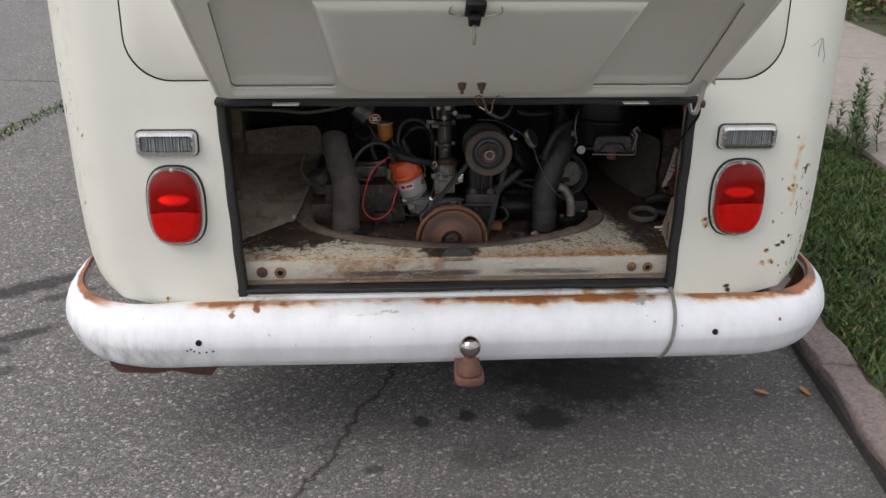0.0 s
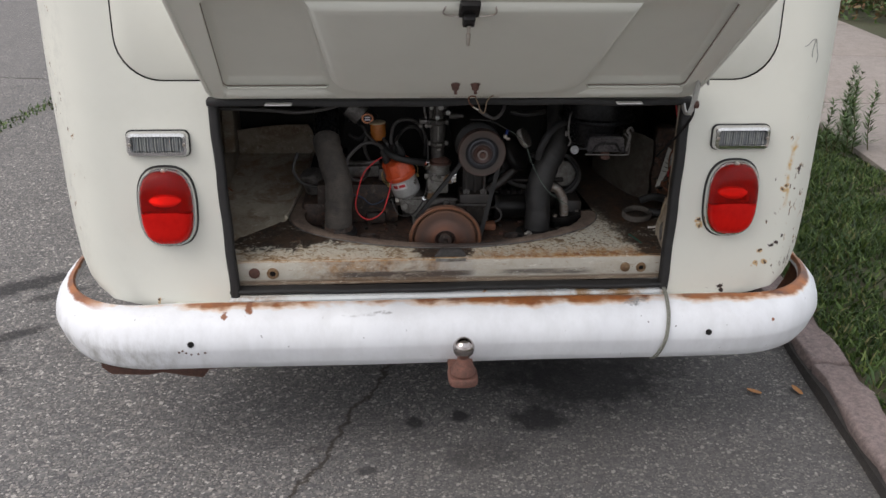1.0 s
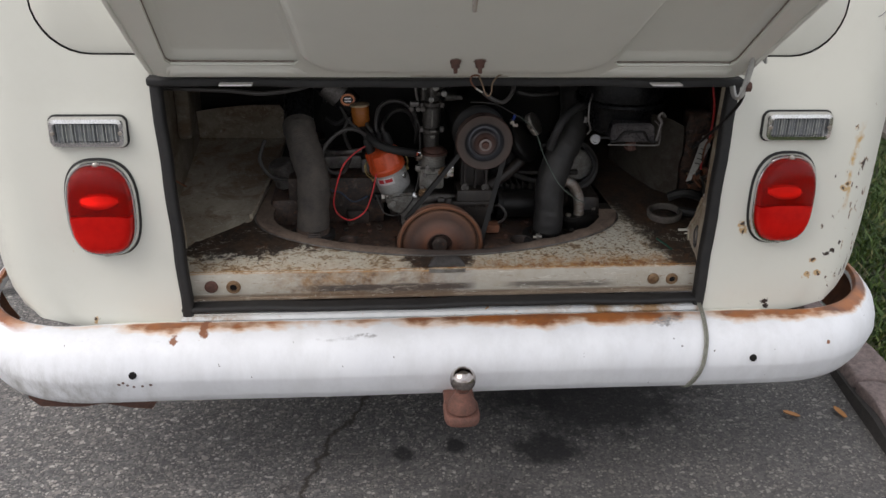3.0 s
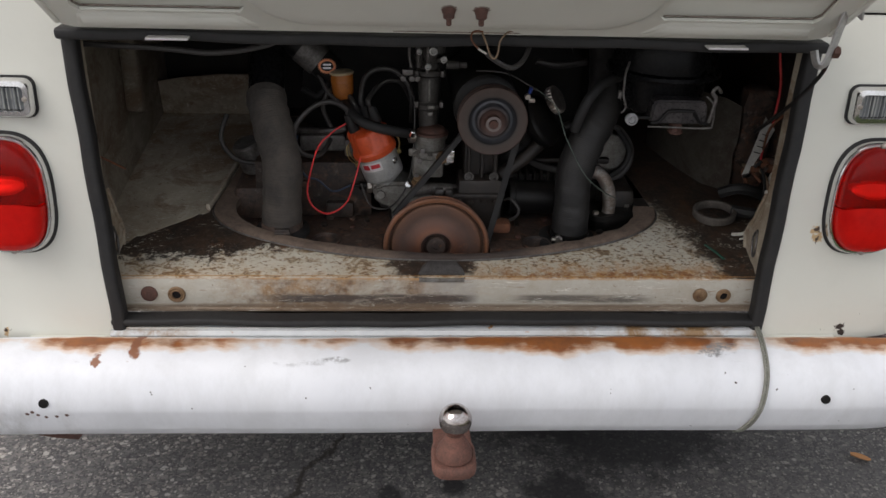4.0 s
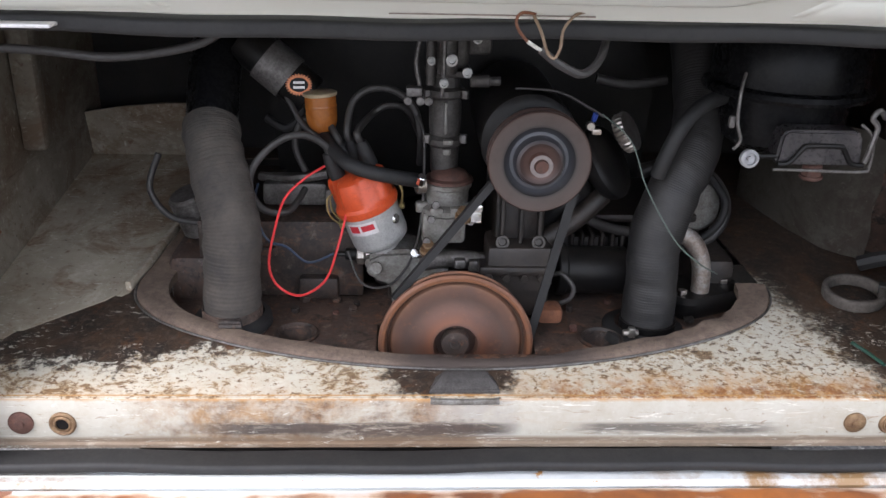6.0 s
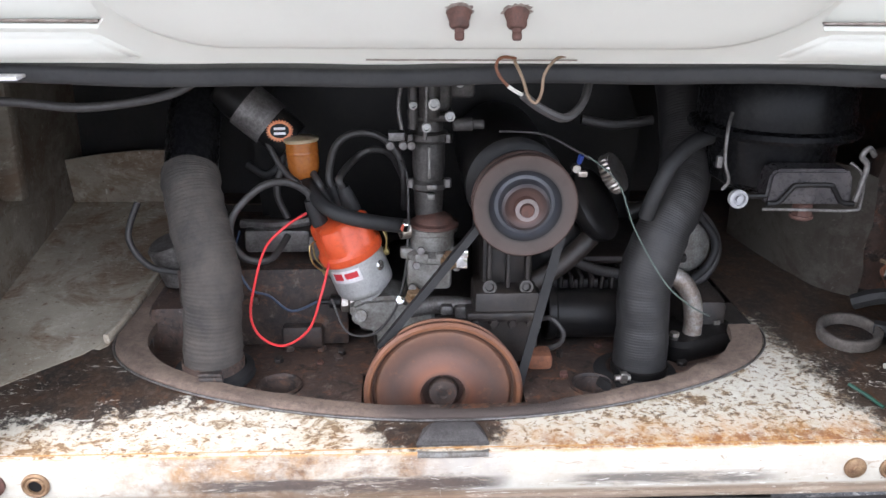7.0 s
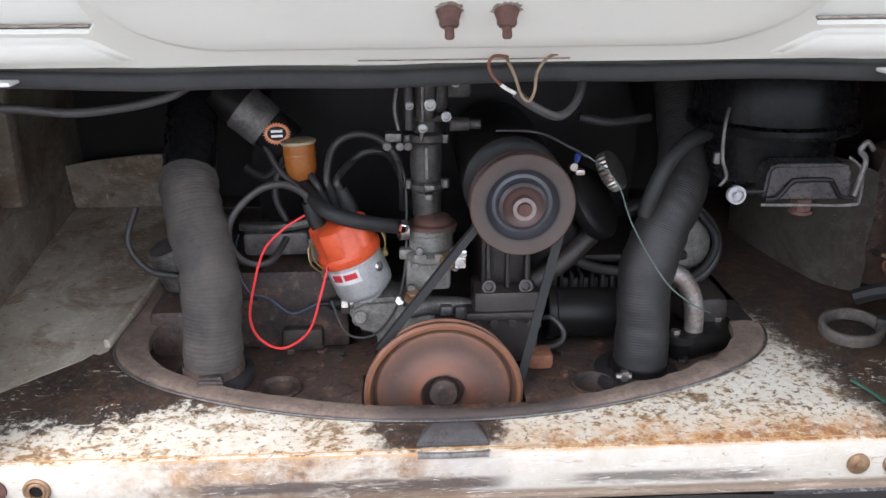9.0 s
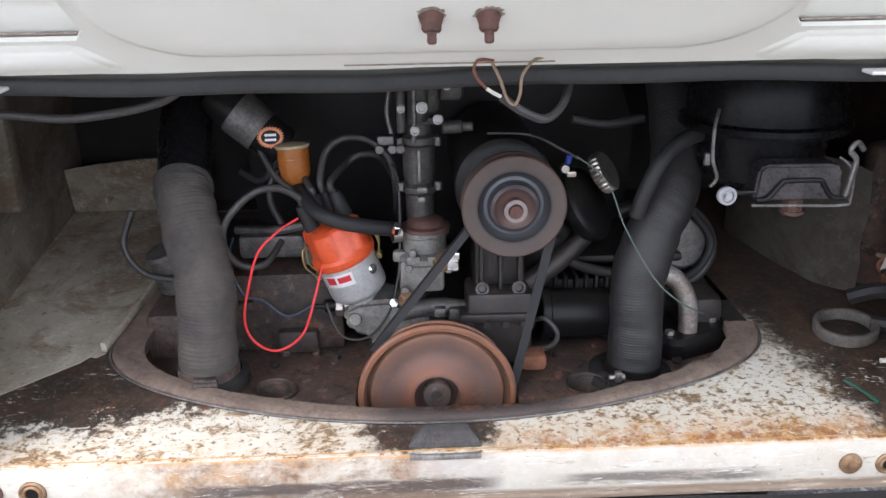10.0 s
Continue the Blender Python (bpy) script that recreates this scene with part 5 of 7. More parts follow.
    sweep(bm, [(-0.036 + 0.007 * k, 0.0335, 0.4885 - 0.0008 * math.sin(math.pi * k / 10)) for k in range(11)], rounded(0.006, 0.006, 0.0012, 2))
    part("latch_lip", bm, PUMPCAST, fl, "bent grey lip under the latch")
    # walls, ceiling and firewall; the side walls have the bay's shade in their colour
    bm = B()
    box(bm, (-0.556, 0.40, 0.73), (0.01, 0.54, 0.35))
    part("side_wall", bm, DUSTYSHADE, fl, "dusty side wall, coloured darker for the shade in the bay")
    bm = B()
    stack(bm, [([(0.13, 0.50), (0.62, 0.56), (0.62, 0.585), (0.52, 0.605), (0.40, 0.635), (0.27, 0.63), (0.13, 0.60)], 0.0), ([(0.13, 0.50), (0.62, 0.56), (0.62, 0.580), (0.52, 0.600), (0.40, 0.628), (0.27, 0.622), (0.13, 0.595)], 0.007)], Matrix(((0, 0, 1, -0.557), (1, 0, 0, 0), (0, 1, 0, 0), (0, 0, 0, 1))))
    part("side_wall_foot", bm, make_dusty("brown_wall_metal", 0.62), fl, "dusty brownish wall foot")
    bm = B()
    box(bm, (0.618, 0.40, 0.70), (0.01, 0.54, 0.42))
    part("side_wall", bm, SOOT, fl, "dusty side wall, coloured darker for the shade in the bay")
    bm = B()
    box(bm, (0, 0.675, 0.60), (1.32, 0.012, 0.64))
    part("firewall", bm, DARKWALL, fl)
    bm = B()
    box(bm, (0, 0.36, 0.905), (1.34, 0.64, 0.01))
    part("bay_ceiling", bm, DARKWALL, fl)
    # bare lower strip of the firewall on the street side, and the tub on the kerb side
    bm = B()
    sheet(bm, [[(-0.55, 0.562), (-0.49, 0.558), (-0.46, 0.566), (-0.44, 0.558), (-0.40, 0.567), (-0.34, 0.562), (-0.335, 0.60), (-0.345, 0.640), (-0.355, 0.656), (-0.43, 0.655), (-0.50, 0.648), (-0.55, 0.640)]], lambda x, z: Vector((x, 0.612 - 0.02 * math.sin((z - 0.556) * 16), z)), 0.006, (0, 1, 0))
    part("firewall_plate", bm, make_dusty("brown_dusty_metal", 0.9), fl, "dusty bare metal plate")
    bm = B()
    sheet(bm, [[(-0.55, 0.19), (-0.53, 0.113)] + [(-0.515 + 0.127 * t / 16, 0.122 + 0.102 * t / 16 + 0.012 * noise.noise(Vector((t * 0.9, 1, 0))) + 0.006 * noise.noise(Vector((t * 2.3, 4, 0)))) for t in range(16)] + [(-0.388, 0.222), (-0.352, 0.43), (-0.345, 0.61), (-0.55, 0.61)]], lambda x, y: Vector((x, y, floor_z(y) + 0.0006)), 0.003, (0, 0, -1))
    part("dusty_sheet", bm, DUSTY, fl, "dusty grey sheet on the floor")
    bm = B()
    sweep(bm, [Vector((x, y, floor_z(y) + 0.006 + 0.002 * math.sin(y * 60))) for x, y in ((-0.390, 0.224), (-0.382, 0.27), (-0.374, 0.32), (-0.366, 0.38), (-0.356, 0.44), (-0.350, 0.52), (-0.346, 0.60))], rounded(0.007, 0.012, 0.0022, 2))
    part("sheet_fold", bm, DUSTY, fl, "dusty raised fold of the sheet")
    # kerb-side plate: dusty metal scaled almost black, so its colour holds the shade
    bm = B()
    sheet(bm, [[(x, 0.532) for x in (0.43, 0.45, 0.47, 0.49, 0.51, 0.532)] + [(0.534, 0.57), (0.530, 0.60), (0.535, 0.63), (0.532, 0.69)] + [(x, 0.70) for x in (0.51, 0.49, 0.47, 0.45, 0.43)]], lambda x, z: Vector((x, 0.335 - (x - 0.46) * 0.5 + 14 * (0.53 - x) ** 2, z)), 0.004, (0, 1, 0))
    part("kerb_side_plate", bm, make_dusty("shaded_plate_metal", 0.16), fl, "bare plate, its metal colour darkened for shade")
    bm = B()
    box(bm, (0.578, 0.345, 0.62), (0.060, 0.04, 0.19), bev=0.012)
    bmesh.ops.subdivide_edges(bm, edges=[g for g in bm.edges if g.calc_length() > 0.02], cuts=6, use_grid_fill=True)
    for q in bm.verts:
        q.co += Vector((noise.noise(q.co * 30), noise.noise(q.co * 30 + Vector((5, 0, 0))), 0)) * 0.007
    part("wall_rib", bm, TIN, fl, "rusty wall rib")
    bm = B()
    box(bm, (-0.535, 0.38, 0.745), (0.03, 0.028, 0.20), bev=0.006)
    part("wall_rib", bm, DUSTYSHADE, fl, "dull grey wall rib, coloured darker for shade")
    # folded corner gussets with an oval hole each
    for s in (-1, 1):
        bm = B()
        def bent(y, z):
            return Vector((s * (0.497 + 0.12 * (y - 0.036) + 0.004 * noise.noise(Vector((y * 40, z * 40, s)))), y, z))
        hole = [(0.075 + 0.014 * math.cos(t), 0.533 + 0.022 * math.sin(t)) for t in [6.2832 * k / 20 for k in range(20)]]
        sheet(bm, [[(0.036, 0.458), (0.060, 0.476), (0.095, 0.492), (0.122, 0.503), (0.136, 0.523), (0.124, 0.543), (0.106, 0.562), (0.088, 0.590), (0.074, 0.617), (0.058, 0.632), (0.050, 0.652), (0.036, 0.672)], hole], bent, 0.003, (s, 0, 0))
        gs = part("gusset", bm, DUSTY if s < 0 else WORNPAINT, fl, "folded stained grey gusset with an oval hole")
        bm = B()
        sweep(bm, [bent(y, z) - Vector((s * 0.002, 0, 0)) for y, z in hole + hole[:1]], ring(0.0018, 6), cap=False)
        part("hole_rim", bm, ALUDIRTY, gs, "turned rim of the hole")
        bm = B()
        sweep(bm, [bent(y, z) - Vector((s * 0.002, 0, 0)) for y, z in ((0.122, 0.503), (0.136, 0.523), (0.124, 0.543), (0.106, 0.562), (0.088, 0.590), (0.074, 0.617))], rounded(0.004, 0.007, 0.0015, 2))
        part("folded_edge", bm, DUSTY, gs)
        bm = B()
        box(bm, (s * 0.508, 0.055, 0.645), (0.006, 0.05, 0.42), bev=0.002)
        part("jamb", bm, DUSTY, fl)
    # rubber seals round the opening
    for nm, c, sz, rot in (("seal_bottom", (0, 0.012, 0.4305), (1.0, 0.030, 0.011), 0), ("seal_top", (0, 0.022, 0.862), (1.028, 0.042, 0.015), 0)):
        bm = B()
        box(bm, c, sz, bev=0.0045, seg=3)
        bmesh.ops.subdivide_edges(bm, edges=[e for e in bm.edges if e.calc_length() > 0.5], cuts=30)
        for w in bm.verts:
            w.co.z += 0.0016 * math.sin(w.co.x * 11) + 0.001 * math.sin(w.co.x * 31)
        part(nm, bm, RUBBER, fl, "black rubber seal")
    for s in (-1, 1):
        bm = B()
        a, b = Vector((s * 0.491 + 0.003, 0.008, 0.418)), Vector((s * 0.506, 0.034, 0.860))
        sweep(bm, [a.lerp(b, t / 12) + Vector((0.001 * math.sin(t * 1.7), 0, 0)) for t in range(13)], rounded(0.020, 0.026, 0.006, 3))
        part("seal_side", bm, RUBBER, fl, "black rubber seal")
    # brown foam gasket round the engine tin
    bm = B()
    n = 60
    oz, rows = 0.006, []
    for i in range(n + 1):
        u = -1 + 2 * i / n
        xo, yo = rim(0.381, 0.0775, u)
        ragged = (0.007 * noise.noise(Vector((u * 14, 0, 2))) + 0.004 * noise.noise(Vector((u * 45, 0, 2)))) * (1 if u > 0.2 else 0.3)
        xi, yi = rim(0.346, 0.104, u)
        yi += ragged - 0.010 * math.exp(-((u - 0.08) / 0.24) ** 2)
        rows.append([(xo, yo + 0.001, floor_z(yo) + 0.003), (xo * 0.998, yo + 0.004, floor_z(yo) + oz), ((xo + xi) / 2, (yo + yi) / 2, floor_z(yo) + oz + 0.001 + 0.002 * noise.noise(Vector((u * 9, 3, 2)))), (xi, yi, floor_z(yi) + 0.003), (xi, yi, floor_z(yi) - 0.008), (xo, yo + 0.002, floor_z(yo) - 0.008)])
    for s in (1, -1):
        end = [(s * (0.381 - 0.03 * t), 0.235 + 0.2 * t) for t in (0.25, 0.5, 0.75, 1.0)]
        add = [[(x, y, floor_z(y) + 0.003), (x - s * 0.002, y, floor_z(y) + oz), (x - s * 0.016, y, floor_z(y) + oz), (x - s * 0.034, y, floor_z(y) + 0.003), (x - s * 0.034, y, floor_z(y) - 0.008), (x, y, floor_z(y) - 0.008)] for x, y in end]
        rows = rows if s == 1 else add[::-1] + rows
    vs = [[bm.verts.new(p) for p in r] for r in rows]
    for a, b in zip(vs, vs[1:]):
        for i in range(6):
            bm.faces.new((a[i], a[(i + 1) % 6], b[(i + 1) % 6], b[i]))
    bm.faces.new(vs[0])
    bm.faces.new(vs[-1][::-1])
    part("engine_gasket", bm, FOAM, fl, "dusty brown foam gasket", sharp=60)
    bm = B()
    sweep(bm, [(*rim(0.3825, 0.076, -1 + i / 24), floor_z(rim(0.3825, 0.076, -1 + i / 24)[1]) + 0.003) for i in range(49)], ring(0.0014, 6))
    part("edge_bead", bm, ALUDIRTY, fl, "dull steel edge bead")
    return fl


def engine():
    e = thing("engine", (0, 0.36, 0.32), "oily black air-cooled engine with rusty crank pulley", "engine")
    # tin plate with the pulley slot and two heater holes
    def circle(x, y, r):
        return [(x + r * math.cos(t), y + r * 0.95 * math.sin(t)) for t in [6.283 * k / 24 for k in range(24)]]
    bm = B()
    sheet(bm, [mouth(0.366, 0.088), [(-0.095, 0.130), (0.085, 0.130), (0.085, 0.20), (-0.095, 0.20)], circle(-0.188, 0.175, 0.022), circle(0.165, 0.165, 0.022)], lambda x, y: Vector((x, y, 0.487)), 0.002, (0, 0, -1))
    tp = part("tin_plate", bm, TIN, e, "rust-stained black tin plate")
    for x, y in ((-0.188, 0.175), (0.165, 0.165)):
        bm = B()
        lathe(bm, [(0.0255, -0.002), (0.0260, 0.002), (0.0235, 0.003), (0.0215, 0.0), (0.0210, -0.045), (0.0, -0.047)], Matrix.Translation((x, y, 0.4875)), 28)
        part("hole_collar", bm, SOOT, tp, "sooty collar of the opening")
    bm = B()
    box(bm, (0, 0.35, 0.33), (0.74, 0.56, 0.02))
    box(bm, (0, 0.085, 0.41), (0.70, 0.01, 0.15))
    part("lower_tin", bm, GRIME, e)
    # crank case
    bm = B()
    box(bm, (0.0, 0.38, 0.45), (0.17, 0.28, 0.20), bev=0.04, seg=4)
    box(bm, (-0.055, 0.315, 0.525), (0.10, 0.06, 0.06), bev=0.012)
    box(bm, (0.07, 0.235, 0.54), (0.075, 0.06, 0.09), bev=0.006)
    part("crankcase", bm, GRIME, e)
    bm = B()
    box(bm, (0.072, 0.30, 0.60), (0.06, 0.13, 0.11), bev=0.008)
    for x in (0.05, 0.072, 0.094):
        box(bm, (x, 0.226, 0.60), (0.005, 0.014, 0.10), bev=0.002)
    box(bm, (0.072, 0.222, 0.573), (0.075, 0.02, 0.018), bev=0.003)
    part("generator_stand", bm, GRIME, e)
    for x in (0.05, 0.092):
        bm = B()
        lathe(bm, [(0.008, 0), (0.008, 0.006), (0.005, 0.006), (0.004, 0.002), (0, 0.002)], aim((x, 0.216, 0.588), (0, -1, 0.3)), 14)
        part("stud", bm, CARB, e)
    bm = B()
    tube(bm, [(-0.045, 0.245, 0.548), (-0.01, 0.24, 0.556), (0.035, 0.24, 0.552)], 0.011, 12)
    box(bm, (0.002, 0.226, 0.556), (0.014, 0.012, 0.012), bev=0.003)
    box(bm, (0.022, 0.228, 0.552), (0.02, 0.012, 0.016), bev=0.003)
    part("timing_casting", bm, ALUDIRTY, e, "greasy aluminium casting over the pulley")
    bm = B()
    box(bm, (0.066, 0.215, 0.556), (0.085, 0.03, 0.012), bev=0.003)
    for k in range(4):
        cyl(bm, (0.034 + 0.021 * k, 0.204, 0.549), (0, -1, 0), 0.0055, 0.007, 6)
    part("bearing_ledge", bm, GRIME, e)
    bm = B()
    box(bm, (0.108, 0.20, 0.505), (0.03, 0.03, 0.02), bev=0.006)
    part("rust_lump", bm, RUST, e, "lump of orange rust")
    rnd = random.Random(8)
    for k in range(16):
        bm = B()
        x, y = rnd.choice((-1, 1)) * rnd.uniform(0.12, 0.31), rnd.uniform(0.16, 0.28)
        if min(math.hypot(x + 0.188, y - 0.175), math.hypot(x - 0.165, y - 0.165)) < 0.034:
            y += 0.07
        cyl(bm, (x, y, 0.486), (rnd.uniform(-0.2, 0.2), -0.2, 1), rnd.uniform(0.004, 0.008), rnd.uniform(0.004, 0.010), 6)
        part("tin_screw", bm, (TIN, GRIME, BROWNBOLT)[k % 3], e)
    # cylinders and heat exchangers to both sides
    for s in (-1, 1):
        bm = B()
        box(bm, (s * 0.20, 0.40, 0.50), (0.10, 0.14, 0.09), bev=0.01)
        barrel = part("cylinder", bm, GRIME, e)
        for k in range(9):
            bm = B()
            box(bm, (s * (0.15 + 0.013 * k), 0.40, 0.50), (0.005, 0.20, 0.13), bev=0.002, seg=1)
            part("fin", bm, GRIME, barrel)
        bm = B()
        if s < 0:
            box(bm, (s * 0.215, 0.385, 0.585), (0.20, 0.22, 0.012), bev=0.005)
            box(bm, (s * 0.215, 0.275, 0.54), (0.20, 0.008, 0.10), bev=0.003)
            box(bm, (s * 0.17, 0.268, 0.505), (0.05, 0.02, 0.03), bev=0.006)
            box(bm, (s * 0.235, 0.269, 0.552), (0.03, 0.012, 0.012), bev=0.003)
        else:
            box(bm, (0.215, 0.40, 0.578), (0.20, 0.16, 0.012), bev=0.005)
            box(bm, (0.215, 0.318, 0.52), (0.19, 0.008, 0.07), bev=0.003)
            tube(bm, [(0.10, 0.25, 0.575), (0.14, 0.255, 0.60), (0.175, 0.262, 0.632)], 0.012, 14)
        part("cylinder_tin", bm, SOOT if s < 0 else GRIME, e)
        bm = B()
        box(bm, (s * 0.325, 0.36, 0.505), (0.06, 0.19, 0.08), bev=0.014)
        part("valve_cover", bm, TIN if s < 0 else GRIME, e)
    bm = B()
    cyl(bm, (0.125, 0.27, 0.530), (1, 0, -0.02), 0.030, 0.09, 24)
    cyl(bm, (0.125, 0.27, 0.530), (1, 0, -0.02), 0.033, 0.012, 24)
    part("heater_pipe", bm, BLACK, e, "glossy black pipe")
    bm = B()
    cyl(bm, (-0.335, 0.315, 0.61), (0.3, 0.2, -1), 0.026, 0.055, 20)
    part("hose_stub", bm, ALUDIRTY, e)
    # grey intake pieces on the street side
    bm = B()
    box(bm, (-0.20, 0.33, 0.612), (0.08, 0.05, 0.03), bev=0.006)
    box(bm, (-0.135, 0.325, 0.605), (0.055, 0.055, 0.034), bev=0.006)
    tube(bm, [(-0.245, 0.33, 0.628), (-0.20, 0.31, 0.632), (-0.16, 0.31, 0.638)], 0.006, 8)
    part("end_casting", bm, ALUDIRTY, e, "dull grey castings")
    # fan shroud
    bm = B()
    prof = [(-0.24, 0.56), (-0.25, 0.70), (-0.20, 0.80), (-0.08, 0.86), (0.12, 0.87), (0.24, 0.82), (0.28, 0.72), (0.27, 0.56)]
    sheet(bm, [prof], lambda x, z: Vector((x, 0.46, z)), 0.14, (0, 1, 0))
    bmesh.ops.bevel(bm, geom=[g for g in bm.edges if len(g.link_faces) == 2 and g.calc_face_angle(0) > 0.5], offset=0.012, segments=2, affect="EDGES")
    part("fan_shroud", bm, BLACK, e)
    # crank pulley
    c = Vector((-0.005, 0.172, 0.489))
    bm = B()
    lathe(bm, [(0, 0.003), (0.078, 0.003), (0.0845, 0.006), (0.085, 0.009), (0.080, 0.0125), (0.077, 0.0145), (0.081, 0.0165), (0.0868, 0.019), (0.0882, 0.0225), (0.0878, 0.0265), (0.0850, 0.0290), (0.0815, 0.0285), (0.0797, 0.0255), (0.0785, 0.019), (0.0760, 0.0175), (0.0735, 0.0205), (0.0700, 0.0215), (0.058, 0.0195), (0.047, 0.0195), (0.043, 0.0215), (0.034, 0.0235), (0.028, 0.0265), (0.0255, 0.027), (0.0240, 0.024), (0.0232, 0.014), (0, 0.013)], aim(c, (0, -1, 0)), 72)
    cp = part("crank_pulley", bm, RUSTY, e, "rust-brown crank pulley with turned rings", sharp=30)
    bm = B()
    lathe(bm, [(0.0165, 0.012), (0.0165, 0.0215), (0.0150, 0.0235), (0.006, 0.0240), (0.005, 0.021), (0, 0.021)], aim(c, (0, -1, 0)), 20)
    part("crank_bolt", bm, TIN, cp)
    # generator and its pulley
    g = Vector((0.080, 0.19, 0.700))
    bm = B()
    lathe(bm, [(0, 0), (0.046, 0), (0.0535, 0.005), (0.0545, 0.012), (0.0525, 0.015), (0.0525, 0.018), (0.054, 0.022), (0.054, 0.20), (0.05, 0.22), (0, 0.22)], aim(g + Vector((-0.006, 0.016, 0.010)), (0, 1, 0)), 40)
    gen = part("generator", bm, BLACK, e)
    bm = B()
    lathe(bm, [(0, -0.002), (0.050, -0.002), (0.0555, 0.003), (0.0556, 0.006), (0.050, 0.012), (0.0557, 0.018), (0.0560, 0.023), (0.0545, 0.0245), (0.0385, 0.0235), (0.0365, 0.021), (0.032, 0.017), (0.0285, 0.0175), (0.0265, 0.022), (0.0255, 0.027), (0.022, 0.029), (0.019, 0.027), (0.016, 0.026), (0, 0.026)], aim(g, (0, -1, 0)), 64)
    gp = part("generator_pulley", bm, make_pulley(), gen, "dark ringed pulley", sharp=30)
    bm = B()
    lathe(bm, [(0.0125, 0.024), (0.0125, 0.034), (0.0115, 0.036), (0.0075, 0.036), (0.0068, 0.041), (0, 0.0412)], aim(g, (0, -1, 0)), 20)
    part("pulley_nut", bm, BROWNBOLT, gen, "rusty pulley nut")
    bm = B()
    lathe(bm, [(0.0122, 0.036), (0.0122, 0.0375), (0.008, 0.0375), (0.008, 0.036)], aim(g, (0, -1, 0)), 24)
    part("washer", bm, plain("pale_washer", (0.24, 0.20, 0.19), None, 0.5), gen, "pale washer")
    # fan belt
    for a, b in ((Vector((g.x - 0.047, 0.178, 0.675)), Vector((c.x - 0.070, 0.163, 0.54))), (Vector((g.x + 0.042, 0.178, 0.668)), Vector((c.x + 0.083, 0.163, 0.48)))):
        bm = B()
        sweep(bm, [a.lerp(b, t / 6) for t in range(7)], [(-0.005, -0.004), (0.005, -0.004), (0.0035, 0.004), (-0.0035, 0.004)])
        part("fan_belt", bm, RUBBER, e)
    # fuel pump and intake column
    px, py = -0.010, 0.255
    bm = B()
    box(bm, (px - 0.008, py, 0.598), (0.052, 0.05, 0.04), bev=0.006)
    lathe(bm, [(0, 0.612), (0.030, 0.612), (0.034, 0.615), (0.034, 0.621), (0.030, 0.624), (0.0255, 0.626), (0.0255, 0.643), (0.029, 0.645), (0.029, 0.650), (0.024, 0.653), (0.0, 0.653)], Matrix.Translation((px - 0.004, py, 0)), 28)
    for a in (200, 245, 290, 335):
        box(bm, (px - 0.004 + 0.031 * math.cos(radians(a)), py + 0.031 * math.sin(radians(a)), 0.6205), (0.016, 0.012, 0.013), bev=0.003)
    fp = part("fuel_pump", bm, PUMPCAST, e, "grey cast fuel pump with a rusty dome")
    bm = B()
    lathe(bm, [(0.029, 0.651), (0.028, 0.654), (0.023, 0.656), (0.021, 0.6605), (0.015, 0.6635), (0.007, 0.665), (0.0045, 0.666), (0.004, 0.670), (0.0, 0.670)], Matrix.Translation((px - 0.002, py, 0)), 24)
    part("dome", bm, BROWNBOLT, fp)
    for x, z in ((-0.033, 0.612), (0.017, 0.628), (-0.028, 0.63), (0.012, 0.61), (-0.038, 0.585)):
        bm = B()
        cyl(bm, (x, py - 0.03, z), (0, -1, 0.25), 0.005, 0.008, 6)
        part("screw", bm, ALUDIRTY, fp)
    for x, y, z in ((-0.036, py - 0.034, 0.576), (0.004, py - 0.036, 0.620)):
        bm = B()
        cyl(bm, (x, y, z), (0, -0.6, 1), 0.0075, 0.010, 6)
        cyl(bm, (x, y, z - 0.004), (0, -0.6, 1), 0.010, 0.006, 16)
        part("nut", bm, BRASSRUST, fp, "brown corroded nut")
    bm = B()
    box(bm, (0.016, py - 0.066, 0.629), (0.012, 0.004, 0.015), bev=0.0015)
    box(bm, (0.017, py - 0.067, 0.640), (0.012, 0.008, 0.009), bev=0.002)
    tube(bm, [(0.017, py - 0.065, 0.642), (0.020, py - 0.052, 0.648), (0.024, py - 0.03, 0.645)], 0.0025, 6)
    part("white_clip", bm, CHROME, fp, "bright bare clip")
    bm = B()
    lathe(bm, [(0.016, 0.66), (0.017, 0.69), (0.022, 0.694), (0.022, 0.700), (0.017, 0.704), (0.0185, 0.715), (0.0185, 0.742), (0.016, 0.746), (0.022, 0.750), (0.022, 0.757), (0.016, 0.760), (0.0155, 0.80)], Matrix.Translation((px - 0.008, py + 0.01, 0)), 24)
    part("intake_column", bm, CARB, e, "dark greasy intake column")
    bm = B()
    box(bm, (px - 0.008, py - 0.012, 0.727), (0.0032, 0.006, 0.036), bev=0.001)
    box(bm, (px - 0.006, py - 0.012, 0.688), (0.009, 0.008, 0.007), bev=0.002)
    box(bm, (px - 0.005, py - 0.014, 0.700), (0.012, 0.008, 0.006), bev=0.002)
    part("column_bracket", bm, PUMPCAST, e)
    bm = B()
    box(bm, (px - 0.006, py + 0.018, 0.818), (0.046, 0.05, 0.075), bev=0.010, seg=3)
    box(bm, (px + 0.028, py + 0.022, 0.820), (0.030, 0.036, 0.050), bev=0.006)
    box(bm, (px - 0.006, py + 0.012, 0.776), (0.052, 0.040, 0.008), bev=0.003)
    lathe(bm, [(0.0, 0), (0.010, 0), (0.0115, 0.003), (0.0115, 0.055), (0.0, 0.058)], Matrix.Translation((px - 0.008, py - 0.016, 0.779)), 18)
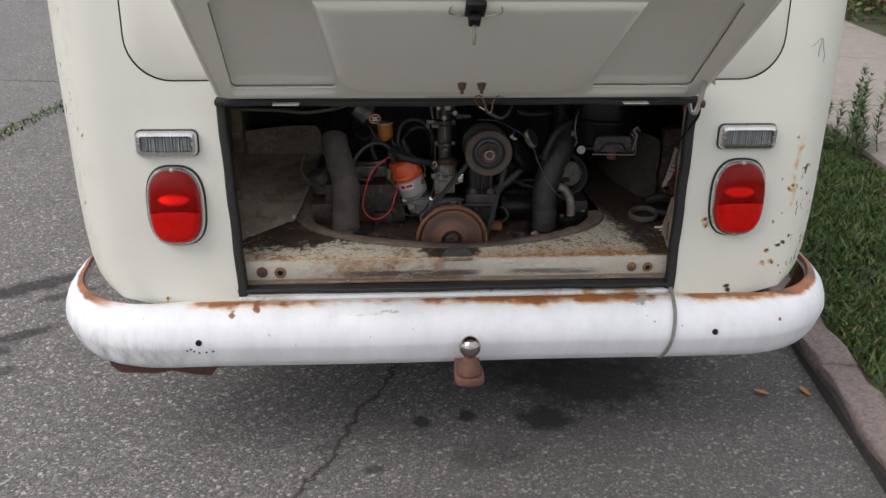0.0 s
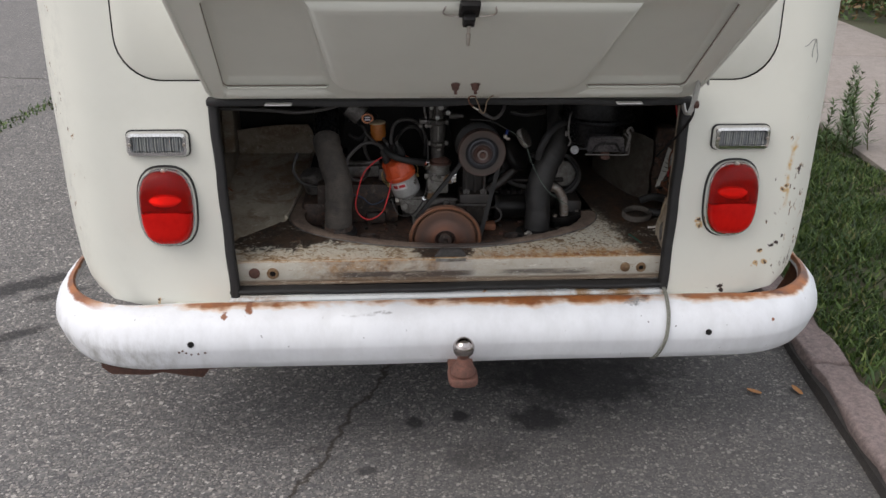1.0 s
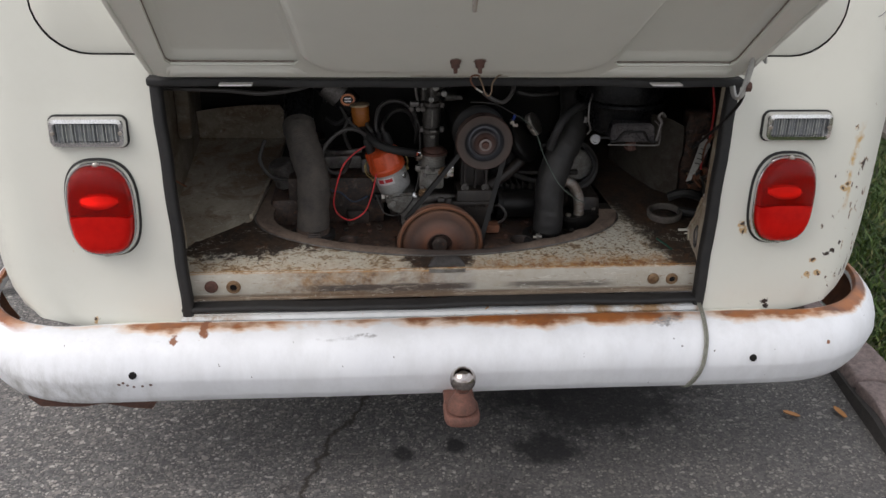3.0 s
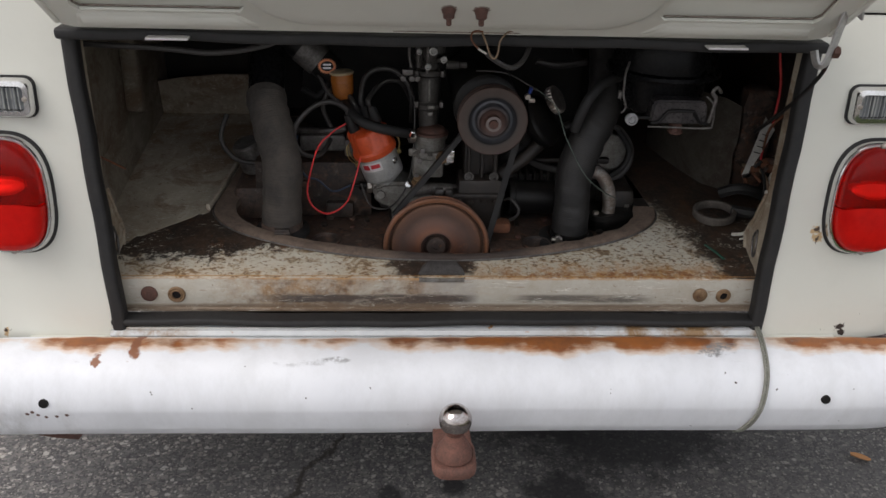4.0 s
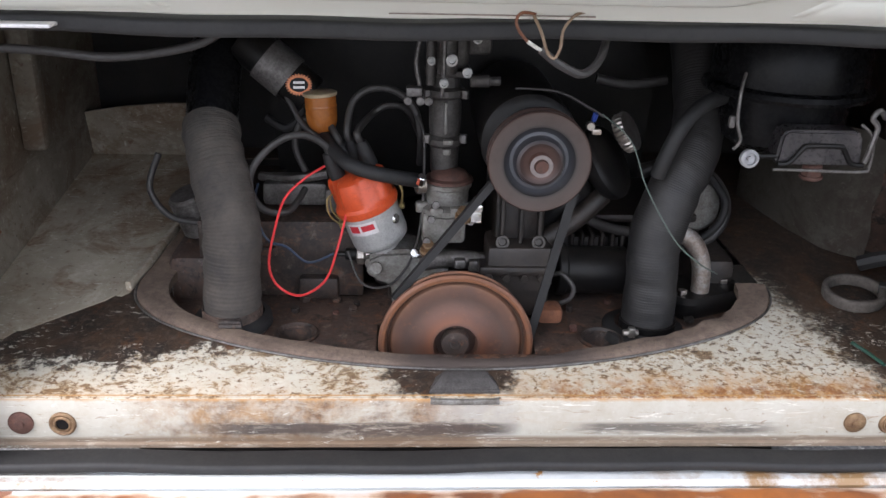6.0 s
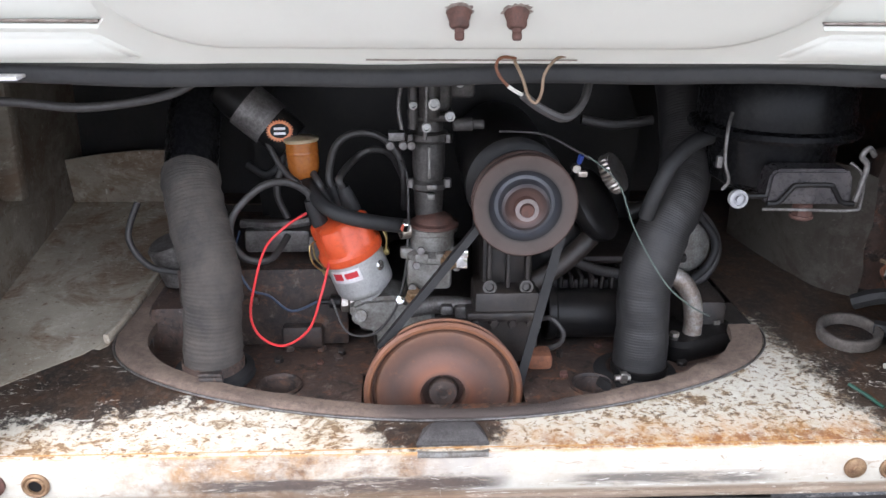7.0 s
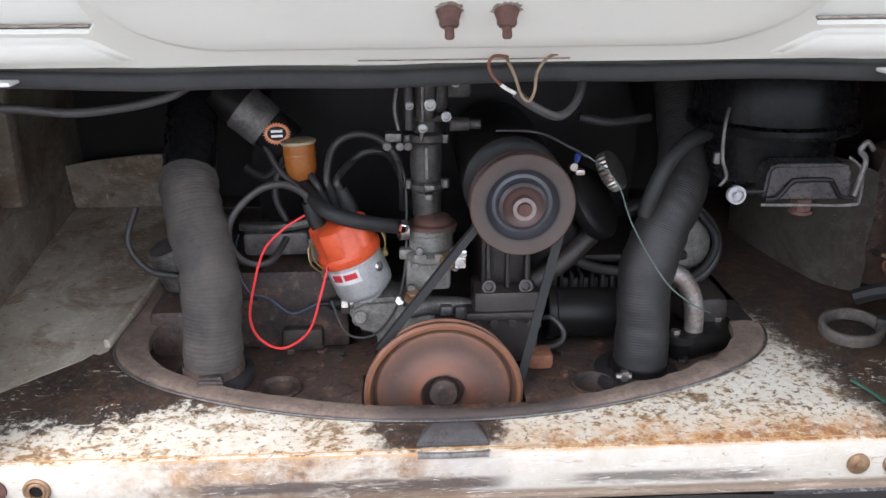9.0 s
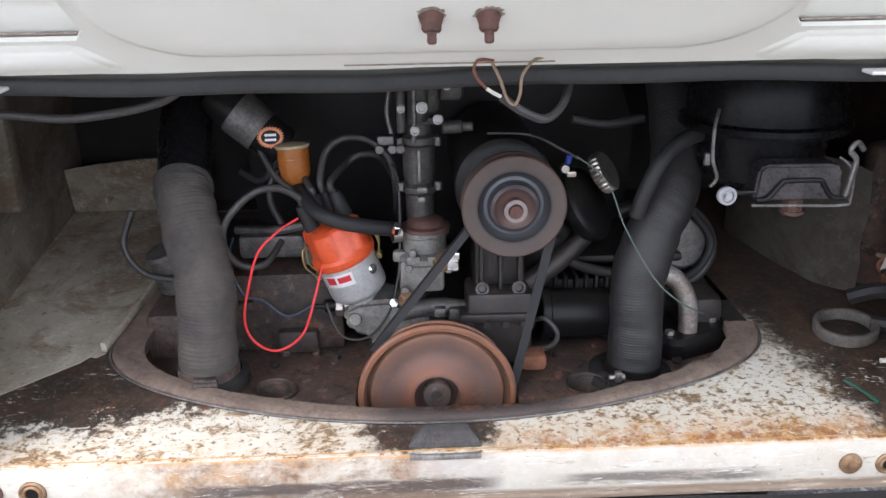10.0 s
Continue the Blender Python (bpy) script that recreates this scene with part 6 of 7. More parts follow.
    lathe(bm, [(0.0, 0), (0.0055, 0), (0.0055, 0.06), (0.0, 0.06)], Matrix.Translation((px - 0.026, py - 0.014, 0.766)), 12)
    cb = part("carburettor", bm, CARB, e, "greasy dark carburettor")
    bm = B()
    cyl(bm, (0.008, py - 0.01, 0.770), (1, 0, 0), 0.0075, 0.022, 14)
    cyl(bm, (0.030, py - 0.01, 0.770), (1, 0, 0), 0.0055, 0.012, 14)
    part("side_valve", bm, CARB, cb)
    for z in (0.752, 0.7005):
        for x in (-0.021, 0.021):
            bm = B()
            cyl(bm, (px - 0.008 + x, py - 0.004, z - 0.004), (0, 0, 1), 0.0045, 0.010, 6)
            part("flange_nut", bm, ALUDIRTY, cb)
    for x, z, r in ((-0.014, 0.797, 0.0065), (0.003, 0.784, 0.0055), (-0.036, 0.796, 0.0045), (-0.022, 0.772, 0.005), (0.013, 0.820, 0.005)):
        bm = B()
        lathe(bm, [(r, 0), (r, 0.006), (r * 0.6, 0.007), (r * 0.55, 0.003), (0, 0.003)], aim((x, py - 0.032, z), (0, -1, 0)), 12)
        part("jet", bm, ALU, cb)
    for pts in ([(-0.022, py - 0.03, 0.82), (-0.0225, py - 0.03, 0.775), (-0.024, py - 0.028, 0.757)], [(-0.047, py - 0.01, 0.82), (-0.052, py - 0.012, 0.79), (-0.048, py - 0.015, 0.765)]):
        bm = B()
        tube(bm, pts, 0.0024, 6)
        part("linkage", bm, ALUDIRTY, cb)
    bm = B()
    box(bm, (-0.054, py - 0.012, 0.758), (0.018, 0.016, 0.010), bev=0.002)
    for x in (-0.061, -0.047, -0.038):
        cyl(bm, (x, py - 0.018, 0.749), (0, -1, 0), 0.005, 0.006, 8)
    part("lever", bm, ALUDIRTY, cb)
    return e


# ---- things on and round the engine ----
def distributor():
    base, axis = Vector((-0.086, 0.258, 0.560)), Vector((-0.36, -0.10, 1.0)).normalized()
    d = thing("distributor", base, "silver distributor with an orange cap, leaning to the street side", "distributor")
    away = (Vector((0, 1, 0)) - axis * axis.y).normalized()
    side = away.cross(axis)
    m = Matrix.Translation(base) @ Matrix((side, away, axis)).transposed().to_4x4()
    bm = B()
    lathe(bm, [(0.013, -0.03), (0.013, -0.010), (0.0165, -0.006), (0.0165, -0.002), (0.015, 0.0), (0.015, 0.003), (0.0185, 0.005), (0.0185, 0.011), (0.028, 0.013), (0.0335, 0.018), (0.0345, 0.023), (0.0345, 0.064), (0.031, 0.066), (0, 0.066)], m, 40)
    part("housing", bm, ALU, d, "silver cast housing")
    bm = B()
    lay = []
    for r, h, lob in ((0.0365, 0.062, 0), (0.0378, 0.065, 0), (0.0378, 0.071, 0), (0.0352, 0.0745, 0.0), (0.0345, 0.078, 0.04), (0.0325, 0.100, 0.11), (0.0310, 0.106, 0.12), (0.027, 0.109, 0.11), (0.008, 0.110, 0)):
        # broad columns with flat faces sunk between them
        wave = [lob * max(-0.75, min(1.0, 1.9 * math.cos(4 * (t + 0.35)))) for t in [2 * math.pi * k / 96 for k in range(96)]]
        lay.append(([(r * (1 + w) * math.cos(t), r * (1 + w) * math.sin(t)) for w, t in zip(wave, [2 * math.pi * k / 96 for k in range(96)])], h))
    stack(bm, lay, m)
    cap = part("cap", bm, ORANGE, d, "orange plastic cap", sharp=32)
    towers = []
    for a in (180, 70, 10, 110):
        p = Vector((0.020 * math.cos(radians(a)), 0.020 * math.sin(radians(a)), 0.106))
        towers.append((m @ p, (m.to_3x3() @ Vector((0, 0, 1)))))
        bm = B()
        lathe(bm, [(0.0085, 0), (0.0075, 0.014), (0.0, 0.014)], m @ Matrix.Translation(p), 14)
        part("tower", bm, ORANGE, cap)
    for s in (-1, 1):
        bm = B()
        x = s * 0.036
        tube(bm, [m @ Vector(q) for q in ((x * 1.03, -0.008, 0.052), (x * 1.25, -0.010, 0.07), (x * 1.15, -0.006, 0.088), (x * 0.93, 0, 0.090), (x * 1.1, 0.008, 0.085), (x * 1.22, 0.008, 0.066), (x * 1.03, 0.006, 0.050))], 0.0011, 6)
        box(bm, (x * 1.05, 0, 0.050), (0.006, 0.012, 0.007), m, bev=0.001)
        part("spring_clip", bm, plain("brass_clip", (0.45, 0.36, 0.16), None, 0.35, 0.9), d, "yellowish wire clip")
    # label: a silver band with red bars
    bm = B()
    rows = []
    for k in range(13):
        t = radians(-142 + 5.2 * k)
        rows.append([bm.verts.new(m @ Vector((0.0349 * math.cos(t), 0.0349 * math.sin(t), h))) for h in (0.041, 0.057)])
    for a, b in zip(rows, rows[1:]):
        bm.faces.new((a[0], b[0], b[1], a[1]))
    lb = part("label", bm, LABELWHITE, d, "silver sticker with red bars", turn=False)
    bm = B()
    for k0, k1, h0, h1 in ((1, 5, 0.0455, 0.0545), (6, 11, 0.0465, 0.0540)):
        rows = []
        for k in range(k0, k1 + 1):
            t = radians(-142 + 5.2 * k)
            rows.append([bm.verts.new(m @ Vector((0.0352 * math.cos(t), 0.0352 * math.sin(t), h))) for h in (h0, h1)])
        for a, b in zip(rows, rows[1:]):
            bm.faces.new((a[0], b[0], b[1], a[1]))
    part("bar", bm, LABELRED, lb, turn=False)
    bm = B()
    lathe(bm, [(0.006, 0), (0.006, 0.003), (0.0042, 0.004), (0, 0.004)], m @ Matrix.Translation((0.026, -0.020, 0.045)) @ Matrix.Rotation(radians(90), 4, "X") @ Matrix.Rotation(radians(50), 4, "Y"), 14)
    part("screw", bm, CHROME, d)
    bm = B()
    sheet(bm, [[(-0.112, 0.540), (-0.110, 0.556), (-0.092, 0.564), (-0.060, 0.566), (-0.030, 0.556), (-0.010, 0.548), (-0.012, 0.520), (-0.036, 0.486), (-0.078, 0.486), (-0.080, 0.520), (-0.102, 0.526)]], lambda a, z: Vector((a, 0.238, z)), 0.05, (0, 1, 0.1))
    bmesh.ops.bevel(bm, geom=[g for g in bm.edges if len(g.link_faces) == 2 and g.calc_face_angle(0) > 0.5], offset=0.005, segments=2, affect="EDGES")
    cyl(bm, (-0.098, 0.239, 0.544), (0, -1, 0.2), 0.008, 0.006, 12)
    cyl(bm, (-0.055, 0.240, 0.512), (0, -1, 0.2), 0.006, 0.007, 6)
    part("clamp", bm, PUMPCAST, d, "grey cast clamp")
    bm = B()
    cyl(bm, (-0.054, 0.245, 0.562), (0.2, -1, 0.3), 0.0062, 0.014, 6)
    part("clamp_bolt", bm, CHROME, d)
    # oil pressure switch beside it
    s = thing("pressure_switch", (-0.115, 0.262, 0.55), "small steel pressure switch screwed into the engine", "switch")
    bm = B()
    cyl(bm, (-0.100, 0.262, 0.551), (-1, 0, 0.02), 0.008, 0.012, 14)
    cyl(bm, (-0.112, 0.262, 0.551), (-1, 0, 0.02), 0.0125, 0.010, 6)
    part("hexagon", bm, STEEL, s)
    bm = B()
    cyl(bm, (-0.122, 0.262, 0.551), (-1, 0, 0.02), 0.008, 0.014, 14)
    cyl(bm, (-0.136, 0.262, 0.551), (-1, 0, 0.02), 0.003, 0.014, 8)
    part("terminal", bm, BLACK, s)
    # leads out of the cap
    ends = ([(-0.178, 0.235, 0.708), (-0.205, 0.232, 0.702), (-0.233, 0.228, 0.675), (-0.240, 0.228, 0.645), (-0.226, 0.235, 0.618), (-0.200, 0.25, 0.612), (-0.185, 0.29, 0.625)],
            [(-0.125, 0.28, 0.735), (-0.105, 0.285, 0.750), (-0.075, 0.285, 0.748), (-0.052, 0.285, 0.725), (-0.046, 0.29, 0.69), (-0.046, 0.32, 0.65)],
            [(-0.105, 0.30, 0.715), (-0.085, 0.31, 0.725), (-0.06, 0.32, 0.715), (-0.04, 0.36, 0.66)],
            [(-0.165, 0.30, 0.715), (-0.188, 0.30, 0.705), (-0.196, 0.30, 0.675), (-0.185, 0.30, 0.645)])
    for (p, a), tail in zip(towers, ends):
        ld = thing("spark_lead", p, "thick dark grey ignition lead with a black boot", "lead", "ignition leads")
        bm = B()
        lathe(bm, [(0.0092, 0.002), (0.0098, 0.006), (0.0088, 0.022), (0.0068, 0.034), (0, 0.034)], aim(p, a), 14)
        part("boot", bm, RUBBER, ld)
        bm = B()
        tube(bm, [p + a * 0.03, p + a * 0.045] + tail, 0.0042, 10)
        part("wire", bm, LEAD, ld)
    w = thing("red_wire", (-0.19, 0.2, 0.53), "thin bright red wire in a hanging loop", "wire")
    bm = B()
    tube(bm, [(-0.154, 0.222, 0.676), (-0.174, 0.207, 0.667), (-0.197, 0.20, 0.645), (-0.211, 0.20, 0.605), (-0.219, 0.20, 0.563), (-0.209, 0.20, 0.536), (-0.184, 0.20, 0.525), (-0.155, 0.20, 0.545), (-0.140, 0.205, 0.585), (-0.131, 0.225, 0.618)], 0.0015, 8)
    part("insulation", bm, REDWIRE, w)
    w = thing("blue_wire", (-0.21, 0.26, 0.56), "thin dark blue wire from the pressure switch", "wire")
    bm = B()
    tube(bm, [(-0.15, 0.262, 0.552), (-0.18, 0.25, 0.545), (-0.205, 0.25, 0.565), (-0.228, 0.25, 0.575), (-0.243, 0.26, 0.61), (-0.24, 0.28, 0.635)], 0.0016, 6)
    part("insulation", bm, BLUEWIRE, w)
    w = thing("ground_wire", (-0.05, 0.24, 0.60), "thin black wire clamped to the distributor", "wire")
    bm = B()
    tube(bm, [(-0.132, 0.25, 0.56), (-0.115, 0.235, 0.525), (-0.085, 0.23, 0.523), (-0.062, 0.235, 0.545), (-0.05, 0.238, 0.575), (-0.043, 0.245, 0.62), (-0.042, 0.26, 0.70), (-0.05, 0.28, 0.72)], 0.0015, 6)
    part("insulation", bm, LEAD, w)


def coil_and_filter():
    a, ax = Vector((-0.256, 0.322, 0.800)), Vector((0.77, -0.1, -0.63)).normalized()
    c = thing("ignition_coil", a, "black ignition coil with a silver clamp and a flame-edged sticker", "coil")
    m = aim(a, ax, 0)
    bm = B()
    lathe(bm, [(0, 0), (0.022, 0), (0.025, 0.004), (0.025, 0.10), (0.023, 0.104), (0, 0.104)], m, 32)
    part("can", bm, BLACK, c)
    bm = B()
    lathe(bm, [(0.0255, 0.034), (0.0275, 0.034), (0.0275, 0.072), (0.0255, 0.072)], m, 32)
    part("clamp", bm, ALUDIRTY, c, "dull silver clamp")
    # round sticker: flames as a star, a dark oval and pale bars
    n = (Vector((0.10, -0.9, 0.25)) - ax * ax.dot(Vector((0.10, -0.9, 0.25)))).normalized()
    st = Matrix.Translation(a + ax * 0.086 + n * 0.0258) @ n.to_track_quat("Z", "Y").to_matrix().to_4x4()
    bm = B()
    sheet(bm, [[(0.0160 * (1 if k % 2 else 0.80) * math.cos(2 * math.pi * k / 52), 0.0132 * (1 if k % 2 else 0.80) * math.sin(2 * math.pi * k / 52)) for k in range(52)]], lambda x, y: st @ Vector((x, y, 0)), 0.0006, n)
    part("sticker", bm, FLAME, c, "orange flame-edged sticker")
    bm = B()
    sheet(bm, [[(0.0108 * math.cos(t), 0.0082 * math.sin(t)) for t in [6.283 * k / 24 for k in range(24)]]], lambda x, y: st @ Vector((x, y, 0.0008)), 0.0004, n)
    part("sticker_middle", bm, BLACK, c)
    bm = B()
    for y in (-0.003, 0.0025):
        box(bm, (0, y, 0.0014), (0.013, 0.0028, 0.0004), st)
    part("bar", bm, LABELWHITE, c)
    f = thing("fuel_filter", (-0.16, 0.292, 0.70), "amber see-through fuel filter with a pale cap", "fuel filter")
    m = aim((-0.1605, 0.285, 0.695), (-0.06, 0.05, 1))
    bm = B()
    lathe(bm, [(0.0045, -0.006), (0.0045, 0.001), (0.010, 0.003), (0.0155, 0.008), (0.0182, 0.016), (0.0186, 0.024), (0.0186, 0.046)], m, 32)
    part("bowl", bm, AMBER, f)
    bm = B()
    lathe(bm, [(0.0186, 0.032), (0.0190, 0.033), (0.0190, 0.035), (0.0186, 0.036)], m, 32)
    part("seam", bm, AMBER, f)
    bm = B()
    lathe(bm, [(0.0186, 0.046), (0.0200, 0.047), (0.0200, 0.050), (0.015, 0.052), (0.005, 0.053), (0, 0.053)], m, 28)
    part("cap", bm, plain("pale_amber", (0.42, 0.33, 0.21), None, 0.4), f)
    bm = B()
    lathe(bm, [(0.0085, 0.0), (0.0085, 0.008), (0.0075, 0.008), (0.0075, 0.0)], aim((-0.150, 0.27, 0.680), (0.5, -0.3, -1)), 14)
    box(bm, (-0.143, 0.262, 0.676), (0.006, 0.004, 0.012), bev=0.001)
    part("hose_clip", bm, STEEL, f)
    for nm, lb, pts, r, mt in (
            ("fuel_hose", "thick black fuel hose from the filter to the pump", [(-0.158, 0.278, 0.694), (-0.150, 0.255, 0.690), (-0.130, 0.222, 0.681), (-0.105, 0.214, 0.673), (-0.075, 0.222, 0.664), (-0.046, 0.24, 0.654)], 0.0085, RUBBER),
            ("coil_lead", "black lead hanging from the ignition coil", [(-0.185, 0.335, 0.745), (-0.19, 0.33, 0.71), (-0.21, 0.33, 0.69), (-0.235, 0.34, 0.70)], 0.005, RUBBER),
            ("fuel_line", "thin dark fuel line", [(-0.205, 0.30, 0.74), (-0.185, 0.28, 0.71), (-0.165, 0.27, 0.695), (-0.155, 0.27, 0.685)], 0.0035, LEAD)):
        h = thing(nm, pts[0], lb, "hose")
        bm = B()
        tube(bm, pts, r, 12)
        part("tube", bm, mt, h)
    k = thing("hose_clamp", (-0.045, 0.235, 0.650), "bright screw clamp on the fuel hose", "clamp")
    bm = B()
    lathe(bm, [(0.0095, -0.005), (0.0105, -0.005), (0.0105, 0.005), (0.0095, 0.005)], aim((-0.046, 0.238, 0.650), (1, 0.3, 0)), 18)
    part("band", bm, STEEL, k)
    bm = B()
    cyl(bm, (-0.046, 0.226, 0.655), (0.2, -0.5, 1), 0.0055, 0.012, 8)
    part("screw", bm, CHROME, k)


def hoses():
    h = thing("heater_hose", (-0.26, 0.19, 0.50), "fat dusty grey cloth hose, ribbed, clamped at its foot", "hose", "heater hoses")
    bm = B()
    corrugated(bm, [(-0.262, 0.188, 0.505), (-0.260, 0.192, 0.56), (-0.258, 0.20, 0.61), (-0.270, 0.222, 0.655), (-0.284, 0.255, 0.695), (-0.287, 0.272, 0.708)], 0.0325, 0.0036, 0.020)
    part("cloth", bm, CLOTH_GREY, h)
    bm = B()
    tube(bm, [(-0.287, 0.268, 0.700), (-0.287, 0.30, 0.75), (-0.285, 0.34, 0.80), (-0.28, 0.38, 0.88)], 0.0300, 24)
    part("upper_tube", bm, ENAMEL, h)
    bm = B()
    lathe(bm, [(0.033, 0.0), (0.0345, 0.001), (0.0345, 0.011), (0.033, 0.012)], Matrix.Translation((-0.262, 0.188, 0.506)), 32)
    box(bm, (-0.258, 0.152, 0.512), (0.026, 0.008, 0.012), bev=0.002)
    cyl(bm, (-0.270, 0.148, 0.512), (1, 0, 0), 0.0035, 0.026, 8)
    part("clamp", bm, TIN, h)
    bm = B()
    lathe(bm, [(0.036, 0.004), (0.044, 0.0), (0.045, -0.010), (0.040, -0.016)], Matrix.Translation((-0.262, 0.192, 0.504)), 32)
    part("rubber_foot", bm, RUBBER, h)
    h = thing("heater_hose", (0.228, 0.2, 0.49), "fat black ribbed cloth hose bending towards the shroud", "hose", "heater hoses")
    bm = B()
    corrugated(bm, [(0.226, 0.195, 0.490), (0.226, 0.197, 0.54), (0.227, 0.205, 0.60), (0.243, 0.215, 0.65), (0.262, 0.232, 0.682), (0.279, 0.265, 0.715), (0.288, 0.31, 0.76), (0.29, 0.37, 0.83)], 0.0305, 0.0030, 0.013)
    part("cloth", bm, CLOTH_BLACK, h)
    bm = B()
    lathe(bm, [(0.0315, 0.0), (0.033, 0.001), (0.033, 0.011), (0.0315, 0.012)], Matrix.Translation((0.226, 0.195, 0.489)), 32)
    part("clamp", bm, BLACK, h)
    bm = B()
    cyl(bm, (0.190, 0.165, 0.496), (1, 0, 0.0), 0.004, 0.018, 8)
    box(bm, (0.200, 0.164, 0.497), (0.008, 0.008, 0.012), bev=0.001)
    part("clamp_screw", bm, STEEL, h)
    bm = B()
    lathe(bm, [(0.034, 0.0), (0.048, -0.004), (0.050, -0.014), (0.044, -0.02)], Matrix.Translation((0.222, 0.198, 0.492)), 32)
    part("rubber_foot", bm, RUBBER, h)
    # steel elbow in its black flange
    p = thing("breather_pipe", (0.305, 0.245, 0.50), "bent bare steel pipe in a black flange", "pipe")
    bm = B()
    tube(bm, [(0.262, 0.25, 0.588), (0.282, 0.247, 0.581), (0.297, 0.245, 0.558), (0.302, 0.244, 0.53), (0.302, 0.244, 0.497)], 0.0115, 16)
    part("tube", bm, plain("pitted_steel", (0.40, 0.385, 0.365), (0.20, 0.125, 0.085), 0.5, 0.6, 45, 0.6), p)
    bm = B()
    stack(bm, [(rounded(0.105, 0.07, 0.02), 0.0), (rounded(0.11, 0.075, 0.022), 0.004), (rounded(0.11, 0.075, 0.022), 0.02), (rounded(0.10, 0.065, 0.02), 0.026)], pose(0.308, 0.262, 0.487, 0, 0, 24))
    part("flange", bm, BLACK, p)
    for x, y in ((0.340, 0.268), (0.278, 0.235)):
        bm = B()
        cyl(bm, (x, y, 0.512), (0, 0, 1), 0.006, 0.006, 6)
        part("bolt", bm, STEEL, p)
    st = thing("cover_disc", (0.315, 0.33, 0.56), "dull grey metal disc behind the black hose", "cover")
    bm = B()
    lathe(bm, [(0, 0.0), (0.030, 0.0), (0.034, -0.004), (0.034, -0.012), (0, -0.012)], aim((0.318, 0.335, 0.592), (0.2, -1, 0.25)), 32)
    part("plate", bm, PUMPCAST, st)
    bm = B()
    cyl(bm, (0.318, 0.345, 0.585), (0, 0.2, -1), 0.012, 0.09, 12)
    part("stem", bm, GRIME, st)
    # loops of grey tube behind
    for pts, r, mt, lb in (([(0.15, 0.30, 0.595), (0.19, 0.30, 0.575), (0.25, 0.31, 0.560), (0.32, 0.32, 0.545), (0.352, 0.33, 0.57), (0.352, 0.34, 0.605), (0.325, 0.35, 0.635), (0.29, 0.36, 0.63)], 0.0065, LEAD, "grey rubber breather tube in a loop"),
                            ([(0.21, 0.29, 0.54), (0.27, 0.29, 0.545), (0.33, 0.31, 0.565), (0.348, 0.32, 0.60), (0.33, 0.34, 0.63)], 0.005, RUBBER, "black rubber tube in a loop"),
                            ([(0.125, 0.27, 0.655), (0.155, 0.28, 0.63), (0.125, 0.29, 0.60), (0.105, 0.30, 0.57)], 0.011, RUBBER, "thick black tube under the oil filler"),
                            ([(0.219, 0.20, 0.676), (0.226, 0.195, 0.706), (0.243, 0.20, 0.738), (0.275, 0.22, 0.757), (0.33, 0.25, 0.762)], 0.0090, RUBBER, "black rubber hose to the air cleaner"),
                            ([(0.12, 0.22, 0.505), (0.135, 0.215, 0.515), (0.138, 0.215, 0.53), (0.125, 0.22, 0.545), (0.115, 0.23, 0.54)], 0.003, LEAD, "short looped grey tube"),
                            ([(-0.36, 0.30, 0.665), (-0.372, 0.29, 0.625), (-0.352, 0.285, 0.592), (-0.32, 0.29, 0.58), (-0.28, 0.29, 0.575)], 0.004, LEAD, "thin dark cable beside the hose"),
                            ([(-0.52, 0.10, 0.828), (-0.40, 0.10, 0.823), (-0.33, 0.10, 0.818), (-0.25, 0.105, 0.832), (-0.22, 0.13, 0.86)], 0.0042, LEAD, "black cable sagging under the upper edge"),
                            ([(0.15, 0.20, 0.745), (0.185, 0.20, 0.715), (0.205, 0.19, 0.665), (0.232, 0.155, 0.618), (0.262, 0.155, 0.59), (0.30, 0.19, 0.56)], 0.0009, GREENWIRE, "thin pale green wire across the black hose"),
                            ([(0.055, 0.21, 0.77), (0.10, 0.205, 0.768), (0.135, 0.2, 0.752), (0.152, 0.2, 0.742)], 0.0014, LEAD, "thin dark wire over the generator"),
                            ([(0.17, 0.34, 0.755), (0.21, 0.34, 0.748), (0.26, 0.35, 0.752)], 0.006, LEAD, "grey tube before the fan shroud")):
        h = thing("tube_loop" if r > 0.002 else "thin_wire", pts[0], lb, "tube" if r > 0.002 else "wire")
        bm = B()
        tube(bm, pts, r, 10)
        part("skin", bm, mt, h)
    o = thing("oil_filler", (0.19, 0.25, 0.62), "black oil filler neck with a knurled steel cap", "oil filler")
    ax = Vector((0.62, -0.35, 0.45)).normalized()
    m = aim((0.164, 0.268, 0.664), ax)
    bm = B()
    lathe(bm, [(0, 0), (0.036, 0), (0.043, 0.004), (0.0455, 0.010), (0.0455, 0.018), (0.042, 0.022), (0.036, 0.024), (0.02, 0.026), (0, 0.026)], m, 40)
    part("neck", bm, BLACK, o)
    m2 = aim((0.189, 0.262, 0.706), ax)
    bm = B()
    knurl = [((0.0242 if k % 4 < 2 else 0.0225) * math.cos(2 * math.pi * k / 96), (0.0242 if k % 4 < 2 else 0.0225) * math.sin(2 * math.pi * k / 96)) for k in range(96)]
    stack(bm, [([(a * q, b * q) for a, b in knurl], h) for q, h in ((0.95, 0.0), (1.0, 0.0015), (1.0, 0.0115), (0.93, 0.013))], m2)
    part("cap", bm, STEEL, o, "knurled steel cap")
    bm = B()
    cyl(bm, (0.212, 0.25, 0.664), (0.9, -0.1, 0.35), 0.009, 0.034, 14)
    part("spout", bm, BLACK, o)
    bm = B()
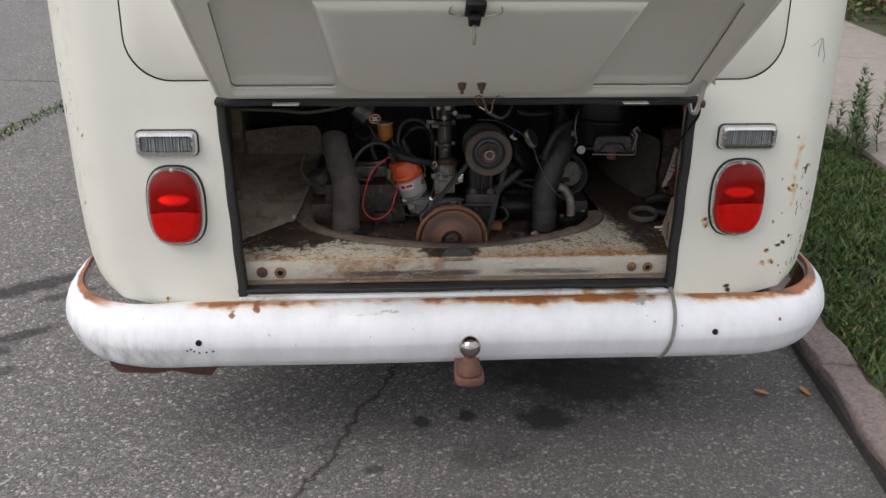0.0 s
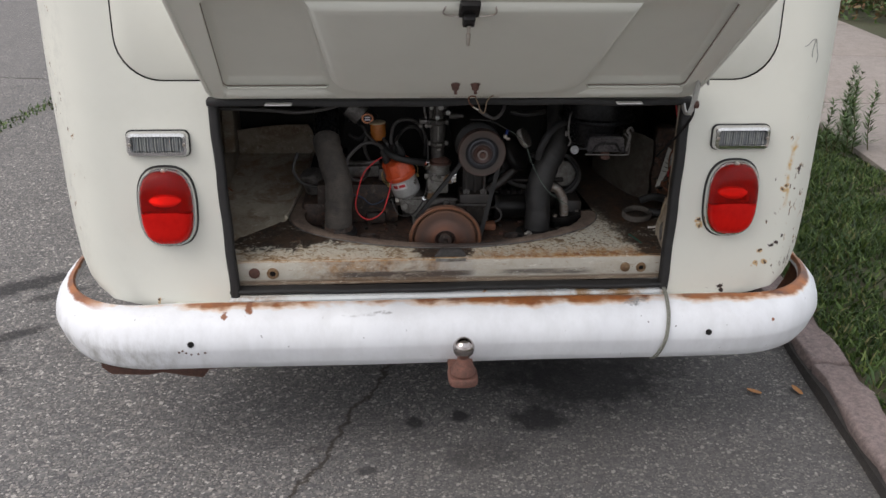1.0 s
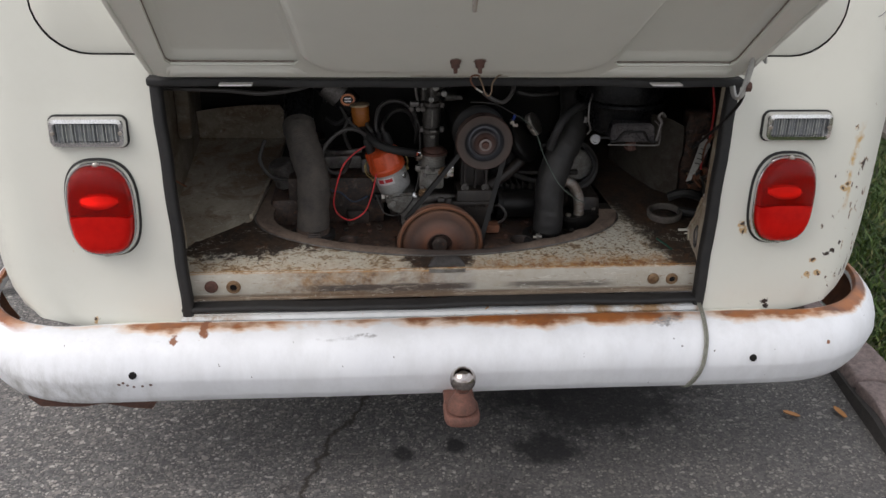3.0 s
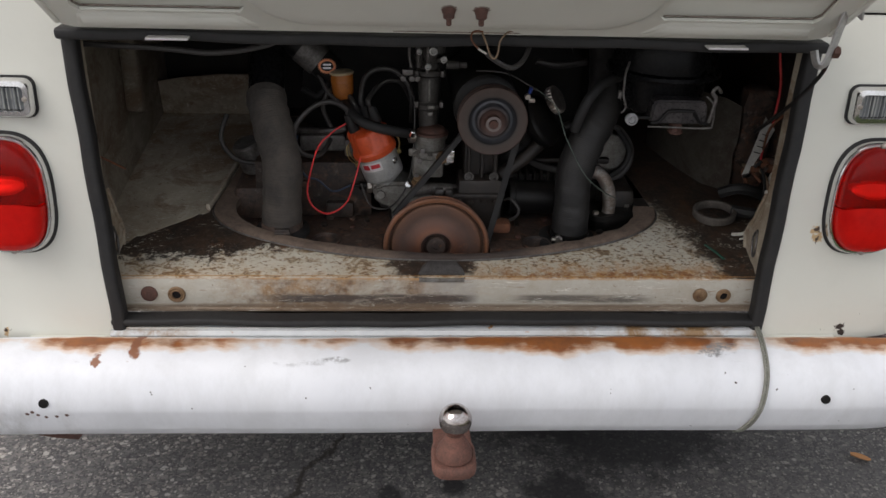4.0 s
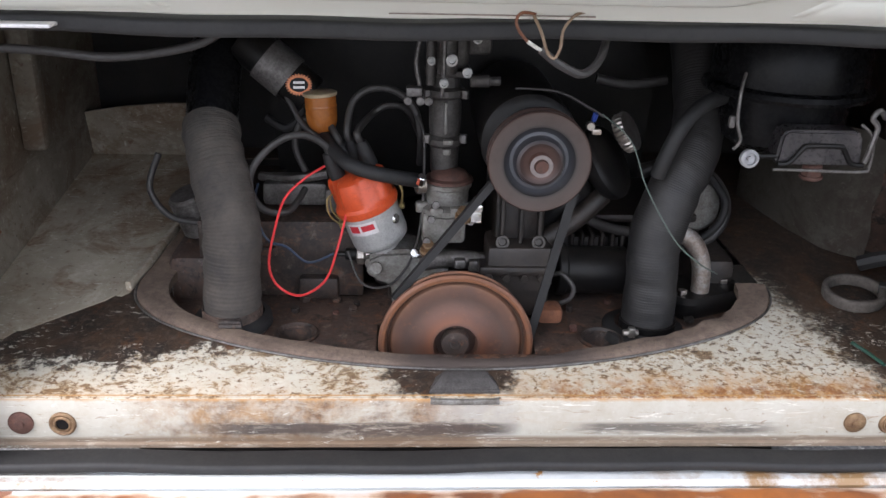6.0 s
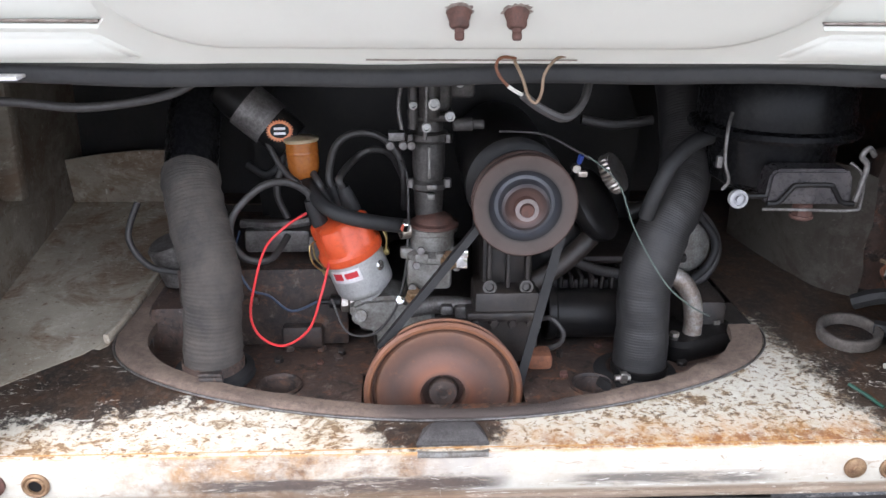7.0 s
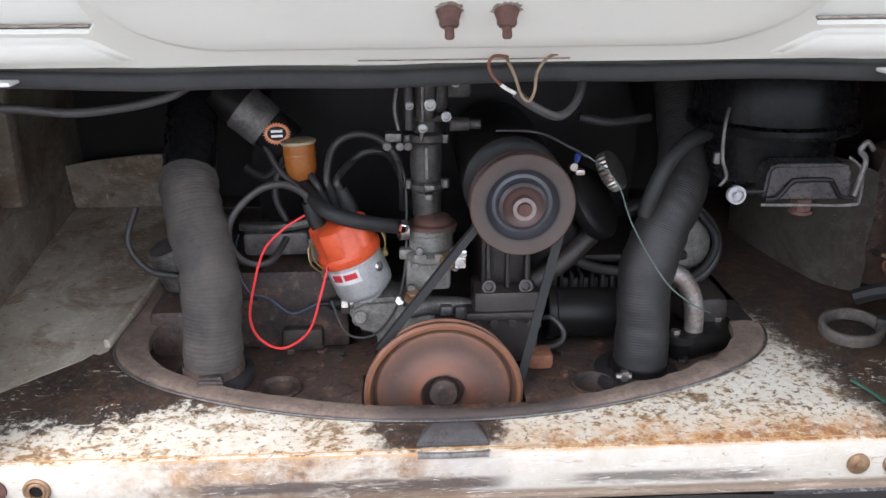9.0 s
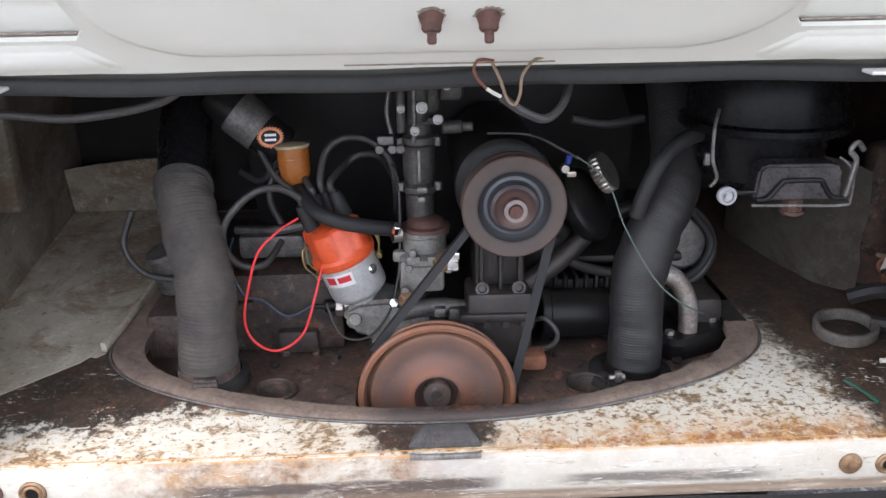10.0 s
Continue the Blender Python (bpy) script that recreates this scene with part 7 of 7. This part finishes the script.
    cyl(bm, (0.137, 0.20, 0.733), (0, -1, 0), 0.005, 0.008, 8)
    box(bm, (0.144, 0.196, 0.727), (0.010, 0.008, 0.006), bev=0.001)
    g = part("terminal", bm, STEEL, o)
    bm = B()
    cyl(bm, (0.140, 0.198, 0.738), (0.2, -0.3, 1), 0.0032, 0.010, 8)
    part("blue_connector", bm, plain("blue_plastic", (0.018, 0.045, 0.24), None, 0.5), g)


def air_cleaner():
    a = thing("air_cleaner", (0.36, 0.24, 0.70), "black oil-bath air cleaner with spring clips and a flap box", "air cleaner")
    bm = B()
    lathe(bm, [(0, 0.705), (0.05, 0.705), (0.064, 0.715), (0.068, 0.735), (0.070, 0.764), (0.0905, 0.768), (0.0925, 0.772), (0.0905, 0.777), (0.084, 0.780), (0.082, 0.83), (0.07, 0.852), (0.02, 0.86), (0, 0.86)], Matrix.Translation((0.362, 0.235, 0)), 48)
    part("drum", bm, ENAMEL, a)
    bm = B()
    m = pose(0.3665, 0.150, 0.728, 0, 0, -2)
    stack(bm, [([(-0.036, 0.019), (0.036, 0.019), (0.042, 0.014), (0.045, -0.018), (-0.045, -0.018), (-0.042, 0.014)], 0.0), ([(-0.036, 0.019), (0.036, 0.019), (0.042, 0.014), (0.045, -0.018), (-0.045, -0.018), (-0.042, 0.014)], 0.03)], m @ Matrix.Rotation(radians(90), 4, "X") @ Matrix.Translation((0, 0, -0.015)))
    bmesh.ops.bevel(bm, geom=bm.edges[:], offset=0.003, segments=2, affect="EDGES")
    bx = part("flap_box", bm, plain("worn_black", (0.022, 0.021, 0.024), (0.095, 0.086, 0.088), 0.28, 0.55, 34, 0.4), a, "scuffed black flap box")
    bm = B()
    y = 0.1335
    tube(bm, [(0.322, y, 0.712), (0.334, y, 0.713), (0.346, y, 0.728), (0.352, y, 0.731), (0.384, y, 0.731), (0.390, y, 0.727), (0.400, y, 0.713), (0.413, y, 0.711)], 0.0027, 8, 4)
    part("wire_stay", bm, BLACK, bx)
    bm = B()
    tube(bm, [(0.318, y, 0.706), (0.36, y, 0.705), (0.412, y, 0.704), (0.420, y, 0.71), (0.418, y, 0.74), (0.408, y + 0.01, 0.752)], 0.0017, 8, 6)
    part("wire_bail", bm, ALUDIRTY, bx)
    bm = B()
    lathe(bm, [(0, 0), (0.0095, 0), (0.0095, 0.006), (0.0065, 0.0075), (0.006, 0.004), (0.003, 0.004), (0.003, 0.008), (0, 0.008)], aim((0.291, 0.135, 0.7175), (0, -1, 0.1)), 24)
    part("round_end", bm, plain("grey_plastic", (0.36, 0.36, 0.37), None, 0.4), bx, "pale grey round end")
    bm = B()
    cyl(bm, (0.295, 0.142, 0.7175), (1, 0, 0), 0.003, 0.03, 8)
    part("spindle", bm, BLACK, bx)
    bm = B()
    tube(bm, [(0.425, 0.132, 0.762), (0.417, 0.130, 0.770), (0.411, 0.130, 0.762), (0.418, 0.130, 0.752), (0.415, 0.13, 0.73), (0.412, 0.13, 0.715)], 0.003, 8)
    part("spring_clip", bm, ALUDIRTY, a, "bent steel clip")
    bm = B()
    tube(bm, [(0.285, 0.16, 0.80), (0.277, 0.145, 0.785), (0.276, 0.14, 0.755), (0.282, 0.14, 0.735), (0.276, 0.14, 0.725)], 0.0018, 8)
    box(bm, (0.272, 0.145, 0.753), (0.006, 0.006, 0.012), bev=0.001)
    part("spring_clip", bm, ALUDIRTY, a, "bent steel clip")
    bm = B()
    cyl(bm, (0.368, 0.150, 0.690), (0, 0, 1), 0.0105, 0.018, 8)
    lathe(bm, [(0.012, 0), (0.012, 0.003), (0, 0.003)], Matrix.Translation((0.368, 0.150, 0.692)), 14)
    part("drain_bolt", bm, BROWNBOLT, a, "coppery rusted drain bolt")
    bm = B()
    box(bm, (0.36, 0.16, 0.835), (0.03, 0.01, 0.02), bev=0.002)
    part("bracket", bm, ALUDIRTY, a)


def clutter():
    r = thing("rubber_ring", (0.482, 0.212, 0.517), "grey rubber ring lying on the bay floor", "ring")
    bm = B()
    m = pose(0.482, 0.215, floor_z(0.215) + 0.009, 7, -3, 0)
    sweep(bm, [m @ Vector((0.033 * math.cos(t), 0.031 * math.sin(t), 0)) for t in [6.2832 * k / 40 for k in range(41)]], rounded(0.008, 0.015, 0.003, 3), cap=False)
    part("band", bm, plain("dusty_rubber", (0.125, 0.108, 0.094), (0.062, 0.053, 0.047), 0.85, 0, 40, 0.4), r)
    # loom at the kerb side of the opening
    w = thing("red_wire", (0.566, 0.27, 0.80), "thin red wire hanging from the upper edge", "wire")
    bm = B()
    tube(bm, [(0.560, 0.26, 0.86), (0.566, 0.27, 0.80), (0.579, 0.27, 0.74), (0.580, 0.27, 0.69), (0.575, 0.262, 0.655), (0.565, 0.258, 0.625), (0.568, 0.262, 0.60)], 0.0023, 8)
    part("insulation", bm, REDWIRE, w)
    w = thing("brown_wire", (0.55, 0.15, 0.73), "thin brown wire slanting down to the loom", "wire")
    bm = B()
    tube(bm, [(0.575, 0.14, 0.765), (0.553, 0.155, 0.73), (0.545, 0.20, 0.685), (0.562, 0.25, 0.63)], 0.0022, 8)
    part("insulation", bm, RUST, w)
    f = thing("plug_connector", (0.593, 0.24, 0.575), "dirty white plug at the end of the loom", "connector")
    bm = B()
    box(bm, (0, 0, 0), (0.036, 0.024, 0.058), pose(0.602, 0.238, 0.592, 8, 14, 0), bev=0.006)
    box(bm, (0, 0, 0.034), (0.022, 0.016, 0.014), pose(0.602, 0.238, 0.592, 8, 14, 0), bev=0.003)
    part("shell", bm, WHITEPLASTIC, f)
    t = thing("paper_tag", (0.562, 0.275, 0.64), "bent grubby white paper tag with small print", "tag")
    m = pose(0.558, 0.2515, 0.645, 0, 15, 0)
    bm = B()
    sheet(bm, [[(0.554, 0.688), (0.566, 0.677), (0.577, 0.664), (0.563, 0.630), (0.544, 0.586), (0.533, 0.582), (0.541, 0.620)]], lambda x, z: Vector((x, 0.250 + 0.004 * math.sin(z * 70), z)), 0.0008, (0, 1, 0))
    part("paper", bm, plain("grubby_paper", (0.50, 0.50, 0.47), (0.36, 0.35, 0.32), 0.7, 0, 30, 0.2), t)
    bm = B()
    for k in range(4):
        box(bm, (-0.003, -0.0075, 0.012 - 0.011 * k), (0.012, 0.0006, 0.0016), m)
    part("bar", bm, GRIME, t)
    lo = thing("wiring_loom", (0.57, 0.26, 0.58), "tangle of brown and black wires with corroded ends", "wiring")
    rnd = random.Random(21)
    for k in range(12):
        bm = B()
        p = Vector((0.572 + rnd.uniform(-0.02, 0.02), 0.26 + rnd.uniform(-0.02, 0.02), 0.60 + rnd.uniform(-0.014, 0.014)))
        q = p + Vector((rnd.uniform(-0.03, 0.02), rnd.uniform(-0.03, 0.03), rnd.uniform(-0.04, -0.01)))
        e = q + Vector((rnd.uniform(-0.02, 0.02), rnd.uniform(-0.05, 0.03), rnd.uniform(-0.03, 0.0)))
        tube(bm, [p, q, e], 0.0028, 6)
        part("strand", bm, (RUST, RUBBER, TANWIRE)[k % 3], lo)
    for k in range(8):
        bm = B()
        box(bm, (0, 0, 0), (0.015, 0.012, 0.010), pose(0.553 + 0.005 * k, 0.25 + 0.004 * (k % 3), 0.594 + 0.010 * (k % 2), 20 * k, 15 * k, 30 * k), bev=0.002)
        part("lug", bm, (RUST, TIN, BROWNBOLT)[k % 3], lo, "corroded lug")
    for pts, r, mt, lb, nm in (([(0.492, 0.15, 0.514), (0.512, 0.148, 0.517), (0.530, 0.15, 0.532), (0.543, 0.155, 0.563), (0.55, 0.18, 0.58)], 0.0030, WHITEPLASTIC, "stiff pale wire bent towards the floor", "pale_wire"),
                               ([(0.50, 0.135, 0.512), (0.520, 0.132, 0.520), (0.534, 0.13, 0.545), (0.540, 0.14, 0.575), (0.556, 0.17, 0.60)], 0.0016, WHITEPLASTIC, "thin pale wire curling down to the floor", "pale_wire"),
                               ([(0.545, 0.12, 0.640), (0.536, 0.12, 0.60), (0.540, 0.125, 0.565), (0.528, 0.13, 0.54), (0.518, 0.14, 0.525)], 0.0014, TANWIRE, "thin tan wire hanging beside the seal", "tan_wire"),
                               ([(0.50, 0.25, 0.548), (0.525, 0.235, 0.562), (0.555, 0.235, 0.556), (0.585, 0.245, 0.54)], 0.010, RUBBER, "thick black sheathed cable at the side", "black_cable"),
                               ([(0.515, 0.22, 0.528), (0.545, 0.20, 0.53), (0.58, 0.21, 0.525)], 0.010, RUBBER, "black sheathed cable on the floor", "black_cable"),
                               ([(0.436, 0.118, 0.510), (0.448, 0.10, 0.506), (0.456, 0.08, 0.503)], 0.0022, plain("dark_green_wire", (0.02, 0.075, 0.05), None, 0.5), "short green wire with a metal end", "green_wire"),
                               ([(-0.535, 0.12, 0.66), (-0.52, 0.15, 0.635), (-0.505, 0.18, 0.61)], 0.0018, RUST, "short dull red wire at the side", "red_wire")):
        h = thing(nm, pts[0], lb, "wire")
        bm = B()
        tube(bm, pts, r, 8)
        part("insulation", bm, mt, h)


street()
greenery()
van_thing = van()
bumper()
tail_lamps()
engine_lid(van_thing)
bay()
engine()
distributor()
coil_and_filter()
hoses()
air_cleaner()
clutter()
